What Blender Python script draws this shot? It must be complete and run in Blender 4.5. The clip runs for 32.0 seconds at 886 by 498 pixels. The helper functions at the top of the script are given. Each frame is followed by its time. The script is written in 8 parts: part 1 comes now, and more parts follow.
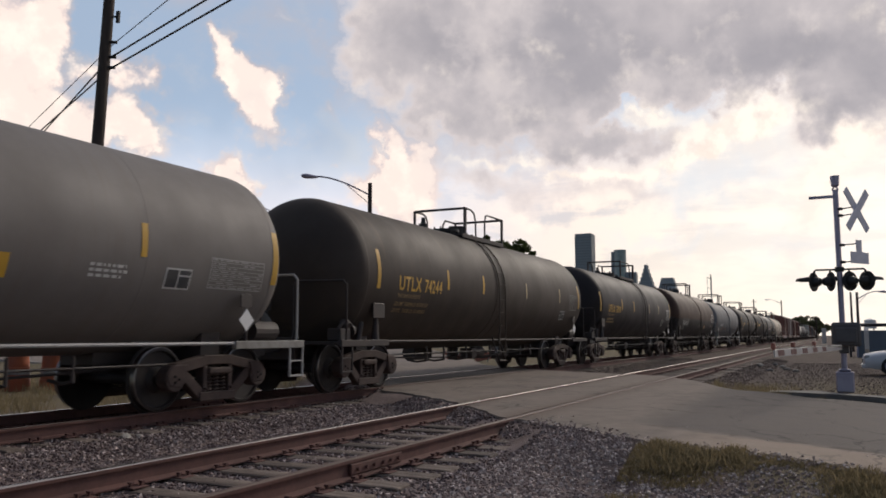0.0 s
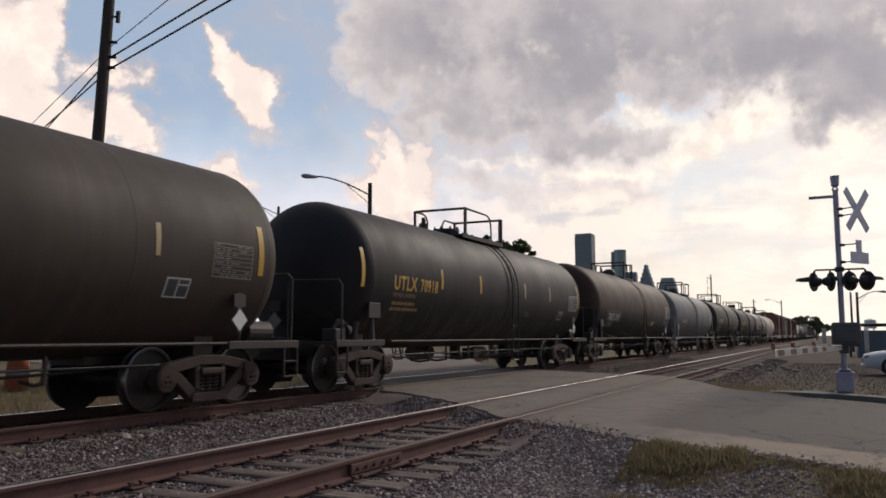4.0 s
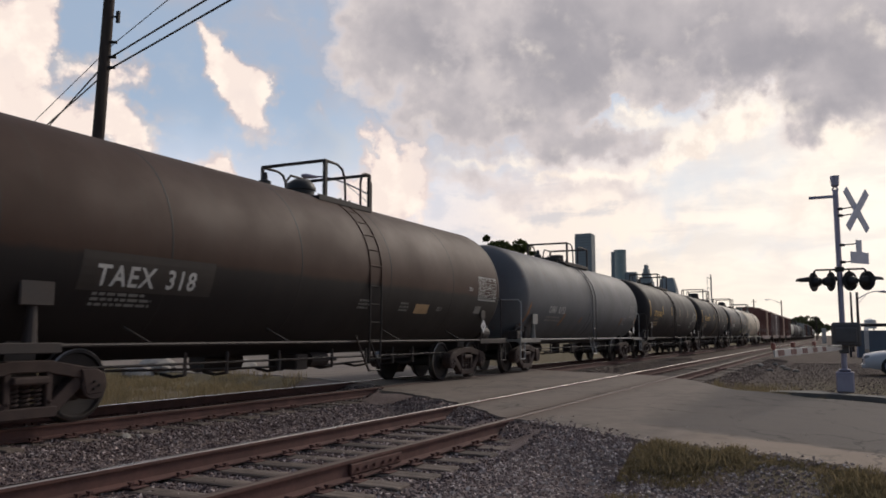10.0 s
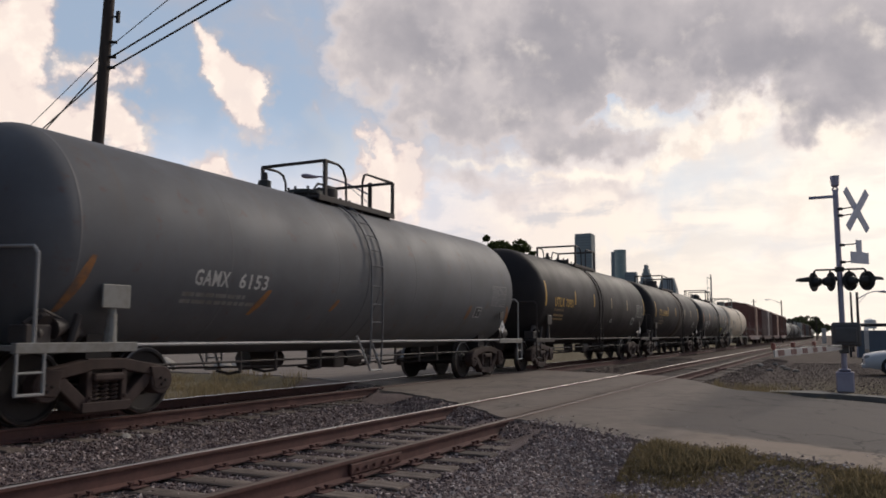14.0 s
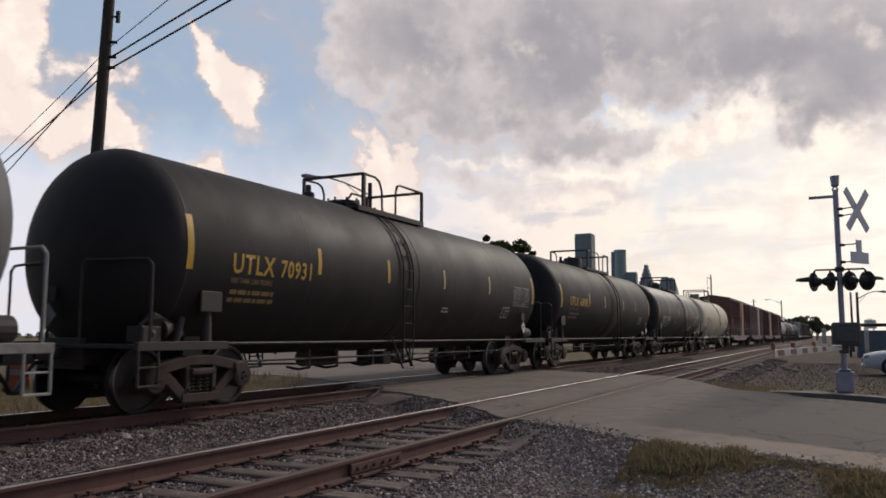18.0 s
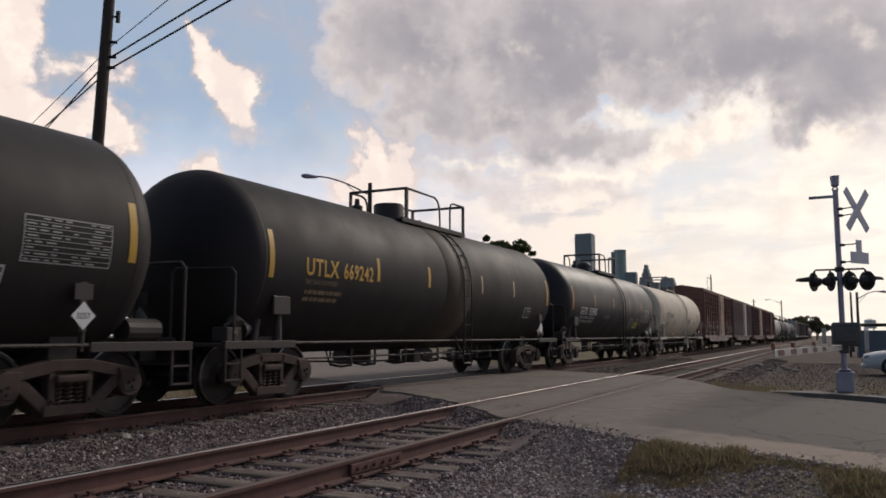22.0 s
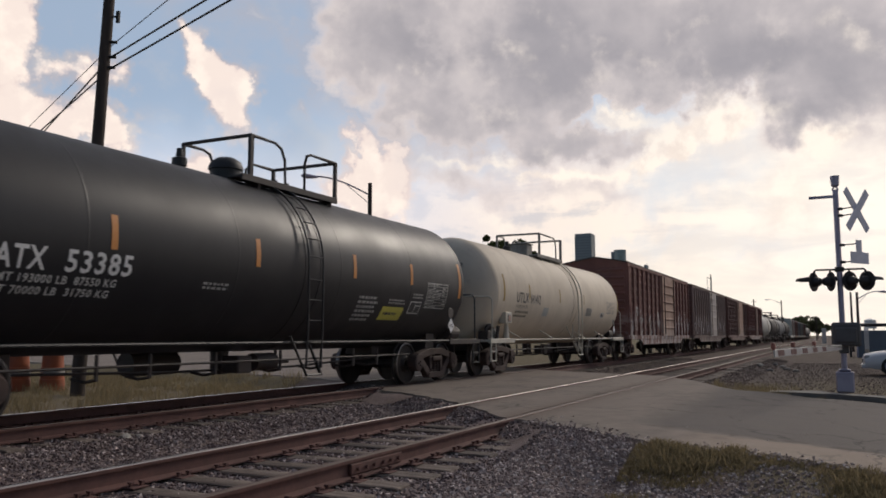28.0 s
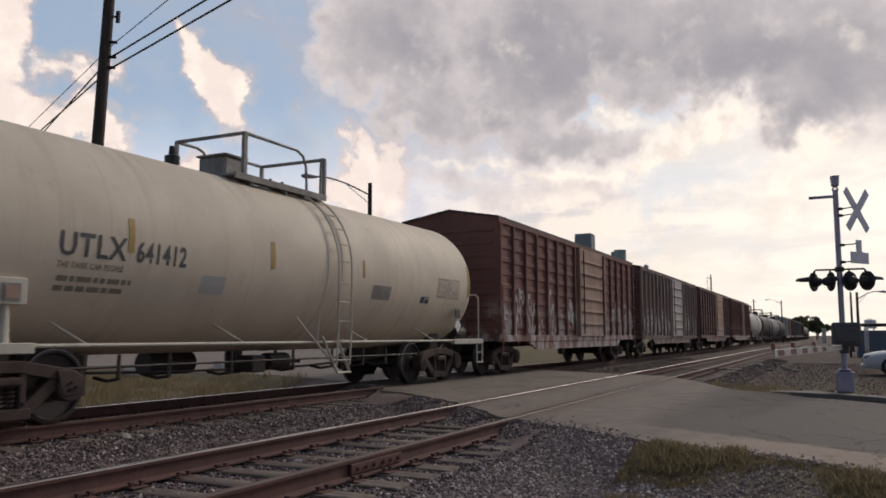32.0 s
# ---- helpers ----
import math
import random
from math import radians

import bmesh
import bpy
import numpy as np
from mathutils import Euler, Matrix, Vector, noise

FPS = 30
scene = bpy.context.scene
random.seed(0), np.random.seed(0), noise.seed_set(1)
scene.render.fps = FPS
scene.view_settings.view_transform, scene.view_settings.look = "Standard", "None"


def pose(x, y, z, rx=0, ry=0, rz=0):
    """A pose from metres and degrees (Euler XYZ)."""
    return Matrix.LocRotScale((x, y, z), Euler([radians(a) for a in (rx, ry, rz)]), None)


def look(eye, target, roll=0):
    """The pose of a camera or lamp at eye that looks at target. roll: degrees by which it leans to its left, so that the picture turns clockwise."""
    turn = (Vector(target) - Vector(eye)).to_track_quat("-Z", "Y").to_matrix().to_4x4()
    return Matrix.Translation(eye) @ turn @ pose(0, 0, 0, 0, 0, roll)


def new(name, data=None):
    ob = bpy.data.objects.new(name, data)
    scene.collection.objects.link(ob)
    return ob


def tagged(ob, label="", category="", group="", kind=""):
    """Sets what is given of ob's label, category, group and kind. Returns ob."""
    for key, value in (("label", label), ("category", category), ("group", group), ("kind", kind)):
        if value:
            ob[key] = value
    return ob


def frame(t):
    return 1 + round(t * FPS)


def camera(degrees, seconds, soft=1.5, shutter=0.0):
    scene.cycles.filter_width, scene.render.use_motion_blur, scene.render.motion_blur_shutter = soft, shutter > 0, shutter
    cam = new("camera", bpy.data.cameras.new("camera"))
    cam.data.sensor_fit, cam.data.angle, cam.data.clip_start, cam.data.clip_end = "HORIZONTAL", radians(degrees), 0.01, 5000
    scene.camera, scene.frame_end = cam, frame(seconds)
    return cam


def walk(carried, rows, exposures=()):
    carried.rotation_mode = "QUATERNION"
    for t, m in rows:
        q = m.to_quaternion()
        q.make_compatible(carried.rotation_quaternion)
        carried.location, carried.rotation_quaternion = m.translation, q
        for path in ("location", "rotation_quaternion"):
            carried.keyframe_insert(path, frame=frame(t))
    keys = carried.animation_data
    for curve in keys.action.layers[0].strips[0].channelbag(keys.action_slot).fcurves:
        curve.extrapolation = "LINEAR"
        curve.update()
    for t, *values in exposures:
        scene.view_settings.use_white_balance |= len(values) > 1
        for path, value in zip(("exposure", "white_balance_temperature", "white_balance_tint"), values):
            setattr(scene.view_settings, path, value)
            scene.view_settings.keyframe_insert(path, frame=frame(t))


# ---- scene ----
cam = camera(57.8, 32.0, soft=1.7, shutter=0.25)
EYE = (0.0, 0.0, 1.07)
AIM = (math.cos(radians(26.0)) * math.cos(radians(6.15)), math.sin(radians(26.0)) * math.cos(radians(6.15)), 1.07 + math.sin(radians(6.15)))
STAND = look(EYE, AIM, 0.0)
walk(cam, [(0.0, STAND), (32.0, STAND)], exposures=[(0.0, 0.25, 6500, 11), (6.0, 0.17, 6500, 11), (32.0, 0.15, 6500, 11)])

# ---- light: evening sky with a low sun behind thin cloud, ahead along the track ----
SUN_AZ, SUN_EL = -17.0, 32.0
world = bpy.data.worlds.new("world")
scene.world = world
world.use_nodes = True
wn = world.node_tree
wn.nodes.clear()
w_sky = wn.nodes.new("ShaderNodeTexSky")
w_sky.sky_type = "NISHITA"
w_sky.sun_disc = False
w_sky.sun_elevation = radians(SUN_EL)
w_sky.sun_rotation = radians(90.0 - SUN_AZ)
w_sky.air_density, w_sky.dust_density, w_sky.ozone_density = 1.0, 1.0, 2.0
w_bg = wn.nodes.new("ShaderNodeBackground")
w_bg.inputs["Strength"].default_value = 0.056
w_out = wn.nodes.new("ShaderNodeOutputWorld")
wn.links.new(w_sky.outputs[0], w_bg.inputs[0])
wn.links.new(w_bg.outputs[0], w_out.inputs[0])

sun_data = bpy.data.lights.new("sun", "SUN")
sun_data.energy = 1.5
sun_data.angle = radians(11.0)
sun_data.color = (1.0, 0.90, 0.78)
sun = new("sun", sun_data)
sun_dir = Vector((math.cos(radians(SUN_EL)) * math.cos(radians(SUN_AZ)), math.cos(radians(SUN_EL)) * math.sin(radians(SUN_AZ)), math.sin(radians(SUN_EL))))
sun.matrix_world = look(sun_dir * 300, (0, 0, 0))


# ---- node helpers and materials ----
class Nodes:
    """Short calls for building a node tree."""

    def __init__(self, tree):
        self.tree = tree

    def add(self, kind, **values):
        n = self.tree.nodes.new(kind)
        for k, v in values.items():
            n.inputs[k.replace("_", " ")].default_value = v
        return n

    def link(self, a, b):
        self.tree.links.new(a, b)

    def put(self, socket, v):
        if isinstance(v, (int, float, tuple)):
            socket.default_value = v
        else:
            self.tree.links.new(v, socket)

    def math(self, op, a, b=0.0, c=0.0, clamp=False):
        n = self.tree.nodes.new("ShaderNodeMath")
        n.operation, n.use_clamp = op, clamp
        self.put(n.inputs[0], a)
        self.put(n.inputs[1], b)
        self.put(n.inputs[2], c)
        return n.outputs[0]

    def step(self, x, lo, hi, a=0.0, b=1.0):
        n = self.tree.nodes.new("ShaderNodeMapRange")
        n.interpolation_type = "SMOOTHSTEP"
        self.put(n.inputs[0], x)
        for i, v in enumerate((lo, hi, a, b)):
            self.put(n.inputs[1 + i], v)
        return n.outputs[0]

    def noise(self, vec, scale, detail=4.0, rough=0.55, distort=0.0):
        n = self.tree.nodes.new("ShaderNodeTexNoise")
        if vec is not None:
            self.link(vec, n.inputs["Vector"])
        n.inputs["Scale"].default_value = scale
        n.inputs["Detail"].default_value = detail
        n.inputs["Roughness"].default_value = rough
        n.inputs["Distortion"].default_value = distort
        return n.outputs["Fac"]

    def mix(self, fac, a, b):
        n = self.tree.nodes.new("ShaderNodeMix")
        n.data_type = "RGBA"
        self.put(n.inputs[0], fac)
        for sock, v in ((n.inputs[6], a), (n.inputs[7], b)):
            if isinstance(v, tuple):
                sock.default_value = (*v[:3], 1.0)
            else:
                self.link(v, sock)
        return n.outputs[2]

    def scaled(self, vec, s):
        n = self.tree.nodes.new("ShaderNodeVectorMath")
        n.operation = "MULTIPLY"
        self.link(vec, n.inputs[0])
        n.inputs[1].default_value = s
        return n.outputs[0]


def blank(name):
    m = bpy.data.materials.new(name)
    m.use_nodes = True
    m.node_tree.nodes.clear()
    k = Nodes(m.node_tree)
    b = k.add("ShaderNodeBsdfPrincipled")
    o = k.add("ShaderNodeOutputMaterial")
    k.link(b.outputs[0], o.inputs[0])
    return m, k, b


def surface(name, colour, second=None, rough=0.6, metal=0.0, grain=30.0, patch=1.5, mixup=0.5, bump=0.2, bump_size=0.01,
            streak=0.0, streak_colour=(0.05, 0.04, 0.035), stretch=(1, 1, 1), per_object=0.0, spec=0.5):
    """Paint, metal, wood or stone with patches, fine grain, streaks of dirt running down, and relief."""
    m, k, b = blank(name)
    co = k.add("ShaderNodeTexCoord").outputs["Object"]
    vec = k.scaled(co, stretch)
    second = second or tuple(c * 0.7 for c in colour)
    big = k.noise(vec, patch, 5.0, 0.6)
    fine = k.noise(vec, grain, 4.0, 0.6)
    f = k.math("MULTIPLY", k.step(big, 0.32, 0.68), mixup)
    f = k.math("ADD", f, k.math("MULTIPLY", k.math("SUBTRACT", fine, 0.5), mixup), clamp=True)
    col = k.mix(f, colour, second)
    if streak:
        run = k.noise(k.scaled(co, (9.0, 9.0, 0.45)), 1.0, 5.0, 0.6)
        spot = k.noise(co, 0.8, 3.0)
        g = k.math("MULTIPLY", k.step(run, 0.5, 0.72), k.step(spot, 0.35, 0.65))
        col = k.mix(k.math("MULTIPLY", g, streak), col, streak_colour)
    if per_object:
        info = k.add("ShaderNodeObjectInfo")
        hsv = k.add("ShaderNodeHueSaturation")
        k.link(k.math("ADD", k.math("MULTIPLY", info.outputs["Random"], per_object), 1.0 - per_object / 2), hsv.inputs["Value"])
        k.link(col, hsv.inputs["Color"])
        col = hsv.outputs[0]
    k.link(col, b.inputs["Base Color"])
    b.inputs["Metallic"].default_value = metal
    b.inputs["Specular IOR Level"].default_value = spec
    k.link(k.math("ADD", k.math("MULTIPLY", k.math("SUBTRACT", big, 0.5), 0.35), rough, clamp=True), b.inputs["Roughness"])
    if bump:
        n = k.add("ShaderNodeBump", Strength=bump, Distance=bump_size)
        k.link(k.math("ADD", fine, k.math("MULTIPLY", big, 0.6)), n.inputs["Height"])
        k.link(n.outputs[0], b.inputs["Normal"])
    return m


def tank_paint(name, colour, second, rough=0.5, low=None, low_edge=0.0, rust=0.0, dust=0.25, lines=0.0, dust_colour=(0.16, 0.12, 0.09), wash=None, gloss=0.32):
    """Weathered paint of a tank car: patches, run-down dirt, rust, and a lower zone of another colour."""
    m, k, b = blank(name)
    co = k.add("ShaderNodeTexCoord").outputs["Object"]
    sep = k.add("ShaderNodeSeparateXYZ")
    k.link(co, sep.inputs[0])
    z = sep.outputs[2]
    big = k.noise(co, 0.7, 5.0, 0.6)
    fine = k.noise(co, 14.0, 4.0, 0.6)
    col = k.mix(k.math("ADD", k.step(big, 0.35, 0.65, 0.0, 0.7), k.math("MULTIPLY", fine, 0.3), clamp=True), colour, second)
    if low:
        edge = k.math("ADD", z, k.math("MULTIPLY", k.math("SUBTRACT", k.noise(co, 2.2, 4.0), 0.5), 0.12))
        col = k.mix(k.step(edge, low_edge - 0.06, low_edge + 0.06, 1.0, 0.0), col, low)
    run = k.noise(k.scaled(co, (5.0, 0.4, 0.35)), 1.0, 5.0, 0.62)
    spot = k.noise(co, 0.5, 3.0)
    g = k.math("MULTIPLY", k.step(run, 0.46, 0.72), k.step(spot, 0.36, 0.66))
    col = k.mix(k.math("MULTIPLY", g, dust), col, dust_colour)
    if rust:
        r = k.math("MULTIPLY", k.step(k.noise(co, 3.2, 6.0, 0.68), 0.58, 0.7), rust)
        col = k.mix(r, col, (0.16, 0.06, 0.025))
    if wash:
        w_colour, w_top = wash
        streaks = k.noise(k.scaled(co, (3.0, 1.0, 1.1)), 1.0, 6.0, 0.68)
        w = k.math("MULTIPLY", k.step(streaks, 0.44, 0.60), k.step(k.math("ADD", z, k.math("MULTIPLY", big, 0.8)), w_top + 0.7, w_top - 0.4))
        col = k.mix(k.math("MULTIPLY", w, 0.8), col, w_colour)
    k.link(col, b.inputs["Base Color"])
    k.link(k.math("ADD", k.math("MULTIPLY", k.math("SUBTRACT", big, 0.4), 0.4), rough + 0.1, clamp=True), b.inputs["Roughness"])
    b.inputs["Specular IOR Level"].default_value = gloss
    n = k.add("ShaderNodeBump", Strength=0.12, Distance=0.012)
    k.link(k.math("ADD", k.math("MULTIPLY", fine, 0.3), k.noise(co, 1.6, 2.0)), n.inputs["Height"])
    k.link(n.outputs[0], b.inputs["Normal"])
    return m


M = {}
M["steel_dark"] = surface("dark_steel", (0.034, 0.027, 0.026), (0.060, 0.041, 0.034), 0.65, 0.0, 25, 2.0, 0.6, 0.25, 0.004)
M["frame_rust"] = surface("rusty_casting", (0.063, 0.037, 0.031), (0.036, 0.024, 0.022), 0.8, 0.0, 30, 3.0, 0.7, 0.35, 0.006)
M["wheel"] = surface("wheel_steel", (0.032, 0.023, 0.021), (0.019, 0.015, 0.015), 0.7, 0.0, 30, 3.0, 0.6, 0.2, 0.003)
M["tread"] = surface("polished_tread", (0.26, 0.24, 0.23), (0.15, 0.13, 0.12), 0.36, 1.0, 40, 6.0, 0.5, 0.05, 0.001)
M["rail_head"] = surface("polished_rail", (0.44, 0.40, 0.38), (0.27, 0.23, 0.21), 0.27, 1.0, 60, 1.2, 0.5, 0.04, 0.001, stretch=(0.2, 3, 3))
M["rail_dull"] = surface("dull_rail_head", (0.105, 0.064, 0.05), (0.07, 0.044, 0.036), 0.65, 0.1, 60, 1.2, 0.6, 0.1, 0.002, stretch=(0.2, 3, 3))
M["rail_rust"] = surface("rail_rust", (0.135, 0.060, 0.049), (0.078, 0.040, 0.035), 0.85, 0.0, 40, 2.5, 0.7, 0.3, 0.004)
M["tie"] = surface("tie_wood", (0.27, 0.215, 0.175), (0.075, 0.054, 0.044), 0.9, 0.0, 14, 1.6, 1.0, 0.6, 0.012, stretch=(5, 0.7, 5), per_object=0.5)
M["white_rod"] = surface("grey_white_rod", (0.38, 0.37, 0.36), (0.25, 0.235, 0.225), 0.55, 0.0, 30, 2.0, 0.4, 0.1, 0.002)
M["yellow"] = surface("yellow_strip", (0.60, 0.345, 0.035), (0.46, 0.26, 0.04), 0.5, 0.0, 30, 3.0, 0.5, 0.0)
M["orange"] = surface("orange_strip", (0.60, 0.24, 0.05), (0.48, 0.19, 0.05), 0.5, 0.0, 30, 3.0, 0.5, 0.0)
M["white"] = surface("white_marking", (0.62, 0.61, 0.58), (0.42, 0.41, 0.39), 0.6, 0.0, 40, 3.0, 0.5, 0.0)
M["pale"] = surface("faded_marking", (0.26, 0.25, 0.23), (0.16, 0.15, 0.14), 0.6, 0.0, 30, 3.0, 0.6, 0.0)
M["tan_mark"] = surface("faded_tan_marking", (0.22, 0.15, 0.08), (0.14, 0.1, 0.06), 0.6, 0.0, 30, 3.0, 0.6, 0.0)
M["ink"] = surface("dark_marking", (0.05, 0.05, 0.055), (0.09, 0.085, 0.08), 0.6, 0.0, 40, 3.0, 0.5, 0.0)
M["lemon"] = surface("yellow_panel", (0.55, 0.50, 0.08), (0.45, 0.4, 0.1), 0.5, 0.0, 30, 3.0, 0.4, 0.0)
M["concrete"] = surface("concrete", (0.20, 0.185, 0.17), (0.13, 0.12, 0.11), 0.9, 0.0, 25, 1.2, 0.7, 0.3, 0.006)
M["alu"] = surface("galvanised_mast", (0.37, 0.345, 0.43), (0.26, 0.24, 0.31), 0.5, 0.55, 20, 2.0, 0.5, 0.1, 0.002)
M["black"] = surface("black_paint", (0.02, 0.02, 0.021), (0.035, 0.033, 0.032), 0.55, 0.0, 20, 2.0, 0.5, 0.1, 0.002)
M["sign_white"] = surface("sign_sheeting", (0.74, 0.71, 0.80), (0.58, 0.56, 0.63), 0.5, 0.0, 12, 5.0, 0.5, 0.0)
M["arm_white"] = surface("gate_arm_white", (0.62, 0.58, 0.56), (0.5, 0.46, 0.44), 0.5, 0.0, 20, 3.0, 0.4, 0.0)
M["arm_red"] = surface("gate_arm_red", (0.15, 0.035, 0.03), (0.12, 0.035, 0.03), 0.5, 0.0, 20, 3.0, 0.4, 0.0)
M["pole_wood"] = surface("pole_wood", (0.075, 0.055, 0.045), (0.04, 0.032, 0.028), 0.9, 0.0, 18, 2.0, 0.8, 0.5, 0.01, stretch=(4, 4, 0.5))
# tower glass and granite: distance haze is put into the colours as pale blue-grey
M["glass_dark"] = surface("hazed_tower_glass", (0.15, 0.185, 0.21), (0.13, 0.165, 0.19), 0.4, 0.0, 0.05, 0.01, 0.5, 0.0)
M["tower_grey"] = surface("hazed_tower_granite", (0.19, 0.225, 0.25), (0.17, 0.20, 0.225), 0.6, 0.0, 0.05, 0.01, 0.5, 0.0)

# ---- mesh helpers ----


def mesh_of(bm, name, mat, smooth=False):
    me = bpy.data.meshes.new(name)
    bm.normal_update()
    bm.to_mesh(me)
    bm.free()
    for one in (mat if isinstance(mat, (list, tuple)) else [mat]):
        me.materials.append(one)
    if smooth:
        me.shade_smooth()
        me.set_sharp_from_angle(angle=radians(40))
    return me


def put(name, me, parent=None, m=None, label=""):
    ob = new(name, me)
    if parent is not None:
        ob.parent = parent
    if m is not None:
        ob.matrix_local = m
    return tagged(ob, label)


def part(name, bm, material, parent, label="", m=None, smooth=False):
    return put(name, mesh_of(bm, name, material, smooth), parent, m, label)


def thing(name, label, category, group="", m=None, kind=""):
    ob = new(name)
    ob.empty_display_size = 0.2
    if m is not None:
        ob.matrix_local = m
    return tagged(ob, label, category, group, kind)


def box(bm, x0, x1, y0, y1, z0, z1, bevel=0.0, index=0):
    r = bmesh.ops.create_cube(bm, size=1.0, matrix=Matrix.Translation(((x0 + x1) / 2, (y0 + y1) / 2, (z0 + z1) / 2)) @ Matrix.Diagonal((x1 - x0, y1 - y0, z1 - z0, 1)))
    vs = r["verts"]
    fs = {f for v in vs for f in v.link_faces}
    for f in fs:
        f.material_index = index
    if bevel:
        es = list({e for v in vs for e in v.link_edges})
        bmesh.ops.bevel(bm, geom=es, offset=bevel, segments=1, affect="EDGES", profile=0.5)
    return bm


def rod(bm, p, q, r, seg=8, r2=None, index=0):
    p, q = Vector(p), Vector(q)
    d = q - p
    m = Matrix.Translation((p + q) / 2) @ d.to_track_quat("Z", "Y").to_matrix().to_4x4()
    res = bmesh.ops.create_cone(bm, cap_ends=True, segments=seg, radius1=r, radius2=r if r2 is None else r2, depth=d.length, matrix=m)
    if index:
        for f in {f for v in res["verts"] for f in v.link_faces}:
            f.material_index = index
    return bm


def tube(bm, pts, r, seg=6):
    """A bent bar through the points, with mitred corners."""
    pts = [Vector(p) for p in pts]
    rings = []
    for i, p in enumerate(pts):
        a = (pts[i] - pts[i - 1]).normalized() if i else (pts[1] - pts[0]).normalized()
        b = (pts[i + 1] - pts[i]).normalized() if i + 1 < len(pts) else a
        t = (a + b).normalized()
        if i:
            u = last_t.rotation_difference(t) @ u
        else:
            u = Vector((0, 0, 1)) if abs(t.z) < 0.9 else Vector((0, 1, 0))
        s = t.cross(u).normalized()
        u = s.cross(t).normalized()
        last_t = t
        k = 1.0 / max(0.5, t.dot(b))
        rings.append([bm.verts.new(p + (s * math.cos(6.28319 * j / seg) + u * math.sin(6.28319 * j / seg)) * r * (k if 0 < i < len(pts) - 1 else 1)) for j in range(seg)])
    for a, b in zip(rings, rings[1:]):
        for j in range(seg):
            bm.faces.new((a[j], a[(j + 1) % seg], b[(j + 1) % seg], b[j]))
    bm.faces.new(rings[0][::-1])
    bm.faces.new(rings[-1])
    return bm


def turned(bm, prof, axis="x", seg=48, index=None):
    """A body of revolution: prof is a row of (place along the axis, radius)."""
    rings = []
    for a, r in prof:
        if r < 1e-4:
            co = {"x": (a, 0, 0), "y": (0, a, 0), "z": (0, 0, a)}[axis]
            rings.append([bm.verts.new(co)])
            continue
        row = []
        for j in range(seg):
            c, s = math.cos(2 * math.pi * j / seg) * r, math.sin(2 * math.pi * j / seg) * r
            row.append(bm.verts.new({"x": (a, c, s), "y": (s, a, c), "z": (c, s, a)}[axis]))
        rings.append(row)
    for i, (a, b) in enumerate(zip(rings, rings[1:])):
        for j in range(max(len(a), len(b))):
            q = [a[j % len(a)], a[(j + 1) % len(a)], b[(j + 1) % len(b)], b[j % len(b)]]
            q = list(dict.fromkeys(q))
            f = bm.faces.new(q)
            if index:
                f.material_index = index[i]
    bmesh.ops.recalc_face_normals(bm, faces=bm.faces[:])
    return bm


def prism(bm, outline, y0, y1):
    """An outline in x and z, thick from y0 to y1."""
    a = [bm.verts.new((x, y0, z)) for x, z in outline]
    b = [bm.verts.new((x, y1, z)) for x, z in outline]
    n = len(a)
    bm.faces.new(a)
    bm.faces.new(b[::-1])
    for i in range(n):
        bm.faces.new((a[i], b[i], b[(i + 1) % n], a[(i + 1) % n]))
    bmesh.ops.recalc_face_normals(bm, faces=bm.faces[:])
    return bm

# ---- the train: rolls along +x towards -x on the far track ----
TRACK_Y, NEAR_Y = 9.43, 4.63
WHEEL_R = 0.457
TANK_Z, TANK_R = 2.27, 1.47


def travel(t):
    """Metres that the train has come by time t: it slows a little."""
    u = (t - 16.0) / 16.0
    return 3.728 * (t - 0.4464 * u * u + 0.2432 * u ** 3) + 3.728 * (0.4464 + 0.2432) + 2.34 * (1.0 - math.exp(-t / 9.0))


SHARED = {}


def shared(key, make):
    if key not in SHARED:
        SHARED[key] = make()
    return SHARED[key]


def bar(bm, a, b, w, y0, y1):
    """A flat bar in the x-z plane from a to b, w wide."""
    ax, az = a
    bx, bz = b
    dx, dz = bx - ax, bz - az
    n = math.hypot(dx, dz)
    px, pz = -dz / n * w / 2, dx / n * w / 2
    e = 0.02
    ex, ez = dx / n * e, dz / n * e
    return prism(bm, [(ax + px - ex, az + pz - ez), (bx + px + ex, bz + pz + ez), (bx - px + ex, bz - pz + ez), (ax - px - ex, az - pz - ez)], y0, y1)


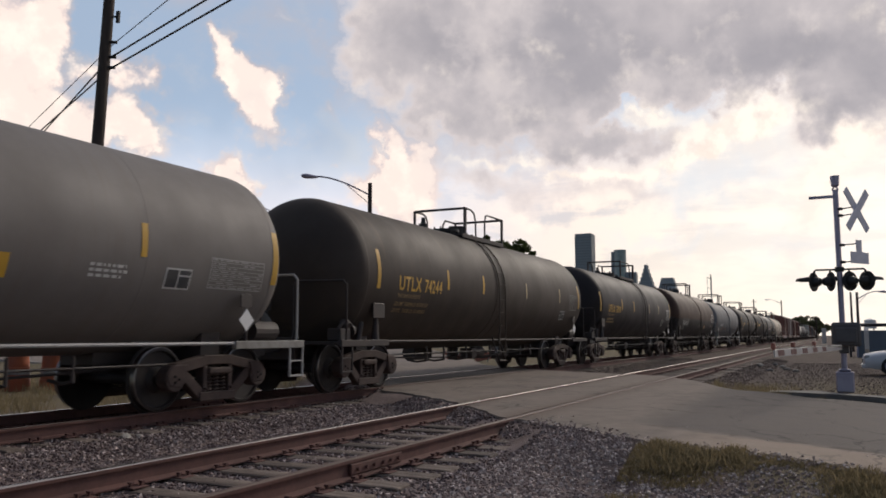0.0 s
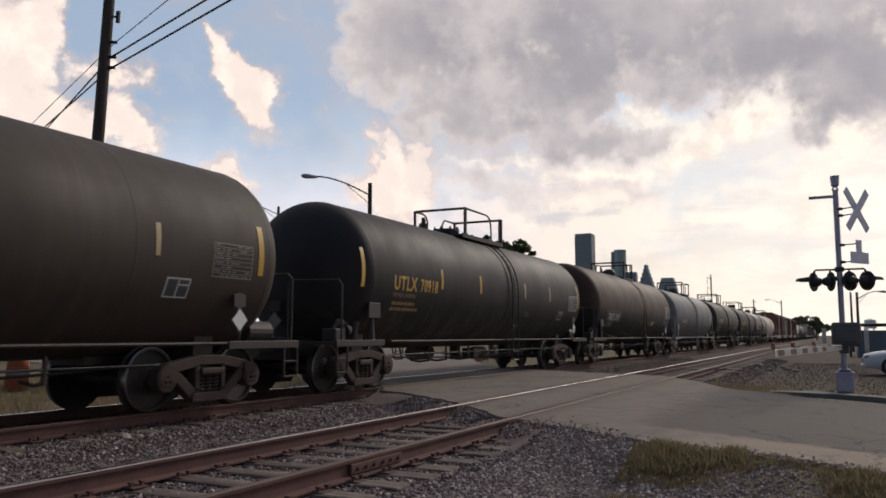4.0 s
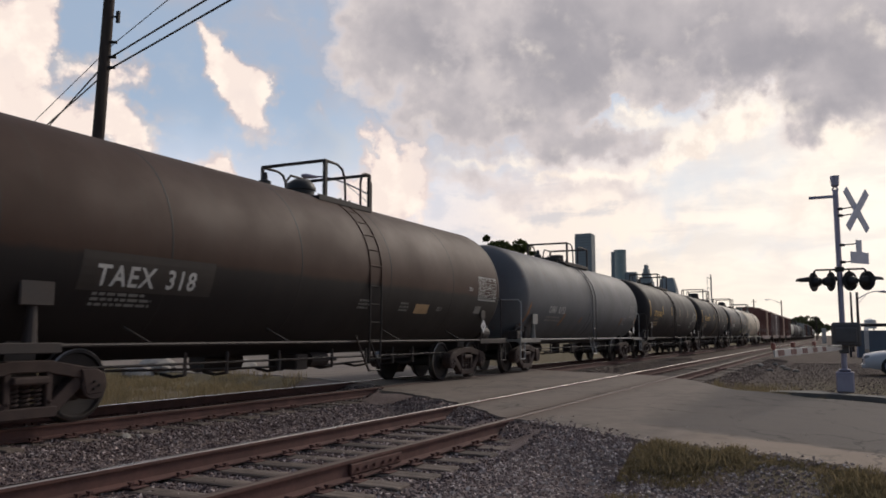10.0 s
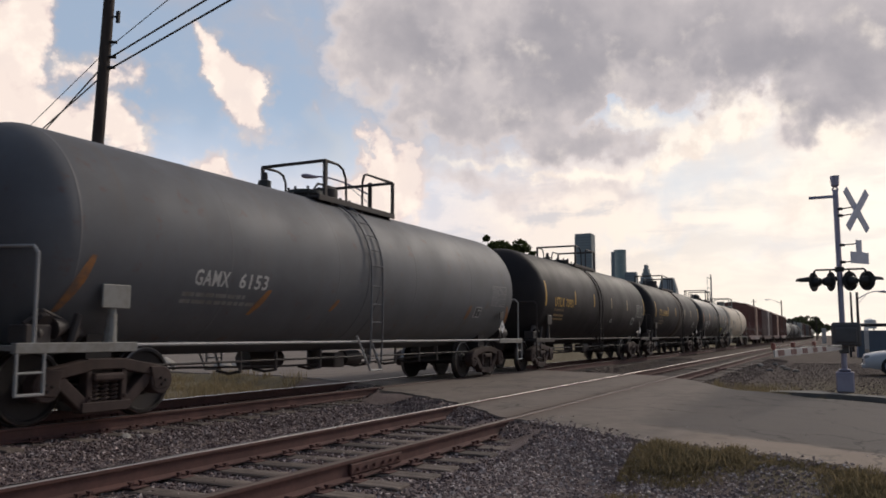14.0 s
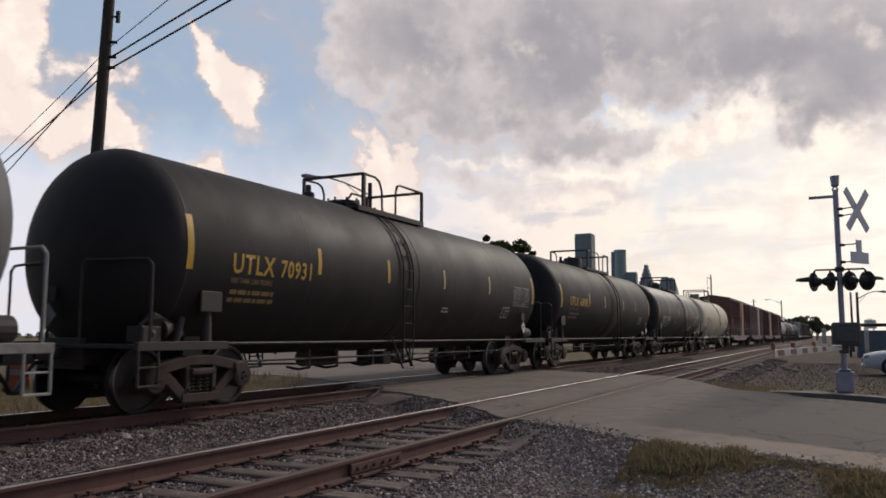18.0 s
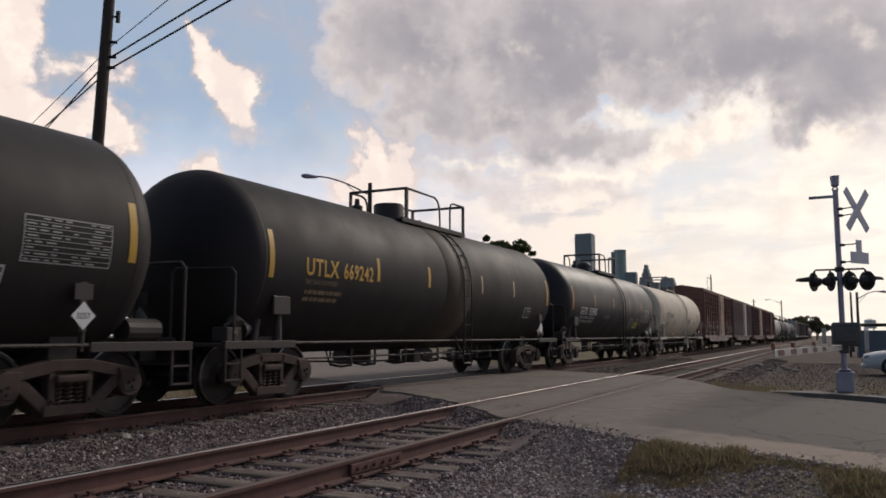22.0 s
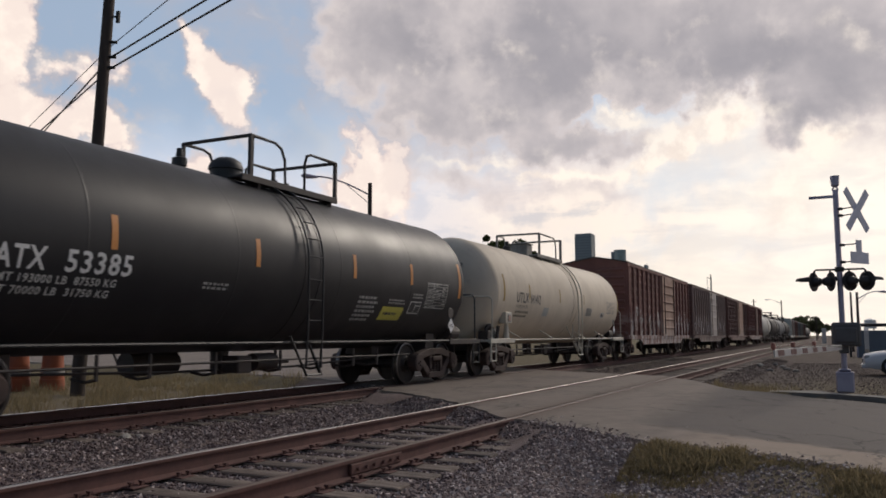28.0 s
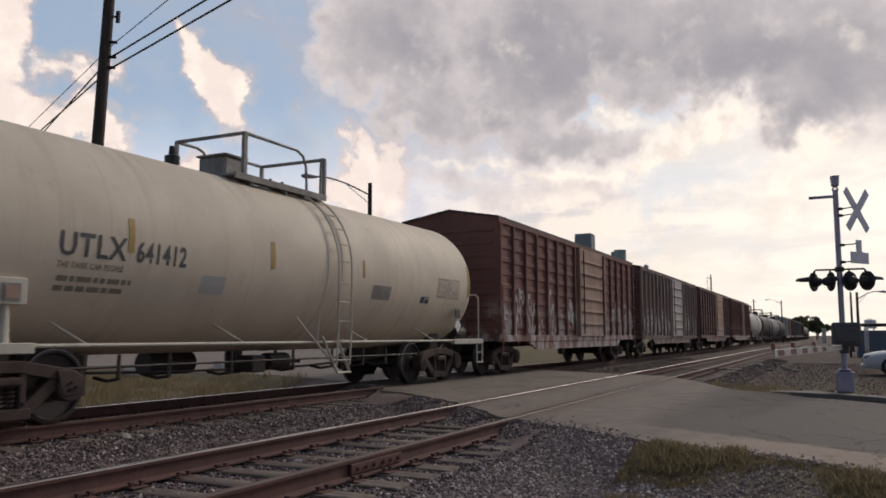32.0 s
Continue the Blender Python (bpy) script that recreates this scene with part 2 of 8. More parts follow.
def side_frame_mesh():
    bm = bmesh.new()
    y0, y1 = -0.075, 0.075
    for s in (-1, 1):
        prism(bm, [(s * 0.68, 0.66), (s * 0.76, 0.36), (s * 0.80, 0.34), (s * 1.0, 0.36), (s * 1.06, 0.46), (s * 1.03, 0.58), (s * 0.92, 0.66)], y0 - 0.03, y1 + 0.05)
        rod(bm, (s * 0.89, y0 - 0.01, 0.47), (s * 0.89, y1 + 0.04, 0.47), 0.19, 16)
        bar(bm, (s * 0.74, 0.56), (s * 0.30, 0.19), 0.16, y0, y1)
        bar(bm, (s * 0.27, 0.17), (s * 0.27, 0.66), 0.09, y0, y1 + 0.01)
        bar(bm, (s * 0.84, 0.60), (s * 0.28, 0.70), 0.15, y0 - 0.01, y1 + 0.02)
        rod(bm, (s * 0.27, 0.08, 0.30), (s * 0.27, 0.115, 0.30), 0.03, 6)
    bar(bm, (-0.36, 0.18), (0.36, 0.18), 0.13, y0, y1 + 0.02)
    bar(bm, (-0.30, 0.71), (0.30, 0.71), 0.14, y0 - 0.01, y1 + 0.02)
    box(bm, -0.24, 0.24, y0, y1 + 0.06, 0.50, 0.60, 0.015)
    bmesh.ops.recalc_face_normals(bm, faces=bm.faces[:])
    bmesh.ops.bevel(bm, geom=[e for e in bm.edges if e.calc_face_angle(0) > 0.5], offset=0.012, segments=1, affect="EDGES")
    return mesh_of(bm, "side_frame", M["frame_rust"])


def spring_mesh():
    bm = bmesh.new()
    for x in (-0.15, 0.0, 0.15):
        pts = [(x + 0.055 * math.cos(a * 0.785), 0.055 * math.sin(a * 0.785), 0.24 + 0.26 * a / 40) for a in range(41)]
        tube(bm, pts, 0.017, 5)
    return mesh_of(bm, "spring", M["frame_rust"], True)


def wheelset_mesh():
    bm = bmesh.new()
    for s in (-1, 1):
        prof = [(0.69, 0.10), (0.69, 0.34), (0.665, 0.40), (0.665, 0.484), (0.695, 0.484), (0.705, 0.459), (0.788, 0.455), (0.80, 0.44), (0.80, 0.40), (0.765, 0.385), (0.745, 0.20), (0.80, 0.135), (0.80, 0.09)]
        mats = [0, 0, 0, 0, 0, 1, 1, 2, 0, 0, 0, 0]
        rows = [(s * a, r) for a, r in prof]
        turned(bm, rows, "y", 40, mats)
        turned(bm, [(s * 0.9, 0.0), (s * 0.9, 0.115), (s * 1.07, 0.115), (s * 1.09, 0.10), (s * 1.12, 0.09), (s * 1.125, 0.0)], "y", 16)
        for j in range(3):
            a = j * 2.0944
            rod(bm, (0.05 * math.cos(a), s * 1.12, 0.05 * math.sin(a)), (0.05 * math.cos(a), s * 1.15, 0.05 * math.sin(a)), 0.018, 6)
    rod(bm, (0, -1.0, 0), (0, 1.0, 0), 0.08, 14)
    return mesh_of(bm, "wheelset", [M["wheel"], M["tread"], M["wheel"]], True)


def bolster_mesh():
    bm = bmesh.new()
    prism(bm, [(-0.18, 0.50), (0.18, 0.50), (0.20, 0.60), (0.16, 0.72), (-0.16, 0.72), (-0.20, 0.60)], -0.95, 0.95)
    rod(bm, (0, 0, 0.70), (0, 0, 0.84), 0.2, 20)
    for s in (-1, 1):
        box(bm, -0.1, 0.1, s * 0.64 - 0.08, s * 0.64 + 0.08, 0.71, 0.78, 0.01)
    return mesh_of(bm, "bolster", M["steel_dark"])


def brake_beam_mesh():
    bm = bmesh.new()
    for s in (-1, 1):
        box(bm, s * 0.36 - 0.05, s * 0.36 + 0.05, -0.8, 0.8, 0.33, 0.40, 0.008)
        for q in (-1, 1):
            prism(bm, [(s * 0.36, 0.28), (s * 0.40, 0.26), (s * 0.45, 0.46), (s * 0.41, 0.50)], q * 0.75 - 0.05, q * 0.75 + 0.05)
    return mesh_of(bm, "brake_beam", M["steel_dark"])


WHEELSETS = []


def truck(parent, x):
    """A two-axle truck as a part of its car: bolster with side frames, springs and turning wheelsets."""
    t = put("truck", shared("bolster", bolster_mesh), parent, pose(x, 0, 0), "rusty cast-steel two-axle truck")
    for s in (-1, 1):
        put("side_frame", shared("frame", side_frame_mesh), t, pose(0, s * 1.0, 0, 0, 0, 0 if s > 0 else 180))
        put("spring_nest", shared("spring", spring_mesh), t, pose(0, s * 1.0, 0))
        w = put("wheelset", shared("wheelset", wheelset_mesh), t, pose(s * 0.89, 0, WHEEL_R))
        WHEELSETS.append((w, s * 0.89))
    put("brake_beam", shared("beam", brake_beam_mesh), t)
    return t


def coupler_mesh():
    bm = bmesh.new()
    box(bm, -0.15, 0.42, -0.09, 0.09, 0.76, 0.92, 0.015)
    prism(bm, [(0.36, 0.70), (0.62, 0.70), (0.68, 0.74), (0.68, 0.96), (0.62, 0.99), (0.36, 0.97)], -0.16, 0.02)
    prism(bm, [(0.50, 0.72), (0.74, 0.74), (0.74, 0.94), (0.50, 0.96)], 0.0, 0.15)
    return mesh_of(bm, "coupler", M["steel_dark"])


def hose_mesh():
    bm = bmesh.new()
    tube(bm, [(-0.1, -0.32, 0.72), (0.12, -0.32, 0.70), (0.28, -0.3, 0.52), (0.46, -0.2, 0.36), (0.66, -0.05, 0.34), (0.76, 0.0, 0.40)], 0.028, 8)
    return mesh_of(bm, "air_hose", M["black"], True)


def wrap(me, r, off):
    """Bends a flat mesh drawn in x (along) and y (up, as arc length) onto the near side of the tank."""
    n = len(me.vertices)
    co = np.empty(n * 3)
    me.vertices.foreach_get("co", co)
    co = co.reshape(-1, 3)
    a = co[:, 1] / r
    out = np.stack([co[:, 0], -np.cos(a) * (r + off), TANK_Z + np.sin(a) * (r + off)], 1)
    me.vertices.foreach_set("co", out.ravel())
    me.update()


def letters(words, width, height):
    """A flat mesh of words in the built-in font, fitted to width and height, from x = 0 and centred in y."""
    cu = bpy.data.curves.new("words", "FONT")
    cu.body = words
    cu.resolution_u = 2
    cu.offset = 0.02
    cu.space_character = 1.12
    ob = bpy.data.objects.new("words", cu)
    scene.collection.objects.link(ob)
    dg = bpy.context.evaluated_depsgraph_get()
    me = bpy.data.meshes.new_from_object(ob.evaluated_get(dg))
    bpy.data.objects.remove(ob)
    n = len(me.vertices)
    co = np.empty(n * 3)
    me.vertices.foreach_get("co", co)
    co = co.reshape(-1, 3)
    lo, hi = co.min(0), co.max(0)
    co[:, 0] = (co[:, 0] - lo[0]) / (hi[0] - lo[0]) * width
    co[:, 1] = ((co[:, 1] - lo[1]) / (hi[1] - lo[1]) - 0.5) * height
    me.vertices.foreach_set("co", co.ravel())
    me.update()
    bm = bmesh.new()
    bm.from_mesh(me)
    bpy.data.meshes.remove(me)
    for i in range(1, 4):
        g = bm.verts[:] + bm.edges[:] + bm.faces[:]
        bmesh.ops.bisect_plane(bm, geom=g, plane_co=(0, (i / 4 - 0.5) * height, 0), plane_no=(0, 1, 0))
    return bm


def lettering(name, words, x0, x1, a0, a1, mat, parent, label="", r=TANK_R, off=0.005):
    """Words on the near side of a tank between two angles (degrees above the middle line)."""
    h = radians(a1 - a0) * r
    bm = letters(words, x1 - x0, h)
    bmesh.ops.translate(bm, vec=(x0, radians((a0 + a1) / 2) * r, 0), verts=bm.verts[:])
    me = mesh_of(bm, name, mat)
    wrap(me, r, off)
    return tagged(put(name, me, parent, None, label), kind="stuff" if len(words) > 12 else "")


def flat_rects(rects):
    bm = bmesh.new()
    for x0, x1, y0, y1 in rects:
        n = max(1, int((y1 - y0) / 0.09))
        rows = [[bm.verts.new((x, y0 + (y1 - y0) * j / n, 0)) for x in (x0, x1)] for j in range(n + 1)]
        for a, b in zip(rows, rows[1:]):
            bm.faces.new((a[0], a[1], b[1], b[0]))
    return bm


def on_tank(name, rects, mat, parent, label="", r=TANK_R, off=0.005):
    me = mesh_of(flat_rects(rects), name, mat)
    wrap(me, r, off)
    return put(name, me, parent, None, label)


def arc(a, r=TANK_R):
    return radians(a) * r


def strip(parent, x, a0, a1, mat, w=0.1, label=""):
    return on_tank("reflective_strip", [(x - w / 2, x + w / 2, arc(a0), arc(a1))], mat, parent, label)


def text_bars(parent, x0, x1, a0, a1, mat, lines, seed, name="stencil_text"):
    """Lines of writing too small to read, as plain bars."""
    rng = random.Random(seed)
    y0, y1 = arc(a0), arc(a1)
    h = (y1 - y0) / lines
    rects = []
    for i in range(lines):
        x = x0
        end = x1 - rng.random() * 0.25 * (x1 - x0)
        while x < end:
            w = min(end - x, (0.05 + rng.random() * 0.12) * max(0.5, (x1 - x0)))
            rects.append((x, x + w, y0 + h * (i + 0.22), y0 + h * (i + 0.78)))
            x += w + 0.03
    return tagged(on_tank(name, rects, mat, parent), kind="stuff")


def frame_mark(parent, x0, x1, a0, a1):
    """A small square lot mark: pale border with dark panes."""
    y0, y1 = arc(a0), arc(a1)
    p = on_tank("lot_mark", [(x0, x1, y0, y1)], M["white"], parent, "white-bordered black lot mark")
    mx, my, e = (x0 + x1) / 2, y0 + (y1 - y0) * 0.62, 0.025
    on_tank("lot_mark_pane", [(x0 + e, mx - e / 2, y0 + e, y1 - e), (mx + e / 2, x1 - e, y0 + e, my), (mx + e / 2, x1 - e, my + e, y1 - e)], M["ink"], p, off=0.009)


def data_panel(parent, x0, x1, a0, a1, seed, mat=None, strong=True):
    """A printed table of test dates: pale outline, rules and unreadable figures as bars."""
    y0, y1 = arc(a0), arc(a1)
    e = 0.014
    rng = random.Random(seed)
    mat = mat or (M["white"] if strong else M["pale"])
    rects = [(x0, x1, y0, y0 + e), (x0, x1, y1 - e, y1), (x0, x0 + e, y0 + e, y1 - e), (x1 - e, x1, y0 + e, y1 - e)]
    rows = 8
    h = (y1 - y0) / rows
    for i in range(1, rows):
        rects.append((x0 + e, x1 - e, y0 + h * i - 0.004, y0 + h * i + 0.004))
    tagged(on_tank("panel_rules", rects, mat, parent, "pale ruled table of inspection dates"), kind="stuff")
    cells = []
    for i in range(rows):
        x = x0 + 0.04
        while x < x1 - 0.12:
            w = 0.05 + rng.random() * 0.13
            if rng.random() < (0.9 if x < x0 + 0.4 * (x1 - x0) else 0.55):
                cells.append((x, min(x + w, x1 - 0.04), y0 + h * (i + 0.38), y0 + h * (i + 0.64)))
            x += w + 0.05
    tagged(on_tank("panel_figures", cells, mat, parent), kind="stuff")


def placard(parent, x, z, y, number, board=True, end=0, dark=False):
    """A diamond hazard placard on its steel holder; number shown in the middle."""
    turn = pose(x, y, z) if not end else pose(x, y, z, 0, 0, 90 if end > 0 else -90)
    bm = bmesh.new()
    box(bm, -0.05, 0.05, 0.006, 0.02, -0.19, 0.40, 0.004)
    box(bm, -0.13, 0.13, 0.004, 0.02, 0.19, 0.38, 0.004)
    rod(bm, (0, 0.01, -0.42), (0, 0.01, -0.18), 0.025, 6)
    holder = part("placard_holder", bm, M["steel_dark"], parent, "", turn)
    bm = bmesh.new()
    d = 0.168
    box(bm, -d / 1.414, d / 1.414, -0.001, 0.002, -d / 1.414, d / 1.414)
    bmesh.ops.rotate(bm, cent=(0, 0, 0), matrix=Matrix.Rotation(radians(45), 3, "Y"), verts=bm.verts[:])
    part("placard", bm, M["pale"] if dark else M["sign_bright"], holder, "white diamond hazard placard")
    if number:
        bm = letters(number, 0.19, 0.075)
        bmesh.ops.rotate(bm, cent=(0, 0, 0), matrix=Matrix.Rotation(radians(90), 3, "X"), verts=bm.verts[:])
        bmesh.ops.translate(bm, vec=(-0.095, -0.003, 0), verts=bm.verts[:])
        part("placard_number", bm, M["ink"], holder)
    return holder


M["tan_card"] = surface("faded_card", (0.36, 0.22, 0.17), (0.3, 0.2, 0.16), 0.7, 0.0, 20, 3.0, 0.4, 0.0)
M["sign_bright"] = surface("placard_white", (0.72, 0.71, 0.70), (0.62, 0.61, 0.6), 0.5, 0.0, 20, 3.0, 0.3, 0.0)


def weld_mesh(paint):
    bm = bmesh.new()
    turned(bm, [(-0.022, TANK_R - 0.001), (-0.010, TANK_R + 0.0022), (0.010, TANK_R + 0.0022), (0.022, TANK_R - 0.001)], "x", 72)
    return mesh_of(bm, "weld_seam", paint, True)


def tank_shell(half, r):
    """The shell with 2:1 heads."""
    bm = bmesh.new()
    depth = 0.70
    str_ = half - depth
    prof = [(-half, 0.0)]
    for i in range(1, 12):
        a = i / 12 * math.pi / 2
        prof.append((-str_ - depth * math.cos(a), r * math.sin(a) ** 0.86))
    prof.append((-str_, r))
    prof.append((str_, r))
    for i in range(11, 0, -1):
        a = i / 12 * math.pi / 2
        prof.append((str_ + depth * math.cos(a), r * math.sin(a) ** 0.86))
    prof.append((half, 0.0))
    turned(bm, prof, "x", 72)
    bmesh.ops.translate(bm, vec=(0, 0, TANK_Z), verts=bm.verts[:])
    return bm


def top_fittings(car, rail, mat, style):
    """The walkway on top of the tank with its railing hoops, the manway and the valves. rail: near-side start, end of the long hoop, far corner."""
    xl, xn, xr, xh = rail
    x = xl + 1.0
    zt = TANK_Z + TANK_R
    zd = zt - 0.03
    bm = bmesh.new()
    box(bm, xl - 0.25, xr + 0.03, -0.77, -0.47, zd - 0.045, zd, 0.008)
    box(bm, xl - 0.25, xr + 0.03, -0.795, -0.755, zd - 0.09, zd + 0.02, 0.006)
    deck = part("top_walkway", bm, mat, car, "steel walkway on top of the tank")
    bm = bmesh.new()
    box(bm, xl - 0.25, xr + 0.03, 0.47, 0.77, zd - 0.045, zd, 0.008)
    box(bm, xl - 0.25, xr + 0.03, 0.755, 0.795, zd - 0.09, zd + 0.02, 0.006)
    part("walkway_board", bm, mat, deck)
    for q in (0.1, 0.5, 0.95):
        xx = xl + (xr - xl) * q
        part("crossbar", box(bmesh.new(), xx - 0.04, xx + 0.04, -0.75, 0.75, zd - 0.12, zd - 0.046, 0.006), mat, deck)
    for q in (0.1, 0.5, 0.95):
        for s in (-1, 1):
            xx = xl + (xr - xl) * q
            bm = bmesh.new()
            box(bm, xx - 0.03, xx + 0.03, s * 0.72 - 0.02, s * 0.72 + 0.02, zd - 0.27, zd - 0.09)
            part("deck_leg", bm, mat, deck)
    r = 0.024
    h = zt + 0.68
    y = 0.75
    bm = bmesh.new()
    tube(bm, [(xl + 0.75, y, zd), (xl + 0.75, y, h - 0.2), (xl + 0.66, y, h - 0.05), (xl + 0.5, y, h), (xl, y, h), (xl, -y, h), (xn - 0.28, -y, h), (xn - 0.1, -y, h - 0.07), (xn, -y, h - 0.25), (xn + 0.03, -y, zd)], r, 8)
    box(bm, xl - 0.045, xl + 0.045, -y - 0.03, -y + 0.03, zd - 0.05, h + 0.01, 0.004)
    box(bm, xl - 0.03, xl + 0.03, y - 0.03, y + 0.03, zd - 0.05, h, 0.004)
    part("top_railing", bm, mat, deck, "bent-pipe safety railing hoop")
    bm = bmesh.new()
    hr = min(0.18, (xr - xh) * 0.5)
    tube(bm, [(xh, -y, zd), (xh, -y, h - 0.2), (xh + hr * 0.35, -y, h - 0.04), (xh + hr, -y, h), (xr, -y, h), (xr, y, h), (xr - 0.7, y, h), (xr - 0.85, y, h - 0.15), (xr - 0.87, y, zd)], r, 8)
    box(bm, xr - 0.035, xr + 0.035, -y - 0.03, -y + 0.03, zd - 0.05, h + 0.01, 0.004)
    box(bm, xr - 0.035, xr + 0.035, y - 0.03, y + 0.03, zd - 0.05, h + 0.01, 0.004)
    part("top_railing", bm, mat, deck, "bent-pipe safety railing hoop")
    # manway and valves
    if style == "tall":
        bm = bmesh.new()
        turned(bm, [(zt - 0.1, 0.0), (zt - 0.1, 0.36), (zt + 0.38, 0.36), (zt + 0.42, 0.33), (zt + 0.44, 0.0)], "z", 24)
        bmesh.ops.translate(bm, vec=(x - 0.5, 0, 0), verts=bm.verts[:])
        part("valve_bonnet", bm, M["steel_dark"], car, "dark cylindrical valve bonnet", None, True)
    elif style == "box":
        bm = bmesh.new()
        box(bm, x - 0.95, x - 0.42, -0.3, 0.3, zt - 0.05, zt + 0.36, 0.03)
        box(bm, x - 0.98, x - 0.39, -0.33, 0.33, zt + 0.365, zt + 0.40, 0.01)
        part("valve_bonnet", bm, M["bonnet_grey"], car, "weathered grey box bonnet")
    elif style == "dome":
        bm = bmesh.new()
        turned(bm, [(zt - 0.1, 0.0), (zt - 0.1, 0.27), (zt + 0.18, 0.27), (zt + 0.19, 0.30), (zt + 0.24, 0.30), (zt + 0.33, 0.26), (zt + 0.40, 0.15), (zt + 0.42, 0.0)], "z", 24)
        bmesh.ops.translate(bm, vec=(x - 0.75, 0, 0), verts=bm.verts[:])
        part("manway_dome", bm, M["black"], car, "round black domed manway cover", None, True)
    else:
        bm = bmesh.new()
        turned(bm, [(zt - 0.1, 0.0), (zt - 0.1, 0.3), (zt + 0.12, 0.3), (zt + 0.12, 0.36), (zt + 0.19, 0.36), (zt + 0.2, 0.0)], "z", 24)
        for j in range(8):
            a = j * 0.785
            rod(bm, (0.33 * math.cos(a), 0.33 * math.sin(a), zt + 0.06), (0.33 * math.cos(a), 0.33 * math.sin(a), zt + 0.25), 0.028, 6)
        bmesh.ops.translate(bm, vec=(x - 0.6, 0, 0), verts=bm.verts[:])
        part("manway", bm, M["black"], car, "bolted black manway cover")
        bm = bmesh.new()
        if style == "bolted":
            turned(bm, [(zt - 0.1, 0.0), (zt - 0.1, 0.25), (zt + 0.34, 0.25), (zt + 0.36, 0.22), (zt + 0.37, 0.0)], "z", 20)
            bmesh.ops.translate(bm, vec=(x + 0.12, 0, 0), verts=bm.verts[:])
        else:
            box(bm, x - 0.15, x + 0.2, -0.2, 0.2, zt - 0.1, zt + 0.14, 0.02)
        part("valve_bonnet", bm, M["steel_dark"], car, "round dark valve housing", None, True)
    for q in (-1.75, 0.45, 0.8):
        bm = bmesh.new()
        k = 1.25 if q < 0 else 0.7
        prof = [(zt - 0.1, 0.0), (zt - 0.1, 0.07 * k), (zt + 0.06 * k, 0.07 * k), (zt + 0.07 * k, 0.10 * k), (zt + 0.17 * k, 0.10 * k), (zt + 0.19 * k, 0.05 * k), (zt + 0.30 * k, 0.04 * k), (zt + 0.31 * k, 0.0)]
        turned(bm, prof, "z", 12)
        bmesh.ops.translate(bm, vec=(x + q, 0.1 if q < 0 else -0.15, 0), verts=bm.verts[:])
        part("safety_valve", bm, M["black"], car)


M["bonnet_grey"] = surface("bonnet_grey", (0.27, 0.26, 0.24), (0.17, 0.15, 0.13), 0.65, 0.0, 12, 3.0, 0.7, 0.2, 0.004)


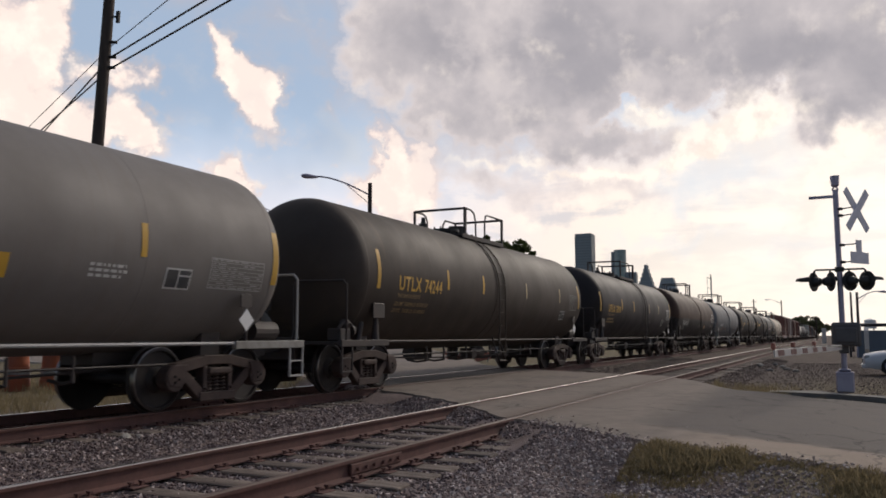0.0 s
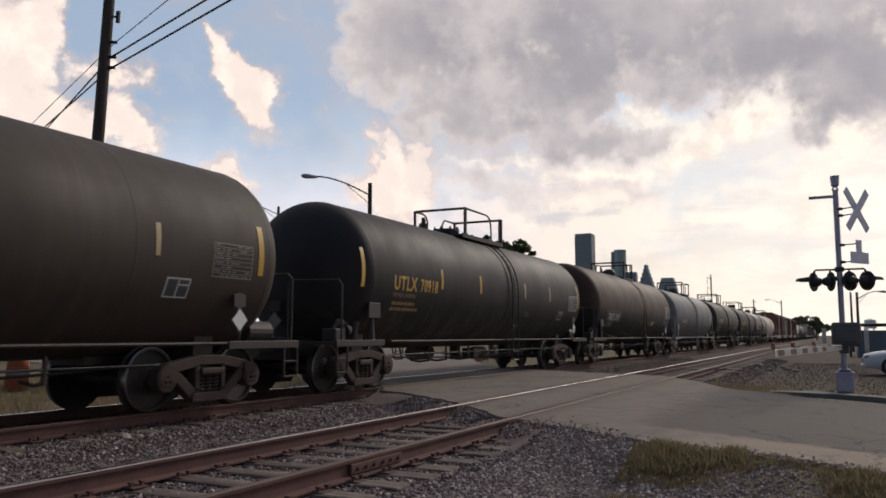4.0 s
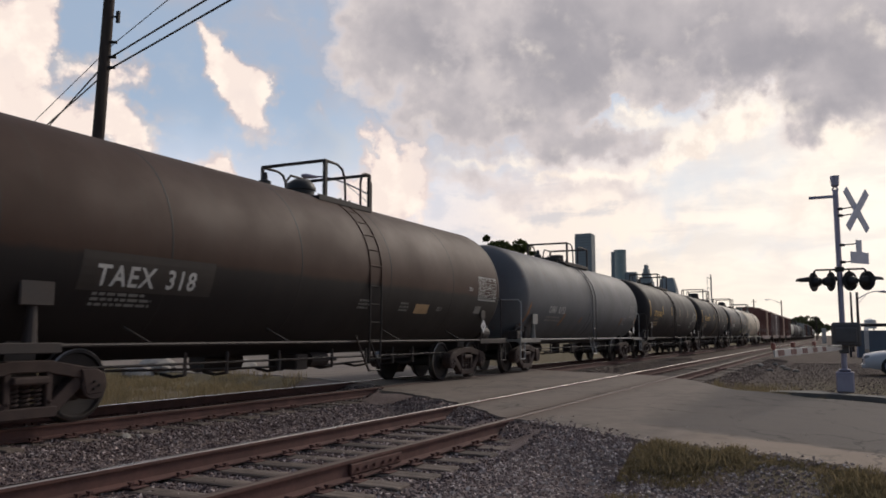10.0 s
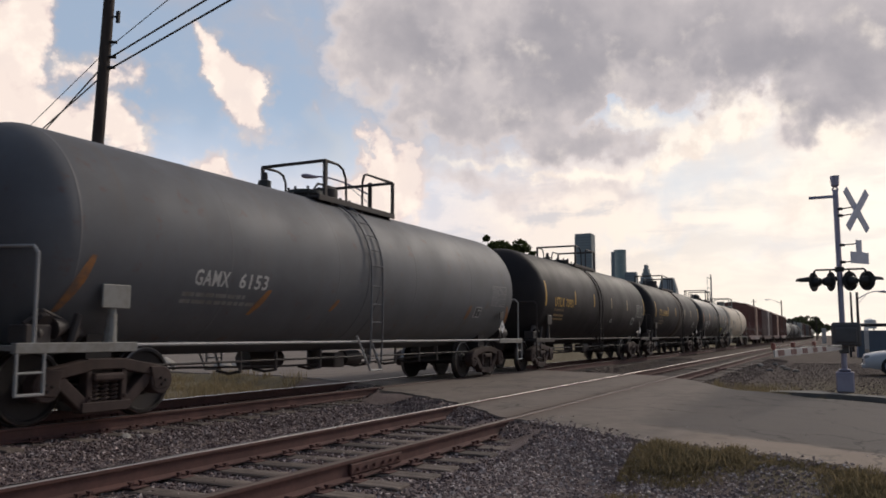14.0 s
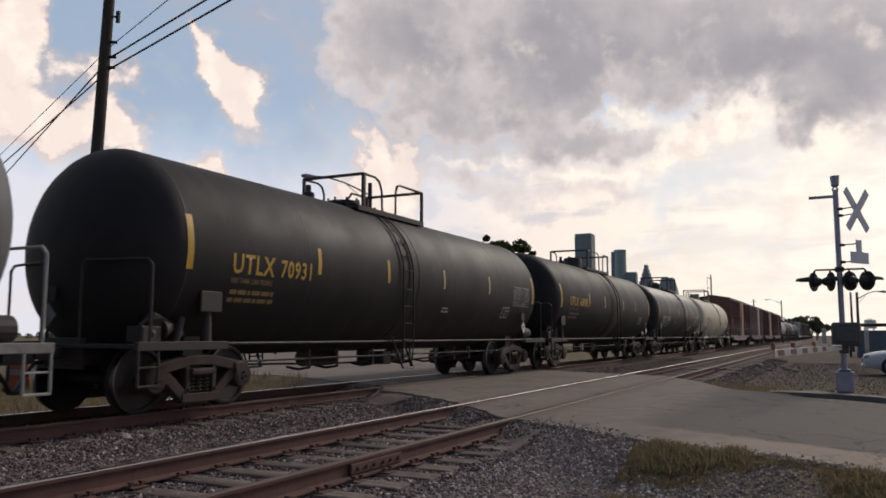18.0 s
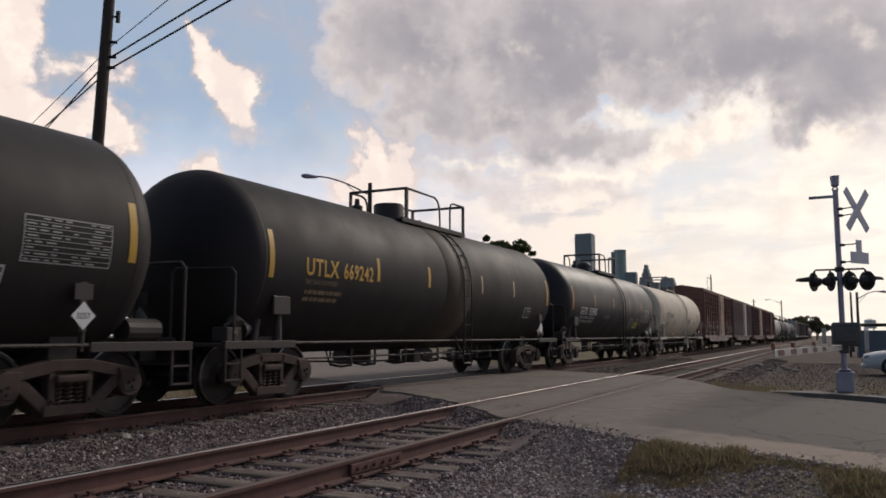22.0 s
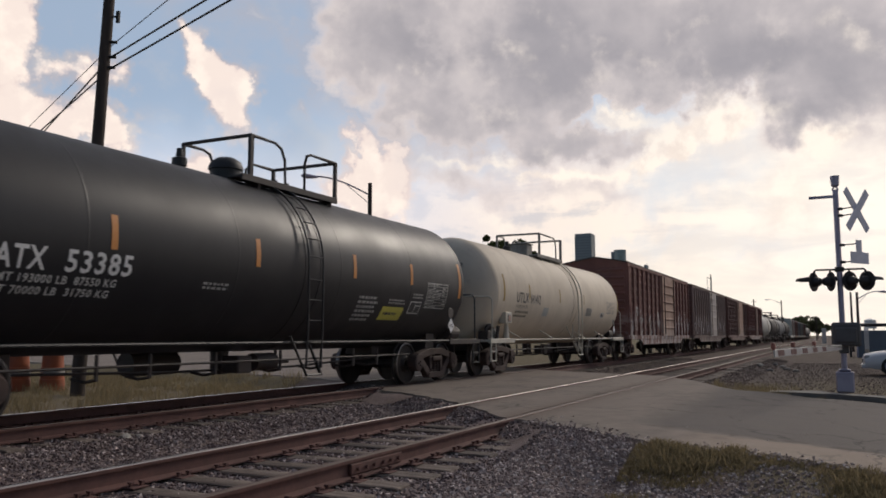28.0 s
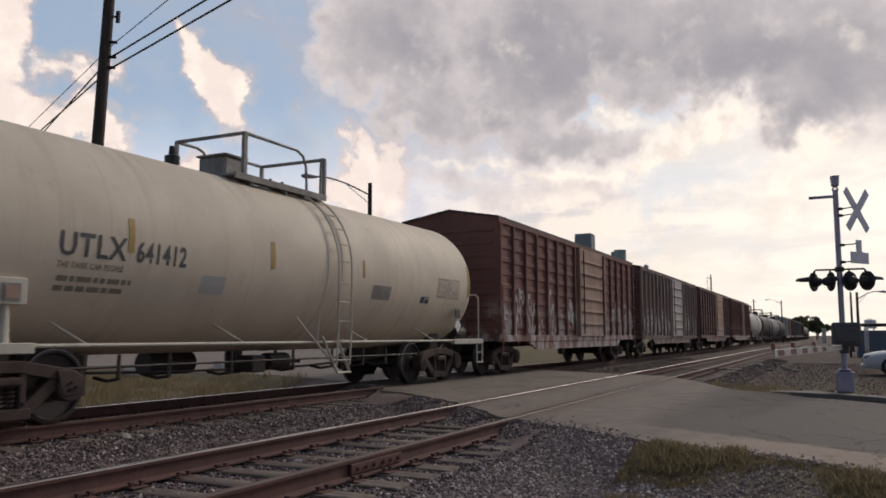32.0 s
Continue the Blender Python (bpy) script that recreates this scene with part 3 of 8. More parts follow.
def end_gear(car, side, half, mat, plat_mat, full):
    """One end of a tank car: draft sill, platform, handrails, steps, coupler and hose. side: -1 or +1."""
    q = side
    bm = bmesh.new()
    box(bm, q * (half + 0.0) if q < 0 else half - 3.2, q * (half - 3.2) if q < 0 else half, -0.33, 0.33, 0.66, 0.98, 0.01)
    box(bm, min(q * half, q * (half - 0.08)), max(q * half, q * (half - 0.08)), -0.42, 0.42, 0.62, 1.04, 0.01)
    part("draft_sill", bm, M["steel_dark"], car)
    bm = bmesh.new()
    x0, x1 = sorted((q * (half + 0.04), q * (half - 0.42)))
    box(bm, x0, x1, -1.46, 1.46, 0.90, 0.96, 0.008)
    xb0, xb1 = sorted((q * (half + 0.04), q * (half - 1.65)))
    for y in (-1.49, 1.40):
        box(bm, xb0, xb1, y, y + 0.09, 0.87, 0.99, 0.008)
    part("end_platform", bm, plat_mat, car, "end platform with a flanged edge")
    for s in (-1, 1):
        bm = bmesh.new()
        xr = q * (half - (0.24 if q < 0 else 0.06))
        xo = q * full if q < 0 else xr
        tube(bm, [(xr, s * 1.40, 0.96), (xr, s * 1.40, 2.0), (xr, s * 1.32, 2.08), (xo, s * 0.45, 2.08), (xo, s * 0.38, 2.0), (xo, s * 0.38, 0.98)], 0.02, 8)
        part("end_handrail", bm, mat, car, "bent-pipe end handrail")
        bm = bmesh.new()
        xs = q * (half - 0.16)
        tube(bm, [(xs - 0.17, s * 1.47, 0.9), (xs - 0.17, s * 1.47, 0.42), (xs + 0.17, s * 1.47, 0.42), (xs + 0.17, s * 1.47, 0.9)], 0.018, 6)
        rod(bm, (xs - 0.17, s * 1.47, 0.66), (xs + 0.17, s * 1.47, 0.66), 0.014, 6)
        part("sill_step", bm, mat, car)
    turn = pose(q * full, 0, 0, 0, 0, 0 if q > 0 else 180)
    put("coupler", shared("coupler", coupler_mesh), car, turn)
    put("air_hose", shared("hose", hose_mesh), car, turn)
    part("draft_gear", box(bmesh.new(), min(q * full, q * (half - 0.3)), max(q * full, q * (half - 0.3)), -0.2, 0.2, 0.70, 0.94, 0.01), M["steel_dark"], car)
    # saddle under the tank over the truck
    bm = bmesh.new()
    xc = q * (half - 1.56)
    out = []
    for i in range(13):
        a = radians(-90 + (i - 6) * 6.4)
        out.append((math.cos(a) * (TANK_R + 0.006), TANK_Z + math.sin(a) * (TANK_R + 0.006)))
    lower = [(0.9, 0.74), (0.4, 0.70), (-0.4, 0.70), (-0.9, 0.74)]
    vs = [bm.verts.new((xc - 0.2, y, z)) for y, z in out + lower]
    ws = [bm.verts.new((xc + 0.2, y, z)) for y, z in out + lower]
    n = len(vs)
    bm.faces.new(vs)
    bm.faces.new(ws[::-1])
    for i in range(n):
        bm.faces.new((vs[i], ws[i], ws[(i + 1) % n], vs[(i + 1) % n]))
    bmesh.ops.recalc_face_normals(bm, faces=bm.faces[:])
    part("saddle", bm, M["steel_dark"], car)


def tank_car(spec):
    """One tank car, standing at its middle on the rail tops."""
    half = spec["half"]
    car = thing("tank_car", spec["label"], "tank car", "freight train cars", pose(spec["x"], TRACK_Y, 0))
    paint, trim = spec["paint"], spec.get("trim", M["steel_dark"])
    rodm = spec.get("rods", M["steel_dark"])
    sh = half - spec.get("inset", 0.10)
    st = sh - 0.70
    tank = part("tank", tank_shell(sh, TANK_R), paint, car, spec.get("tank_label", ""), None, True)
    weld = shared("weld" + paint.name, lambda: weld_mesh(paint))
    for c in (-st, -st * 0.62, -st * 0.21, st * 0.21, st * 0.62, st):
        put("weld_seam", weld, tank, pose(c, 0, TANK_Z))
    x = spec["mid"]
    if spec.get("band"):
        bm = bmesh.new()
        for j in (-0.22, 0.22):
            turned(bm, [(x + j - 0.05, TANK_R - 0.01), (x + j - 0.05, TANK_R + 0.007), (x + j + 0.05, TANK_R + 0.007), (x + j + 0.05, TANK_R - 0.01)], "x", 64)
        bmesh.ops.translate(bm, vec=(0, 0, TANK_Z), verts=bm.verts[:])
        part("tank_band", bm, spec.get("band_paint", paint), car, "dirt-stained band round the tank", None, True)
    for q in (-1, 1):
        reach = half - (spec.get("lead", 0.0) if q < 0 else spec.get("trail", 0.0))
        end_gear(car, q, reach, rodm, spec.get("platform", M["steel_dark"]), max(half, reach))
        truck(car, q * (reach - 1.56))
    # long side rods on brackets
    for s in (-1, 1):
        bm = bmesh.new()
        rod(bm, (-half + 1.5, s * 1.45, 0.955), (half - 1.5, s * 1.45, 0.955), 0.024, 8)
        part("side_rail", bm, rodm, car, "thin running rail along the tank")
        for k in (-0.62, -0.24, 0.24, 0.62):
            bm = bmesh.new()
            a = radians(spec.get("bracket", -62))
            rod(bm, (half * k, s * math.cos(a) * TANK_R, TANK_Z + math.sin(a) * TANK_R), (half * k + 0.22, s * 1.45, 0.955), 0.016, 6)
            part("rail_bracket", bm, rodm, car)
    # ladder over the side, with steps below
    for s in (-1, 1):
        bm = bmesh.new()
        xl = spec.get("ladder", 0.9) if s < 0 else spec.get("ladder", 0.9) - 1.0
        for d in (-0.21, 0.21):
            pts = [(xl + d, s * math.cos(radians(a)) * (TANK_R + 0.09), TANK_Z + math.sin(radians(a)) * (TANK_R + 0.09)) for a in range(64, -1, -8)]
            pts += [(xl + d, s * (TANK_R + 0.09), 1.2), (xl + d, s * (TANK_R + 0.06), 0.55)]
            tube(bm, pts, 0.018, 6)
        for i in range(11):
            if i < 6:
                a = radians(62 - i * 11.5)
                p = (s * math.cos(a) * (TANK_R + 0.09), TANK_Z + math.sin(a) * (TANK_R + 0.09))
            else:
                p = (s * (TANK_R + 0.08), 2.0 - (i - 6) * 0.34)
            rod(bm, (xl - 0.21, p[0], p[1]), (xl + 0.21, p[0], p[1]), 0.013, 6)
        part("ladder", bm, spec.get("ladder_mat", paint), car, "steel ladder up the tank side")
        bm = bmesh.new()
        tube(bm, [(xl - 0.62, s * 1.5, 1.06), (xl - 0.22, s * 1.55, 0.42), (xl + 0.18, s * 1.55, 0.42), (xl - 0.14, s * 1.5, 1.0)], 0.02, 6)
        part("ladder_step", bm, rodm, car)
    # brake gear under the belly
    bm = bmesh.new()
    rod(bm, (-1.6, 0.55, 0.62), (-0.6, 0.55, 0.62), 0.19, 14)
    part("air_reservoir", bm, M["steel_dark"], car)
    bm = bmesh.new()
    rod(bm, (0.2, -0.45, 0.62), (0.75, -0.45, 0.62), 0.15, 14)
    rod(bm, (0.75, -0.45, 0.62), (1.2, -0.45, 0.6), 0.03, 6)
    part("brake_cylinder", bm, M["steel_dark"], car)
    part("control_valve", box(bmesh.new(), -0.5, -0.15, -0.75, -0.4, 0.46, 0.74, 0.02), M["steel_dark"], car)
    bm = bmesh.new()
    tube(bm, [(-half + 2.6, -0.3, 0.6), (-1.7, -0.35, 0.52), (1.4, -0.35, 0.5), (half - 2.6, -0.25, 0.6)], 0.022, 6)
    tube(bm, [(-half + 2.4, -0.9, 0.66), (half - 2.4, -0.9, 0.66)], 0.02, 6)
    for k in (-3.4, -2.5, -1.2, 0.4, 1.6, 2.7, 3.6):
        tube(bm, [(k, -0.9, 0.82), (k, -0.9, 0.5), (k + 0.08, -0.6, 0.46), (k + 0.08, -0.35, 0.5)], 0.024, 6)
    part("brake_rigging", bm, M["steel_dark"], car)
    bm = bmesh.new()
    turned(bm, [(0.42, 0.0), (0.42, 0.13), (0.52, 0.15), (0.84, 0.15), (0.84, 0.0)], "z", 14)
    bmesh.ops.translate(bm, vec=(-0.1, 0, 0), verts=bm.verts[:])
    part("bottom_outlet", bm, M["steel_dark"], car)
    # hand brake gear on the leading end
    bm = bmesh.new()
    xb = -half + 0.35 + spec.get("lead", 0.0)
    box(bm, xb - 0.15, xb + 0.2, -1.3, -1.0, 0.97, 1.2, 0.02)
    rod(bm, (xb + 0.45, -1.3, 0.97), (xb + 0.55, -1.3, 1.32), 0.05, 8)
    rod(bm, (xb + 0.1, -1.3, 1.22), (xb + 0.1, -1.15, 1.3), 0.09, 10)
    tube(bm, [(xb - 0.1, -1.2, 1.2), (xb + 0.1, -1.25, 1.35), (xb + 0.4, -1.2, 1.25)], 0.03, 6)
    part("brake_gear", bm, M["steel_dark"], car)
    bm = bmesh.new()
    deep = 0.2 if spec.get("box_board") else 0.03
    box(bm, xb + 0.77, xb + 1.21, -1.44, -1.44 + deep, 1.40, 1.70, 0.012)
    rod(bm, (xb + 0.97, -1.36, 0.97), (xb + 0.99, -1.36, 1.41), 0.085, 10, 0.05)
    board = part("sign_board", bm, spec.get("board", M["steel_dark"]), car, "small rectangular routing board on a tapered post")
    if spec.get("box_board"):
        bm = bmesh.new()
        box(bm, xb + 0.90, xb + 1.12, -1.452, -1.44, 1.44, 1.64, 0.004)
        part("board_frame", bm, M["bonnet_grey"], board)
        part("board_card", box(bmesh.new(), xb + 0.93, xb + 1.09, -1.458, -1.452, 1.47, 1.61), M["tan_card"], board, "faded reddish card")
    for dx, dz, r_ in ((0.12, 1.12, 0.10), (0.34, 1.18, 0.13), (0.56, 1.10, 0.09)):
        part("brake_valve", rod(bmesh.new(), (xb + dx - 0.1, -1.22, dz - 0.03), (xb + dx + 0.08, -1.2, dz), r_, 12, r_ * 0.7), spec.get("valves", M["steel_dark"]), car, "", None, True)
    placard(car, half - spec.get("placard", 1.4), 1.30, -1.46, spec.get("number", ""))
    placard(car, -half + 0.03, 1.35, 0.30, "", end=-1, dark=True)
    bm = bmesh.new()
    rod(bm, (half - 0.72, -0.95, 1.14), (half - 0.15, -0.95, 1.14), 0.16, 14)
    part("end_reservoir", bm, M["steel_dark"], car)
    top_fittings(car, spec.get("rail", (-0.9, 0.6, 2.0, 1.1)), trim, spec["style"])
    return car


def streak(parent, x0, a0, x1, a1, w, mat, name="sprayed_streak", label=""):
    """A slanting brushed mark on the near side of a tank."""
    bm = bmesh.new()
    rows = []
    for j in range(9):
        u = j / 8
        x, y = x0 + (x1 - x0) * u, arc(a0 + (a1 - a0) * u)
        ww = w * (0.35 + 1.1 * math.sin(0.3 + 2.5 * u)) * 0.5
        rows.append([bm.verts.new((x - ww, y, 0)), bm.verts.new((x + ww, y, 0))])
    for a, b in zip(rows, rows[1:]):
        bm.faces.new((a[0], a[1], b[1], b[0]))
    me = mesh_of(bm, name, mat)
    wrap(me, TANK_R, 0.005)
    return put(name, me, parent, None, label)


def head_lettering(car, words, half, width, z, height, mat):
    """Words across the leading head of a tank."""
    bm = letters(words, width, height)
    str_, depth = half - 0.80, 0.70
    for v in bm.verts:
        y, zz = width / 2 - v.co.x, z + v.co.y
        rho = min(1.0, math.hypot(y, zz - TANK_Z) / TANK_R)
        c = math.sqrt(max(0.0, 1 - rho ** (2 / 0.86)))
        v.co = (-(str_ + depth * c) - 0.012, y, zz)
    part("head_mark", bm, mat, car, "small reporting mark on the tank's head")


SWELLS = ("sprayed_streak", "tank", "tank_band", "weld_seam", "reflective_strip", "load_limit_text", "slogan", "stained_course", "reporting_mark", "car_number", "stencil_text", "panel_rules", "panel_figures", "pale_patch", "tan_patch", "grey_panel", "lot_mark", "lot_mark_pane", "cream_panel", "load_limit", "light_weight")


MARKS = ("sprayed_streak", "cream_panel") + SWELLS[3:] + ("reflective_strip", "load_limit_text", "slogan", "load_limit", "light_weight", "yellow_notice", "notice_bars", "warning_patch", "orange_patch", "rust_patch", "white_patch", "grey_patch", "stained_course", "tank_band", "ladder", "ladder_step", "top_walkway", "valve_bonnet", "manway", "manway_dome", "safety_valve")


def slide(car, dx):
    """Moves the markings and the fittings of a car along its tank."""
    for ob in car.children:
        if ob.name.split(".")[0] in MARKS:
            ob.location.x += dx


def swell(car, k, along=1.0):
    """Widens and lengthens the tank of one car, with all that is painted on it."""
    axis = Matrix.Translation((0, 0, TANK_Z))
    m = axis @ Matrix.Diagonal((along, k, k, 1)) @ axis.inverted()
    done = set()
    for ob in car.children_recursive:
        if ob.data and ob.name.split(".")[0] in SWELLS and ob.data not in done:
            if ob.name.startswith("weld_seam"):
                ob.scale = (1, k, k)
                ob.location.x *= along
            else:
                ob.data.transform(m)
                done.add(ob.data)

P = {}
P["grey0"] = tank_paint("paint_warm_grey", (0.195, 0.177, 0.165), (0.155, 0.138, 0.127), 0.5, dust=0.35)
P["brown1"] = tank_paint("paint_dusty_black", (0.066, 0.05, 0.041), (0.05, 0.038, 0.031), 0.5, dust=0.4, dust_colour=(0.12, 0.085, 0.055), gloss=0.25)
P["black2"] = tank_paint("paint_black", (0.039, 0.032, 0.0335), (0.029, 0.0245, 0.0255), 0.46, dust=0.3, dust_colour=(0.10, 0.085, 0.075), wash=((0.085, 0.075, 0.072), 1.7), gloss=0.2)
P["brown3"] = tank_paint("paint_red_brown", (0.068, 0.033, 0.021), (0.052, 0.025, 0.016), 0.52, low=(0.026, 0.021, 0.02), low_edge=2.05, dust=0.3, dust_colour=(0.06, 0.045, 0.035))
P["grey4"] = tank_paint("paint_cool_grey", (0.155, 0.157, 0.167), (0.125, 0.124, 0.130), 0.5, rust=0.35, dust=0.35)
P["black5"] = tank_paint("paint_greenish_black", (0.037, 0.031, 0.0315), (0.028, 0.0235, 0.024), 0.46, dust=0.25, dust_colour=(0.09, 0.075, 0.055), gloss=0.2)
P["black6"] = tank_paint("paint_charcoal", (0.033, 0.0275, 0.0285), (0.025, 0.021, 0.022), 0.48, dust=0.2, dust_colour=(0.07, 0.05, 0.04), gloss=0.2)
P["black7"] = tank_paint("paint_gloss_black", (0.028, 0.0275, 0.03), (0.022, 0.021, 0.024), 0.33, dust=0.12, dust_colour=(0.06, 0.055, 0.05), gloss=0.3)
P["cream8"] = tank_paint("paint_cream", (0.7, 0.6, 0.475), (0.6, 0.51, 0.405), 0.55, rust=0.12, dust=0.35, dust_colour=(0.27, 0.2, 0.13))
P["white"] = tank_paint("paint_off_white", (0.52, 0.50, 0.46), (0.42, 0.40, 0.36), 0.55, rust=0.15, dust=0.4)
P["box1"] = tank_paint("paint_boxcar_red", (0.23, 0.10, 0.083), (0.16, 0.08, 0.068), 0.65, rust=0.45, dust=0.5, dust_colour=(0.3, 0.21, 0.17), wash=((0.52, 0.48, 0.46), 1.9))
P["box2"] = tank_paint("paint_boxcar_brown", (0.15, 0.085, 0.07), (0.105, 0.062, 0.052), 0.65, rust=0.3, dust=0.5, dust_colour=(0.3, 0.25, 0.22), wash=((0.42, 0.38, 0.37), 1.1))
P["box3"] = tank_paint("paint_boxcar_dark", (0.19, 0.1, 0.085), (0.13, 0.078, 0.068), 0.65, rust=0.4, dust=0.4, dust_colour=(0.24, 0.15, 0.12), wash=((0.34, 0.27, 0.25), 1.2))
# dusty ribs, paler still because light on their edges is put into the paint
P["rib_pale"] = tank_paint("paint_dusty_lit_rib", (0.38, 0.29, 0.255), (0.27, 0.19, 0.165), 0.7, rust=0.3, dust=0.5)
P["door1"] = tank_paint("paint_door_rust", (0.46, 0.31, 0.24), (0.32, 0.2, 0.155), 0.7, rust=0.4, dust=0.6, dust_colour=(0.44, 0.34, 0.27), wash=((0.46, 0.40, 0.36), 1.9))
P["door2"] = tank_paint("paint_door_pale", (0.52, 0.47, 0.44), (0.4, 0.34, 0.31), 0.65, rust=0.35, dust=0.5)
P["graffiti"] = tank_paint("faded_spray_paint", (0.58, 0.55, 0.54), (0.36, 0.27, 0.25), 0.7, rust=0.3, dust=0.6, dust_colour=(0.12, 0.06, 0.05))

def utlx_marks(car, number, ink, small, a_shift=0.0, right=(1.8, 4.0), left=(-3.5, -1.4), wide=0.0, seam=6.62, cx=0.0, slogan=True, strip_mat=None, limits=None, seam_left=None):
    """The fleet's yellow lettering: mark, number, slogan, load limits and reflective strips."""
    sm = strip_mat or M["yellow"]
    a = a_shift
    lettering("reporting_mark", "UTLX", cx - 5.78, cx - 4.80, -10.9 + a, 0.4 + a, ink, car, "large painted reporting mark")
    lettering("car_number", number, cx - 4.64, cx - 3.82 + wide, -10.9 + a, 0.1 + a, ink, car)
    if slogan:
        lettering("slogan", "THE TANK CAR PEOPLE", cx - 5.78, cx - 4.82, -16.4 + a, -13.2 + a, small, car)
    if limits:
        lettering("load_limit", limits[0], cx - 5.82, cx - 4.36, -23.0 + a, -19.6 + a, small, car)
        lettering("light_weight", limits[1], cx - 5.82, cx - 4.40, -28.6 + a, -25.2 + a, small, car)
    else:
        text_bars(car, cx - 5.74, cx - 4.5, -28.5 + a, -19.0 + a, small, 2, hash_of(number), "load_limit_text")
    for s_ in (-1, 1):
        strip(car, s_ * (seam_left if s_ < 0 and seam_left else seam), -11, 18, sm, 0.12)
    for q in left:
        strip(car, q, -6.2, 10.8, sm)
    for q in right:
        strip(car, q, -6.0, 10.4, M["strip_skylit"] if strip_mat is None else sm, 0.085)


def hash_of(s):
    return sum(ord(c) * (i + 3) for i, c in enumerate(s))


CARS = []


def move_head(car, dx):
    """Lengthens or shortens the leading end of a tank, with its end weld."""
    for ob in car.children:
        if ob.name.split(".")[0] == "tank":
            for v in ob.data.vertices:
                if v.co.x < -5.0:
                    v.co.x += dx
            for w in ob.children:
                if w.location.x < -5.0:
                    w.location.x += dx


def build_tanks():
    # dusty warm grey car, passing out of sight first
    L, R = -4.15, 11.0
    c = tank_car(dict(x=(L + R) / 2, half=(R - L) / 2, mid=0.3, rail=(-0.8, 0.6, 2.1, 1.2), paint=P["grey0"], style="bolted", label="warm grey tank car with yellow strips and a white placard", number="", rods=M["white_rod"], platform=M["bonnet_grey"], band=True, ladder=1.0))
    for q in (-3.4, 4.13):
        strip(c, q, -7.5, 9.7, M["yellow"])
    strip(c, 6.83, -16, 17, M["yellow"], 0.13)
    text_bars(c, 3.33, 3.92, -20, -12, M["white"], 3, 5)
    frame_mark(c, 4.55, 5.03, -23, -11.5)
    data_panel(c, 5.38, 6.56, -21, -3.5, 4, M["pale_bright"])
    on_tank("warning_patch", [(1.87, 2.28, arc(-23), arc(-12.0))], M["yellow"], c)
    CARS.append(c)
    # dusty black car
    L, R = 12.21, 27.85
    c = tank_car(dict(x=(L + R) / 2, half=(R - L) / 2, mid=0.1, rail=(-0.52, 0.16, 2.08, 0.80), paint=P["brown1"], style="bolted", label="dusty brownish-black tank car with yellow lettering", number="", band=True, ladder=0.08))
    utlx_marks(c, "74244", M["yellow"], M["tan_mark_bright"], limits=("LD LMT 188900 LB  85 700 KG", "LT WT   74100 LB  33 600 KG"), right=(2.04, 5.1), left=(-3.13, -1.08), cx=0.36, seam=7.2, seam_left=6.23)
    data_panel(c, 6.15, 7.0, -14, 5, 8, M["pale"])
    frame_mark(c, 5.33, 5.78, -27, -16)
    swell(c, 1.035)
    slide(c, -0.39)
    CARS.append(c)
    # black car with yellow lettering
    L, R = 29.5, 44.83
    c = tank_car(dict(x=(L + R) / 2, half=(R - L) / 2, mid=0.8, rail=(-0.72, 1.03, 1.82, 1.65), paint=P["black2"], style="low", lead=-0.45, label="black tank car with bright yellow lettering", number="3257", band=True, ladder=0.84))
    utlx_marks(c, "70918", M["yellow"], M["tan_mark_bright"], seam=6.98, left=(-3.6, -1.4))
    data_panel(c, 5.98, 6.95, -15, 4, 3, M["white"])
    frame_mark(c, 5.05, 5.5, -28, -17)
    text_bars(c, 1.99, 2.4, -26, -20, M["pale"], 2, 8)
    swell(c, 1.015)
    slide(c, -0.31)
    CARS.append(c)
    # red-brown car
    L, R = 45.75, 61.20
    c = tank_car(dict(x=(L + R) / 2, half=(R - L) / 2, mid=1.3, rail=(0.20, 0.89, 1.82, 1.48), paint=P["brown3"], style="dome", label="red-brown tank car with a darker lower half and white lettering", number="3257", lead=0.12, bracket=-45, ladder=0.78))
    lettering("reporting_mark", "TAEX", -5.52, -4.6, -22.5, -12.5, M["white"], c, "white painted reporting mark")
    lettering("car_number", "318", -4.4, -3.88, -22.5, -12.5, M["white"], c)
    text_bars(c, -5.5, -4.5, -33, -25, M["pale"], 3, 4)
    data_panel(c, 5.6, 6.7, -12.5, 9.0, 21, M["white"])
    on_tank("pale_patch", [(5.55, 5.9, arc(-25), arc(-18))], M["pale"], c)
    on_tank("cream_panel", [(2.55, 3.15, arc(-28), arc(-20))], M["pale_orange"], c, "cream repainted panel")
    text_bars(c, 1.9, 2.3, -27, -19, M["pale"], 3, 61)
    text_bars(c, 3.55, 3.85, -25, -21, M["pale"], 2, 62)
    text_bars(c, 0.35, 0.75, -27, -19, M["pale"], 3, 63)
    text_bars(c, 5.05, 5.3, -5, -1.5, M["white"], 2, 9)
    on_tank("grey_panel", [(-5.75, -3.55, arc(-25), arc(-7))], M["dull_panel"], c, off=0.003)
    swell(c, 1.06, 1.02)
    move_head(c, 0.2)
    slide(c, 0.1)
    CARS.append(c)
    # cool grey car
    L, R = 62.34, 77.92
    c = tank_car(dict(x=(L + R) / 2, half=(R - L) / 2, mid=-0.05, rail=(-0.76, -0.04, 1.85, 0.59), paint=P["grey4"], style="bolted", lead=0.08, label="cool grey tank car with rust stains and white lettering", number="3257", rods=M["white_rod"], platform=M["bonnet_grey"], board=M["bonnet_grey"], band=True, ladder=-0.13))
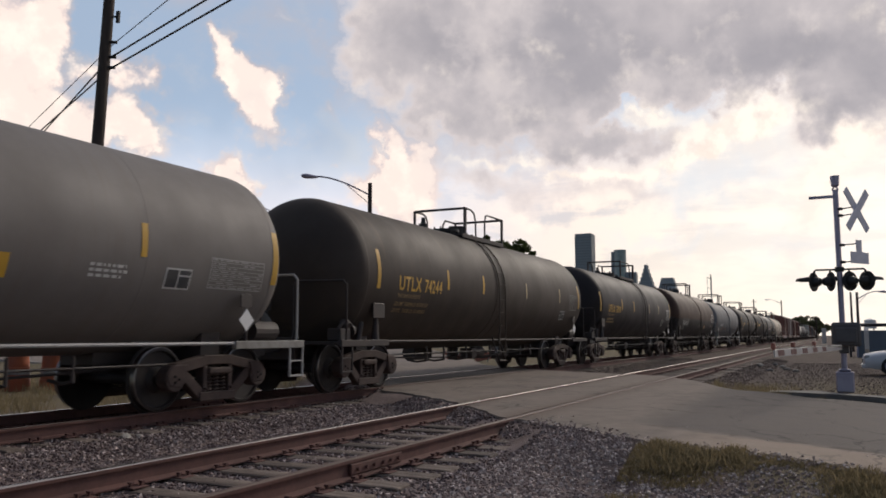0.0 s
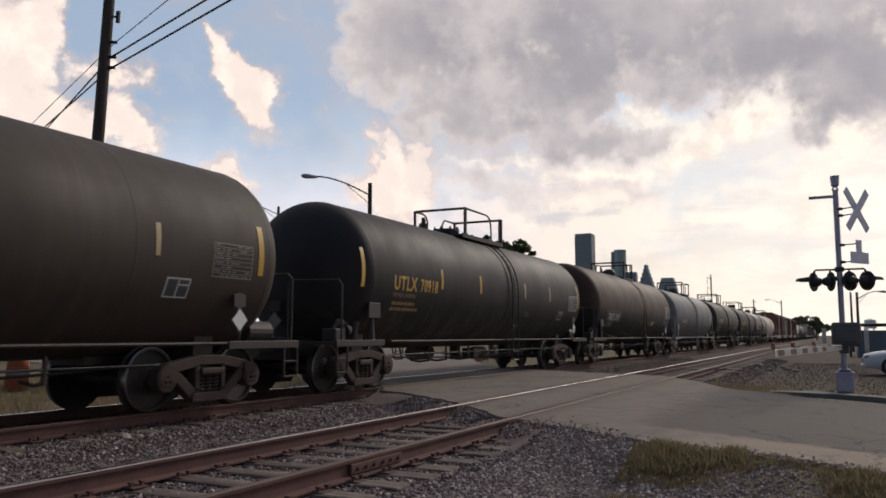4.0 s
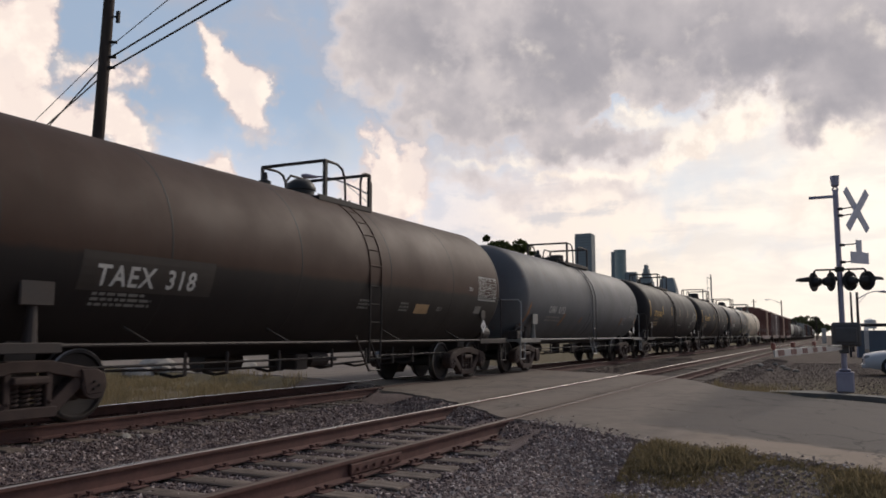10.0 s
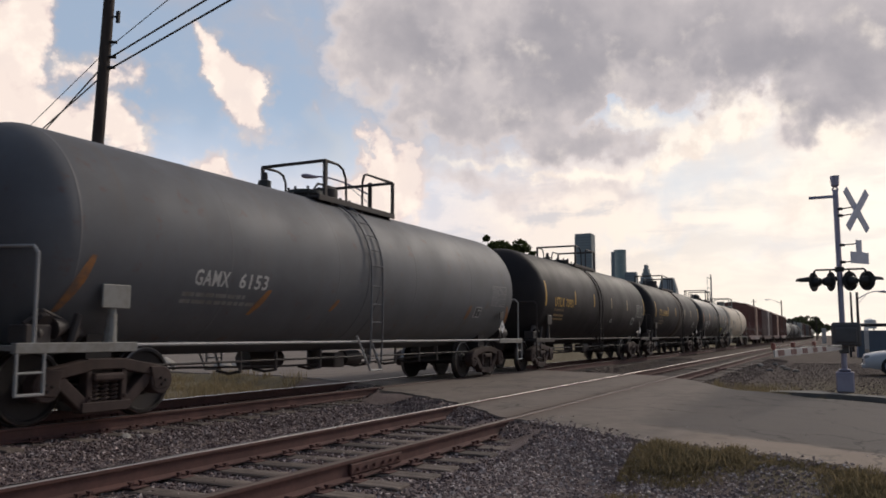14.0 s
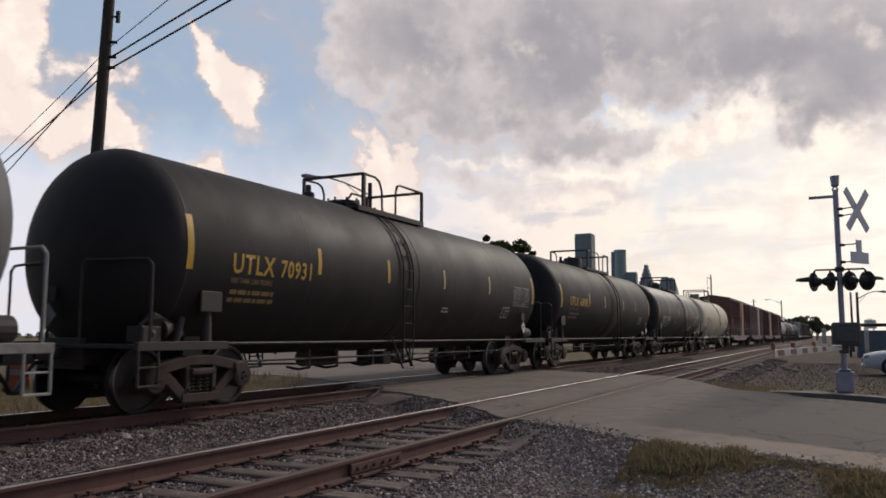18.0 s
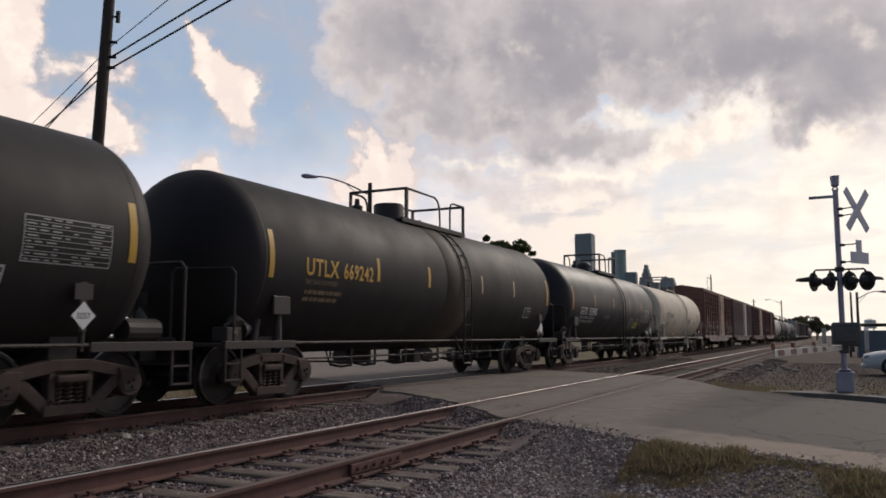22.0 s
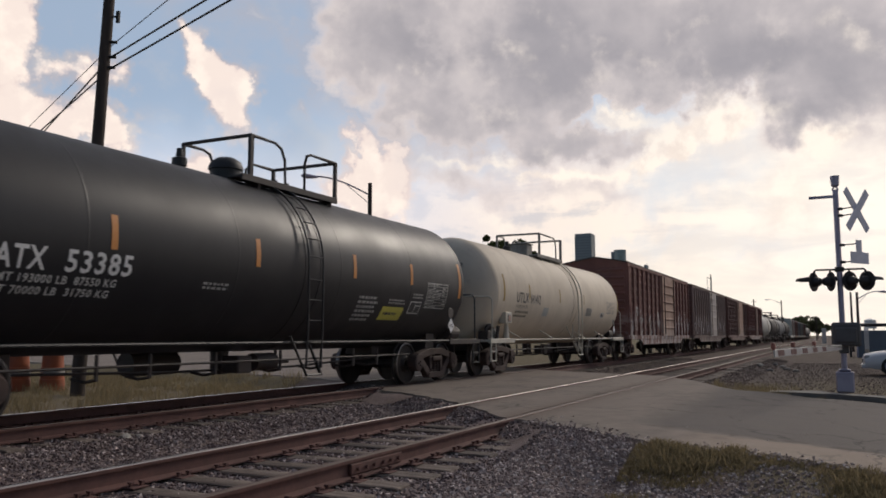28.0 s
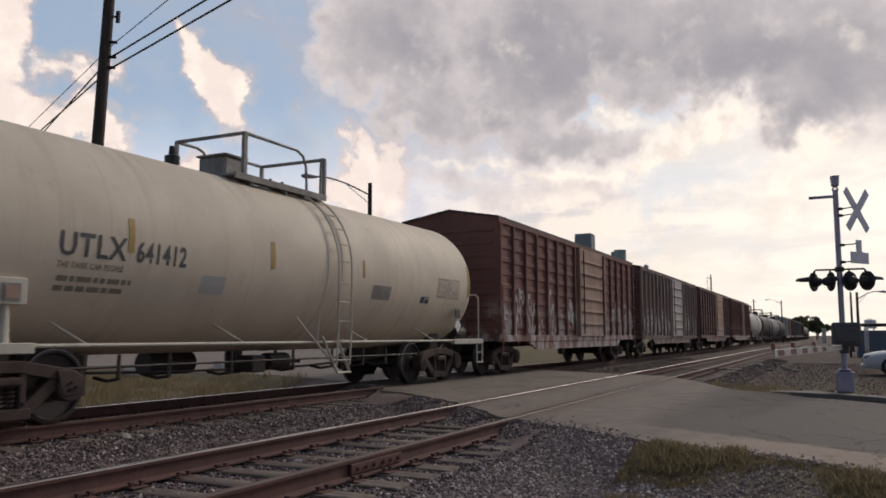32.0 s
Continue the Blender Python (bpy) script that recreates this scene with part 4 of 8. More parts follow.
    lettering("reporting_mark", "GAMX", -4.89, -4.18, -19.5, -10.5, M["white"], c, "white painted reporting mark")
    lettering("car_number", "6153", -3.96, -3.29, -19.5, -10.5, M["white"], c)
    on_tank("orange_patch", [(2.65, 3.35, arc(-29), arc(-25))], M["old_yellow"], c)
    streak(c, -3.5, -36, -3.2, -19, 0.12, M["rust_mark"], "sprayed_streak", "faded orange streak")
    streak(c, -1.35, -31, -1.2, -22, 0.09, M["rust_mark"])
    text_bars(c, -5.05, -3.3, -31, -22.5, M["bonnet_grey"], 2, 44)
    streak(c, -6.92, -38, -6.62, -9, 0.11, M["rust_mark"], "sprayed_streak", "orange streak")
    streak(c, 4.54, -32.7, 4.60, -18.5, 0.12, M["rust_mark"], "sprayed_streak", "orange streak")
    streak(c, 7.28, -37.7, 6.95, -16.4, 0.12, M["rust_mark"], "sprayed_streak", "orange streak")
    data_panel(c, 5.8, 6.75, -17, 3, 11, M["pale_bright"])
    frame_mark(c, 4.9, 5.3, -30, -19)
    swell(c, 1.018)
    slide(c, -0.15)
    CARS.append(c)
    # greenish black car
    L, R = 79.2, 94.96
    c = tank_car(dict(x=(L + R) / 2, half=(R - L) / 2, mid=-0.5, rail=(-1.37, -0.63, 1.23, -0.02), paint=P["black5"], style="low", inset=0.3, placard=1.75, label="greenish-black tank car with yellow lettering", number="3257", band=True, ladder=-0.87))
    utlx_marks(c, "70931", M["yellow"], M["tan_mark_bright"], cx=-0.42, left=(-4.0, -1.62), right=(0.90, 3.53), seam=6.78, seam_left=7.08)
    move_head(c, -0.24)
    data_panel(c, 5.25, 6.45, -15, 5, 31, M["pale_bright"])
    frame_mark(c, 4.6, 5.1, -28.5, -17)
    text_bars(c, 1.0, 1.4, -27, -21, M["white"], 2, 8)
    swell(c, 1.035)
    CARS.append(c)
    # charcoal car
    L, R = 95.69, 110.99
    c = tank_car(dict(x=(L + R) / 2, half=(R - L) / 2, mid=0.6, rail=(-0.91, 0.79, 2.19, 1.39), paint=P["black6"], style="tall", label="charcoal black tank car with a wide dirt-stained band", number="", band=True, ladder=0.70, band_paint=P["brown1"]))
    utlx_marks(c, "669242", M["yellow"], M["tan_mark"], a_shift=3.5, wide=0.2, left=(-3.42, -1.25), right=(1.67, 3.87), seam=6.7)
    frame_mark(c, 4.87, 5.4, -27, -15.5)
    on_tank("white_patch", [(-5.82, -5.69, arc(-37), arc(-33))], M["white"], c)
    bmx = bmesh.new()
    turned(bmx, [(-0.33, TANK_R + 0.002), (-0.32, TANK_R + 0.009), (1.05, TANK_R + 0.009), (1.06, TANK_R + 0.002)], "x", 72)
    bmesh.ops.translate(bmx, vec=(0, 0, TANK_Z), verts=bmx.verts[:])
    part("stained_course", bmx, P["brown1"], c, "brown dirt-stained middle course", None, True)
    swell(c, 1.035)
    CARS.append(c)
    # glossy black car with white lettering
    L, R = 112.02, 126.80
    c = tank_car(dict(x=(L + R) / 2, half=(R - L) / 2, mid=0.9, rail=(0.02, 0.94, 2.54, 1.54), paint=P["black7"], style="dome", trail=-0.15, label="glossy black tank car with white lettering and orange strips", number="1760", band=True, ladder=0.81, rods=M["black"]))
    lettering("reporting_mark", "GATX", -5.13, -4.27, -18.4, -7.6, M["sign_bright"], c, "white painted reporting mark")
    lettering("car_number", "53385", -4.01, -3.03, -18.4, -7.6, M["sign_bright"], c)
    lettering("load_limit", "LD LMT 193000 LB  87550 KG", -5.13, -3.22, -24.4, -20.2, M["white"], c)
    lettering("light_weight", "LT WT 70000 LB  31750 KG", -5.13, -3.28, -30.2, -26.0, M["white"], c)
    for q in (-3.36, -0.6, 2.18, 4.4):
        strip(c, q, -5.7, 11.3, M["orange"], 0.1)
    for q in (-6.1, 6.8):
        strip(c, q, -13, 19, M["orange"], 0.12)
    text_bars(c, 2.46, 3.2, -39, -17, M["pale_bright"], 6, 77)
    on_tank("yellow_notice", [(3.43, 4.3, arc(-37), arc(-25))], M["lemon"], c, "yellow notice panel")
    text_bars(c, 3.55, 4.2, -33, -29, M["ink"], 1, 78, "notice_bars").location.y = -0.006
    text_bars(c, 3.6, 4.3, -23, -18, M["pale_bright"], 2, 79)
    frame_mark(c, 4.5, 5.0, -30, -19)
    text_bars(c, 4.55, 5.05, -17, -12, M["pale_bright"], 2, 80)
    data_panel(c, 5.16, 6.15, -24, -2, 81, M["white"])
    text_bars(c, -1.71, -1.17, -22, -17, M["pale_bright"], 2, 82)
    slide(c, -0.34)
    CARS.append(c)
    bm = bmesh.new()
    tube(bm, [(0.0, 0.27 * math.cos(j * math.pi / 12), 0.27 * math.sin(j * math.pi / 12)) for j in range(25)], 0.016, 6)
    for j in range(4):
        rod(bm, (0, 0, 0), (0.0, 0.27 * math.cos(j * 1.571), 0.27 * math.sin(j * 1.571)), 0.012, 6)
    rod(bm, (-0.3, 0, 0), (0.03, 0, 0), 0.03, 8)
    part("brake_wheel", bm, M["black"], c, "spoked hand-brake wheel", pose((R - L) / 2 - 0.02, -0.55, 1.85))
    bm = bmesh.new()
    rod(bm, ((R - L) / 2 - 0.25, -0.62, 0.96), ((R - L) / 2 - 0.25, -0.62, 1.9), 0.04, 8)
    part("brake_stand", bm, M["black"], c)
    # cream car
    L, R = 127.11, 141.92
    c = tank_car(dict(x=(L + R) / 2, half=(R - L) / 2, mid=0.6, rail=(-1.11, 0.61, 1.20, 1.08), paint=P["cream8"], style="box", lead=0.66, box_board=True, valves=M["bonnet_grey"], bracket=-45, label="cream-white weathered tank car with black lettering", number="", ladder_mat=M["cream_rod"], rods=M["cream_rod"], platform=M["cream_rod"], trim=M["bonnet_grey"], board=M["cream_rod"], band=True, ladder=0.75))
    for a_, b_ in (((-0.30, 1.37), (0.80, 0.54)), ((0.30, 0.96), (0.30, 1.44))):
        part("ladder_stay", rod(bmesh.new(), (a_[0], -1.46, a_[1]), (b_[0], -1.5, b_[1]), 0.02, 6), M["cream_rod"], c)
    utlx_marks(c, "641412", M["ink"], M["grey_ink"], cx=0.68, wide=0.05, left=(-4.06, -1.2), right=(), seam=6.35, seam_left=6.05, strip_mat=M["old_yellow"])
    move_head(c, 0.46)
    strip(c, 1.53, -4.6, 8.1, M["old_yellow"], 0.07)
    on_tank("grey_patch", [(-2.73, -2.24, arc(-24.5), arc(-14))], M["cool_patch"], c)
    on_tank("grey_patch", [(1.9, 2.6, arc(-20), arc(-9))], M["bonnet_grey"], c)
    frame_mark(c, 3.9, 4.33, -21, -13.5)
    head_lettering(c, "UTLX 641412", (R - L) / 2 - 0.46, 1.35, TANK_Z + 0.66, 0.1, M["ink"])
    data_panel(c, 4.67, 5.8, -14, 3, 12, M["pale"])
    slide(c, 0.27)
    CARS.append(c)


M["tan_mark_bright"] = surface("tan_marking", (0.34, 0.21, 0.08), (0.22, 0.15, 0.07), 0.55, 0.0, 30, 3.0, 0.6, 0.0)
M["pale_orange"] = surface("pale_orange_marking", (0.48, 0.31, 0.16), (0.36, 0.24, 0.13), 0.6, 0.0, 30, 3.0, 0.5, 0.0)
# paler copy of the yellow strip, with sky light put into its colour
M["strip_skylit"] = surface("skylit_strip", (0.50, 0.38, 0.20), (0.42, 0.33, 0.2), 0.5, 0.0, 30, 3.0, 0.5, 0.0)
M["dull_panel"] = surface("dull_repaint", (0.044, 0.034, 0.029), (0.034, 0.027, 0.024), 0.6, 0.0, 10, 2.0, 0.6, 0.0)
M["rust_mark"] = surface("rust_mark", (0.38, 0.16, 0.05), (0.18, 0.11, 0.075), 0.8, 0.0, 12, 3.0, 0.9, 0.0)
M["pale_bright"] = surface("grey_marking", (0.42, 0.41, 0.39), (0.3, 0.29, 0.28), 0.6, 0.0, 30, 3.0, 0.5, 0.0)
M["cream_rod"] = surface("cream_steel", (0.56, 0.52, 0.44), (0.38, 0.33, 0.27), 0.6, 0.0, 14, 2.0, 0.5, 0.15, 0.003)
M["grey_ink"] = surface("faded_ink", (0.20, 0.17, 0.13), (0.3, 0.26, 0.2), 0.6, 0.0, 20, 3.0, 0.5, 0.0)
M["old_yellow"] = surface("aged_yellow", (0.38, 0.24, 0.05), (0.26, 0.17, 0.05), 0.6, 0.0, 20, 3.0, 0.6, 0.0)
M["cool_patch"] = surface("pale_blue_patch", (0.42, 0.42, 0.40), (0.36, 0.36, 0.34), 0.6, 0.0, 20, 3.0, 0.5, 0.0)


def box_car(L, R, paint, door, label, ribs, seed, wide_door=0.18, graffiti=True, rib_paint=None, lap=True):
    """A ribbed steel boxcar with sliding doors."""
    rng = random.Random(seed)
    half = (R - L) / 2
    car = thing("boxcar", label, "boxcar", "freight train cars", pose((L + R) / 2, TRACK_Y, 0))
    w, z0, z1, zr = 1.42, 0.92, 4.24, 4.52
    bm = bmesh.new()
    out = [(-w, z0), (w, z0), (w, z1), (0, zr - 0.06), (-w, z1)]
    a = [bm.verts.new((-half, y, z)) for y, z in out]
    b = [bm.verts.new((half, y, z)) for y, z in out]
    bm.faces.new(a)
    bm.faces.new(b[::-1])
    for i in range(5):
        bm.faces.new((a[i], b[i], b[(i + 1) % 5], a[(i + 1) % 5]))
    bmesh.ops.recalc_face_normals(bm, faces=bm.faces[:])
    part("body", bm, paint, car, "ribbed steel body")
    bm = bmesh.new()
    outr = [(-w - 0.05, z1 - 0.04), (-w - 0.05, z1 + 0.02), (0, zr), (w + 0.05, z1 + 0.02), (w + 0.05, z1 - 0.04), (0, zr - 0.05)]
    a = [bm.verts.new((-half - 0.05, y, z)) for y, z in outr]
    b = [bm.verts.new((half + 0.05, y, z)) for y, z in outr]
    bm.faces.new(a)
    bm.faces.new(b[::-1])
    for i in range(6):
        bm.faces.new((a[i], b[i], b[(i + 1) % 6], a[(i + 1) % 6]))
    bmesh.ops.recalc_face_normals(bm, faces=bm.faces[:])
    for i in range(14):
        xx = -half + (i + 0.5) * 2 * half / 14
        for s in (-1, 1):
            box(bm, xx - 0.03, xx + 0.03, min(s * 0.05, s * w), max(s * 0.05, s * w), z1, z1 + 0.05)
    part("roof", bm, M["roof_steel"], car, "dark sheet-steel roof")
    d0, d1 = -half * wide_door * 0.35, half * wide_door * 1.6
    for s in (-1, 1):
        bm = bmesh.new()
        box(bm, -half, half, s * w - 0.05, s * w + 0.05, z1 - 0.16, z1 - 0.02, 0.01)
        box(bm, -half, half, s * w - 0.05, s * w + 0.05, z0 - 0.02, z0 + 0.16, 0.01)
        part("side_rail", bm, paint, car)
        n = ribs
        for i in range(n + 1):
            xx = -half + 0.06 + i * (2 * half - 0.12) / n
            if d0 - 0.1 < xx < d1 + 0.1:
                continue
            me = shared("rib" + (rib_paint or paint).name, lambda: mesh_of(box(bmesh.new(), -0.05, 0.05, -0.06, 0.06, z0 + 0.165, z1 - 0.165, 0.015), "rib", rib_paint or paint))
            put("rib", me, car, pose(xx, s * (w + 0.03), 0))
        bm = bmesh.new()
        y = s * (w + 0.05)
        box(bm, d0, d1, y - 0.035, y + 0.035, z0 + 0.12, z1 - 0.12, 0.01)
        door_bits = []
        for k in range(1, 7):
            zz = z0 + 0.12 + k * (z1 - z0 - 0.24) / 7
            door_bits.append(("door_rib", (d0 + 0.11, d1 - 0.11, y + s * 0.05 - 0.03, y + s * 0.05 + 0.03, zz - 0.05, zz + 0.05, 0.02)))
        for xx in (d0 + 0.05, d1 - 0.05):
            door_bits.append(("door_stile", (xx - 0.05, xx + 0.05, y + s * 0.06 - 0.03, y + s * 0.06 + 0.03, z0 + 0.12, z1 - 0.12, 0.01)))
        if lap and s < 0:
            for i in range(8):
                zz = z0 + 0.32 + i * 0.36
                for xa, xb in ((-half + 0.1, d0 - 0.08), (d1 + 0.08, half - 0.1)):
                    part("side_corrugation", box(bmesh.new(), xa, xb, -w - 0.022, -w + 0.01, zz, zz + 0.16, 0.02), paint, car)
        dr = part("sliding_door", bm, door, car, "faded sliding door with pressed ribs")
        for word, dims in door_bits:
            part(word, box(bmesh.new(), *dims), door, dr)
        for xx in (d0 + 0.4, d1 - 0.4):
            part("lock_rod", rod(bmesh.new(), (xx, y + s * 0.11, z0 + 0.2), (xx, y + s * 0.11, z1 - 0.2), 0.022, 6), M["frame_rust"], dr)
        # side sill hanging lower in the middle
        bm = bmesh.new()
        prism(bm, [(-half * 0.72, z0 + 0.02), (-half * 0.62, z0 - 0.26), (half * 0.62, z0 - 0.26), (half * 0.72, z0 + 0.02)], s * w - 0.03, s * w + 0.03)
        part("side_sill", bm, paint, car)
        for xx in (-half + 0.12, half - 0.12):
            bm = bmesh.new()
            for i in range(5):
                zz = 0.6 + i * 0.42
                box(bm, xx - 0.22 if xx > 0 else xx - 0.1, xx + 0.1 if xx > 0 else xx + 0.22, y + s * 0.04, y + s * 0.06, zz, zz + 0.03)
            box(bm, xx - 0.02, xx + 0.02, y + s * 0.03, y + s * 0.06, 0.55, 2.4)
            part("side_ladder", bm, paint, car)
    for q in (-1, 1):
        bm = bmesh.new()
        for i in range(9):
            zz = z0 + 0.2 + i * 0.34
            box(bm, q * half - 0.04, q * half + 0.04, -w + 0.1, w - 0.1, zz, zz + 0.13, 0.03)
        part("end_corrugation", bm, paint, car)
        bm = bmesh.new()
        x0, x1 = sorted((q * half, q * (half - 4.0)))
        box(bm, x0, x1, -0.3, 0.3, 0.62, z0 - 0.005)
        part("draft_sill", bm, M["steel_dark"], car)
        turn = pose(q * half, 0, 0, 0, 0, 0 if q > 0 else 180)
        put("coupler", shared("coupler", coupler_mesh), car, turn)
        put("air_hose", shared("hose", hose_mesh), car, turn)
        truck(car, q * (half - (1.75 if q > 0 else 1.35)))
    if graffiti:
        # faded sprayed shapes between the ribs on the lower side
        for i in range(ribs):
            xx = -half + 0.06 + i * (2 * half - 0.12) / ribs
            x2 = xx + (2 * half - 0.12) / ribs
            if d0 - 0.2 < xx < d1 + 0.1 or d0 - 0.2 < x2 < d1 + 0.1 or rng.random() < 0.08:
                continue
            bm = bmesh.new()
            yb = -w - 0.004
            for j in range(5):
                cx_ = (xx + x2) / 2 + (x2 - xx) * 0.12 * (j - 2)
                cz = 1.2 + 0.95 * rng.random()
                ra, rb, tl = 0.10 + 0.09 * rng.random(), 0.20 + 0.22 * rng.random(), rng.uniform(-0.3, 0.3)
                n, gap = 16, rng.randint(0, 15)
                inner, outer = [], []
                for t in range(n):
                    c_, s_ = math.cos(6.283 * t / n), math.sin(6.283 * t / n)
                    for k_, row in ((1.0, outer), (0.55 + 0.1 * rng.random(), inner)):
                        px = min(max(cx_ + c_ * ra * k_ + s_ * rb * k_ * tl, xx + 0.08), x2 - 0.08)
                        row.append(bm.verts.new((px, yb - 0.022 - 0.003 * j, cz + s_ * rb * k_)))
                for t in range(n):
                    if (t - gap) % n > 3:
                        bm.faces.new((outer[t], outer[(t + 1) % n], inner[(t + 1) % n], inner[t]))
            part("sprayed_paint", bm, P["graffiti"], car, "faded sprayed paint")
    return car


M["roof_steel"] = surface("roof_steel", (0.06, 0.05, 0.046), (0.085, 0.06, 0.05), 0.7, 0.0, 8, 0.8, 0.7, 0.2, 0.006)


def build_rest():
    CARS.append(box_car(143.12, 158.77, P["box1"], P["door1"], "rusty red ribbed boxcar with faded sprayed paint", 16, 3, 0.22))
    CARS.append(box_car(160.42, 176.57, P["box2"], P["door2"], "brown ribbed boxcar with dusty ribs paled by painted edge light, and a pale door", 18, 4, 0.22, True, P["rib_pale"], False))
    CARS.append(box_car(178.27, 194.07, P["box3"], P["door1"], "dark brown ribbed boxcar with rusty door", 14, 5, 0.3, False))
    CARS.append(box_car(195.77, 211.47, P["box1"], P["box3"], "rusty red boxcar behind darker ones", 14, 6, 0.22, False))
    x = 212.97
    far = [("white", "off-white tank car", 14.2), ("black5", "dark tank car", 15.0), ("grey4", "grey tank car", 15.0), ("black6", "dark tank car", 14.8)]
    for key, words, n in far:
        CARS.append(tank_car(dict(x=x + n / 2, half=n / 2, mid=0.0, paint=P[key], style="tall", label=words + " far down the train", band=False)))
        x += n + 1.5
    CARS.append(box_car(x, x + 15.6, P["white"], P["box3"], "pale boxcar far down the train", 14, 8, 0.3, False))
    x += 17.2
    for key, words in (("box3", "dark boxcar"), ("grey4", "grey boxcar"), ("grey0", "dusty grey boxcar"), ("box2", "brown boxcar")):
        CARS.append(box_car(x, x + 15.6, P[key], P[key], words + " far down the train", 12, 9, 0.22, False))
        x += 17.2
    for key, words in (("black2", "black tank car"), ("grey0", "grey tank car"), ("black6", "dark tank car")):
        CARS.append(tank_car(dict(x=x + 7.5, half=7.5, mid=0.0, paint=P[key], style="tall", label=words + " at the far end of sight", band=False)))
        x += 16.5


build_tanks()
build_rest()

# ---- ground, road and tracks ----
NEAR_EDGE = ((-90, -37.0), (-6, 5.6), (-0.33, 8.05), (1.03, 8.65), (1.75, 8.55), (2.2, 8.85), (3.0, 9.5), (3.85, 10.0), (6.0, 12.4), (7.4, 13.5), (8.3, 14.2), (8.8, 15.2), (12, 17.2), (16, 19.4), (30, 24.0), (120, 60.0))
FAR_EDGE = ((-90, -20.0), (-6, 14.0), (-0.7, 16.3), (1.9, 17.6), (3.2, 20.2), (4.2, 22.2), (6.5, 23.3), (8.7, 24.6), (12, 28.0), (16, 36.0), (30, 60.0), (120, 140.0))


def edge(points, y):
    for (a, xa), (b, xb) in zip(points, points[1:]):
        if y <= b:
            return xa + (xb - xa) * (y - a) / (b - a)
    return points[-1][1]


def smooth(a, b, v):
    u = min(1.0, max(0.0, (v - a) / (b - a)))
    return u * u * (3 - 2 * u)


def road_z(x, y):
    z = -0.012 - 0.17 * smooth(3.4, -3.0, y) - 0.10 * smooth(-3.0, -12.0, y) - 0.14 * smooth(11.5, 20.0, y)
    return z


def ground_z(x, y):
    z = -0.36 + 0.03 * noise.noise((x * 0.35, y * 0.35, 0.0)) + 0.012 * noise.noise((x * 1.7, y * 1.7, 3.0))
    for c in (NEAR_Y, TRACK_Y):
        z = max(z, -0.210 - 0.14 * smooth(1.45, 2.7, abs(y - c)) + 0.012 * noise.noise((x * 2.1, y * 2.1, 7.0)))
    if 2.5 < y < 12:
        z = max(z, -0.31 + 0.02 * noise.noise((x * 0.8, y * 0.8, 1.0)))
    xn, xf = edge(NEAR_EDGE, y), edge(FAR_EDGE, y)
    inside = min(x - xn, xf - x)
    rz = road_z(x, y)
    if inside > 0.25:
        return rz - 0.2
    if inside > -1.6:
        z = z + (rz - 0.028 - z) * smooth(-1.6 if y < 3.2 else -0.9, -0.05, inside)
    return min(z, rz - 0.025)


def axis_lines(lo, fine0, fine1, hi, step):
    out = []
    v, s = fine0, step
    while v > lo:
        out.append(v)
        s *= 1.22
        v -= s
    out.append(lo)
    out = out[::-1]
    v = fine0 + step
    while v < fine1:
        out.append(v)
        v += step
    s = step
    while v < hi:
        out.append(v)
        s *= 1.22
        v += s
    out.append(hi)
    return out


def grid_mesh(name, xs, ys, height, mat):
    nx, ny = len(xs), len(ys)
    co = [(x, y, height(x, y)) for y in ys for x in xs]
    faces = [(j * nx + i, j * nx + i + 1, (j + 1) * nx + i + 1, (j + 1) * nx + i) for j in range(ny - 1) for i in range(nx - 1)]
    me = bpy.data.meshes.new(name)
    me.from_pydata(co, [], faces)
    me.materials.append(mat)
    me.shade_smooth()
    return me


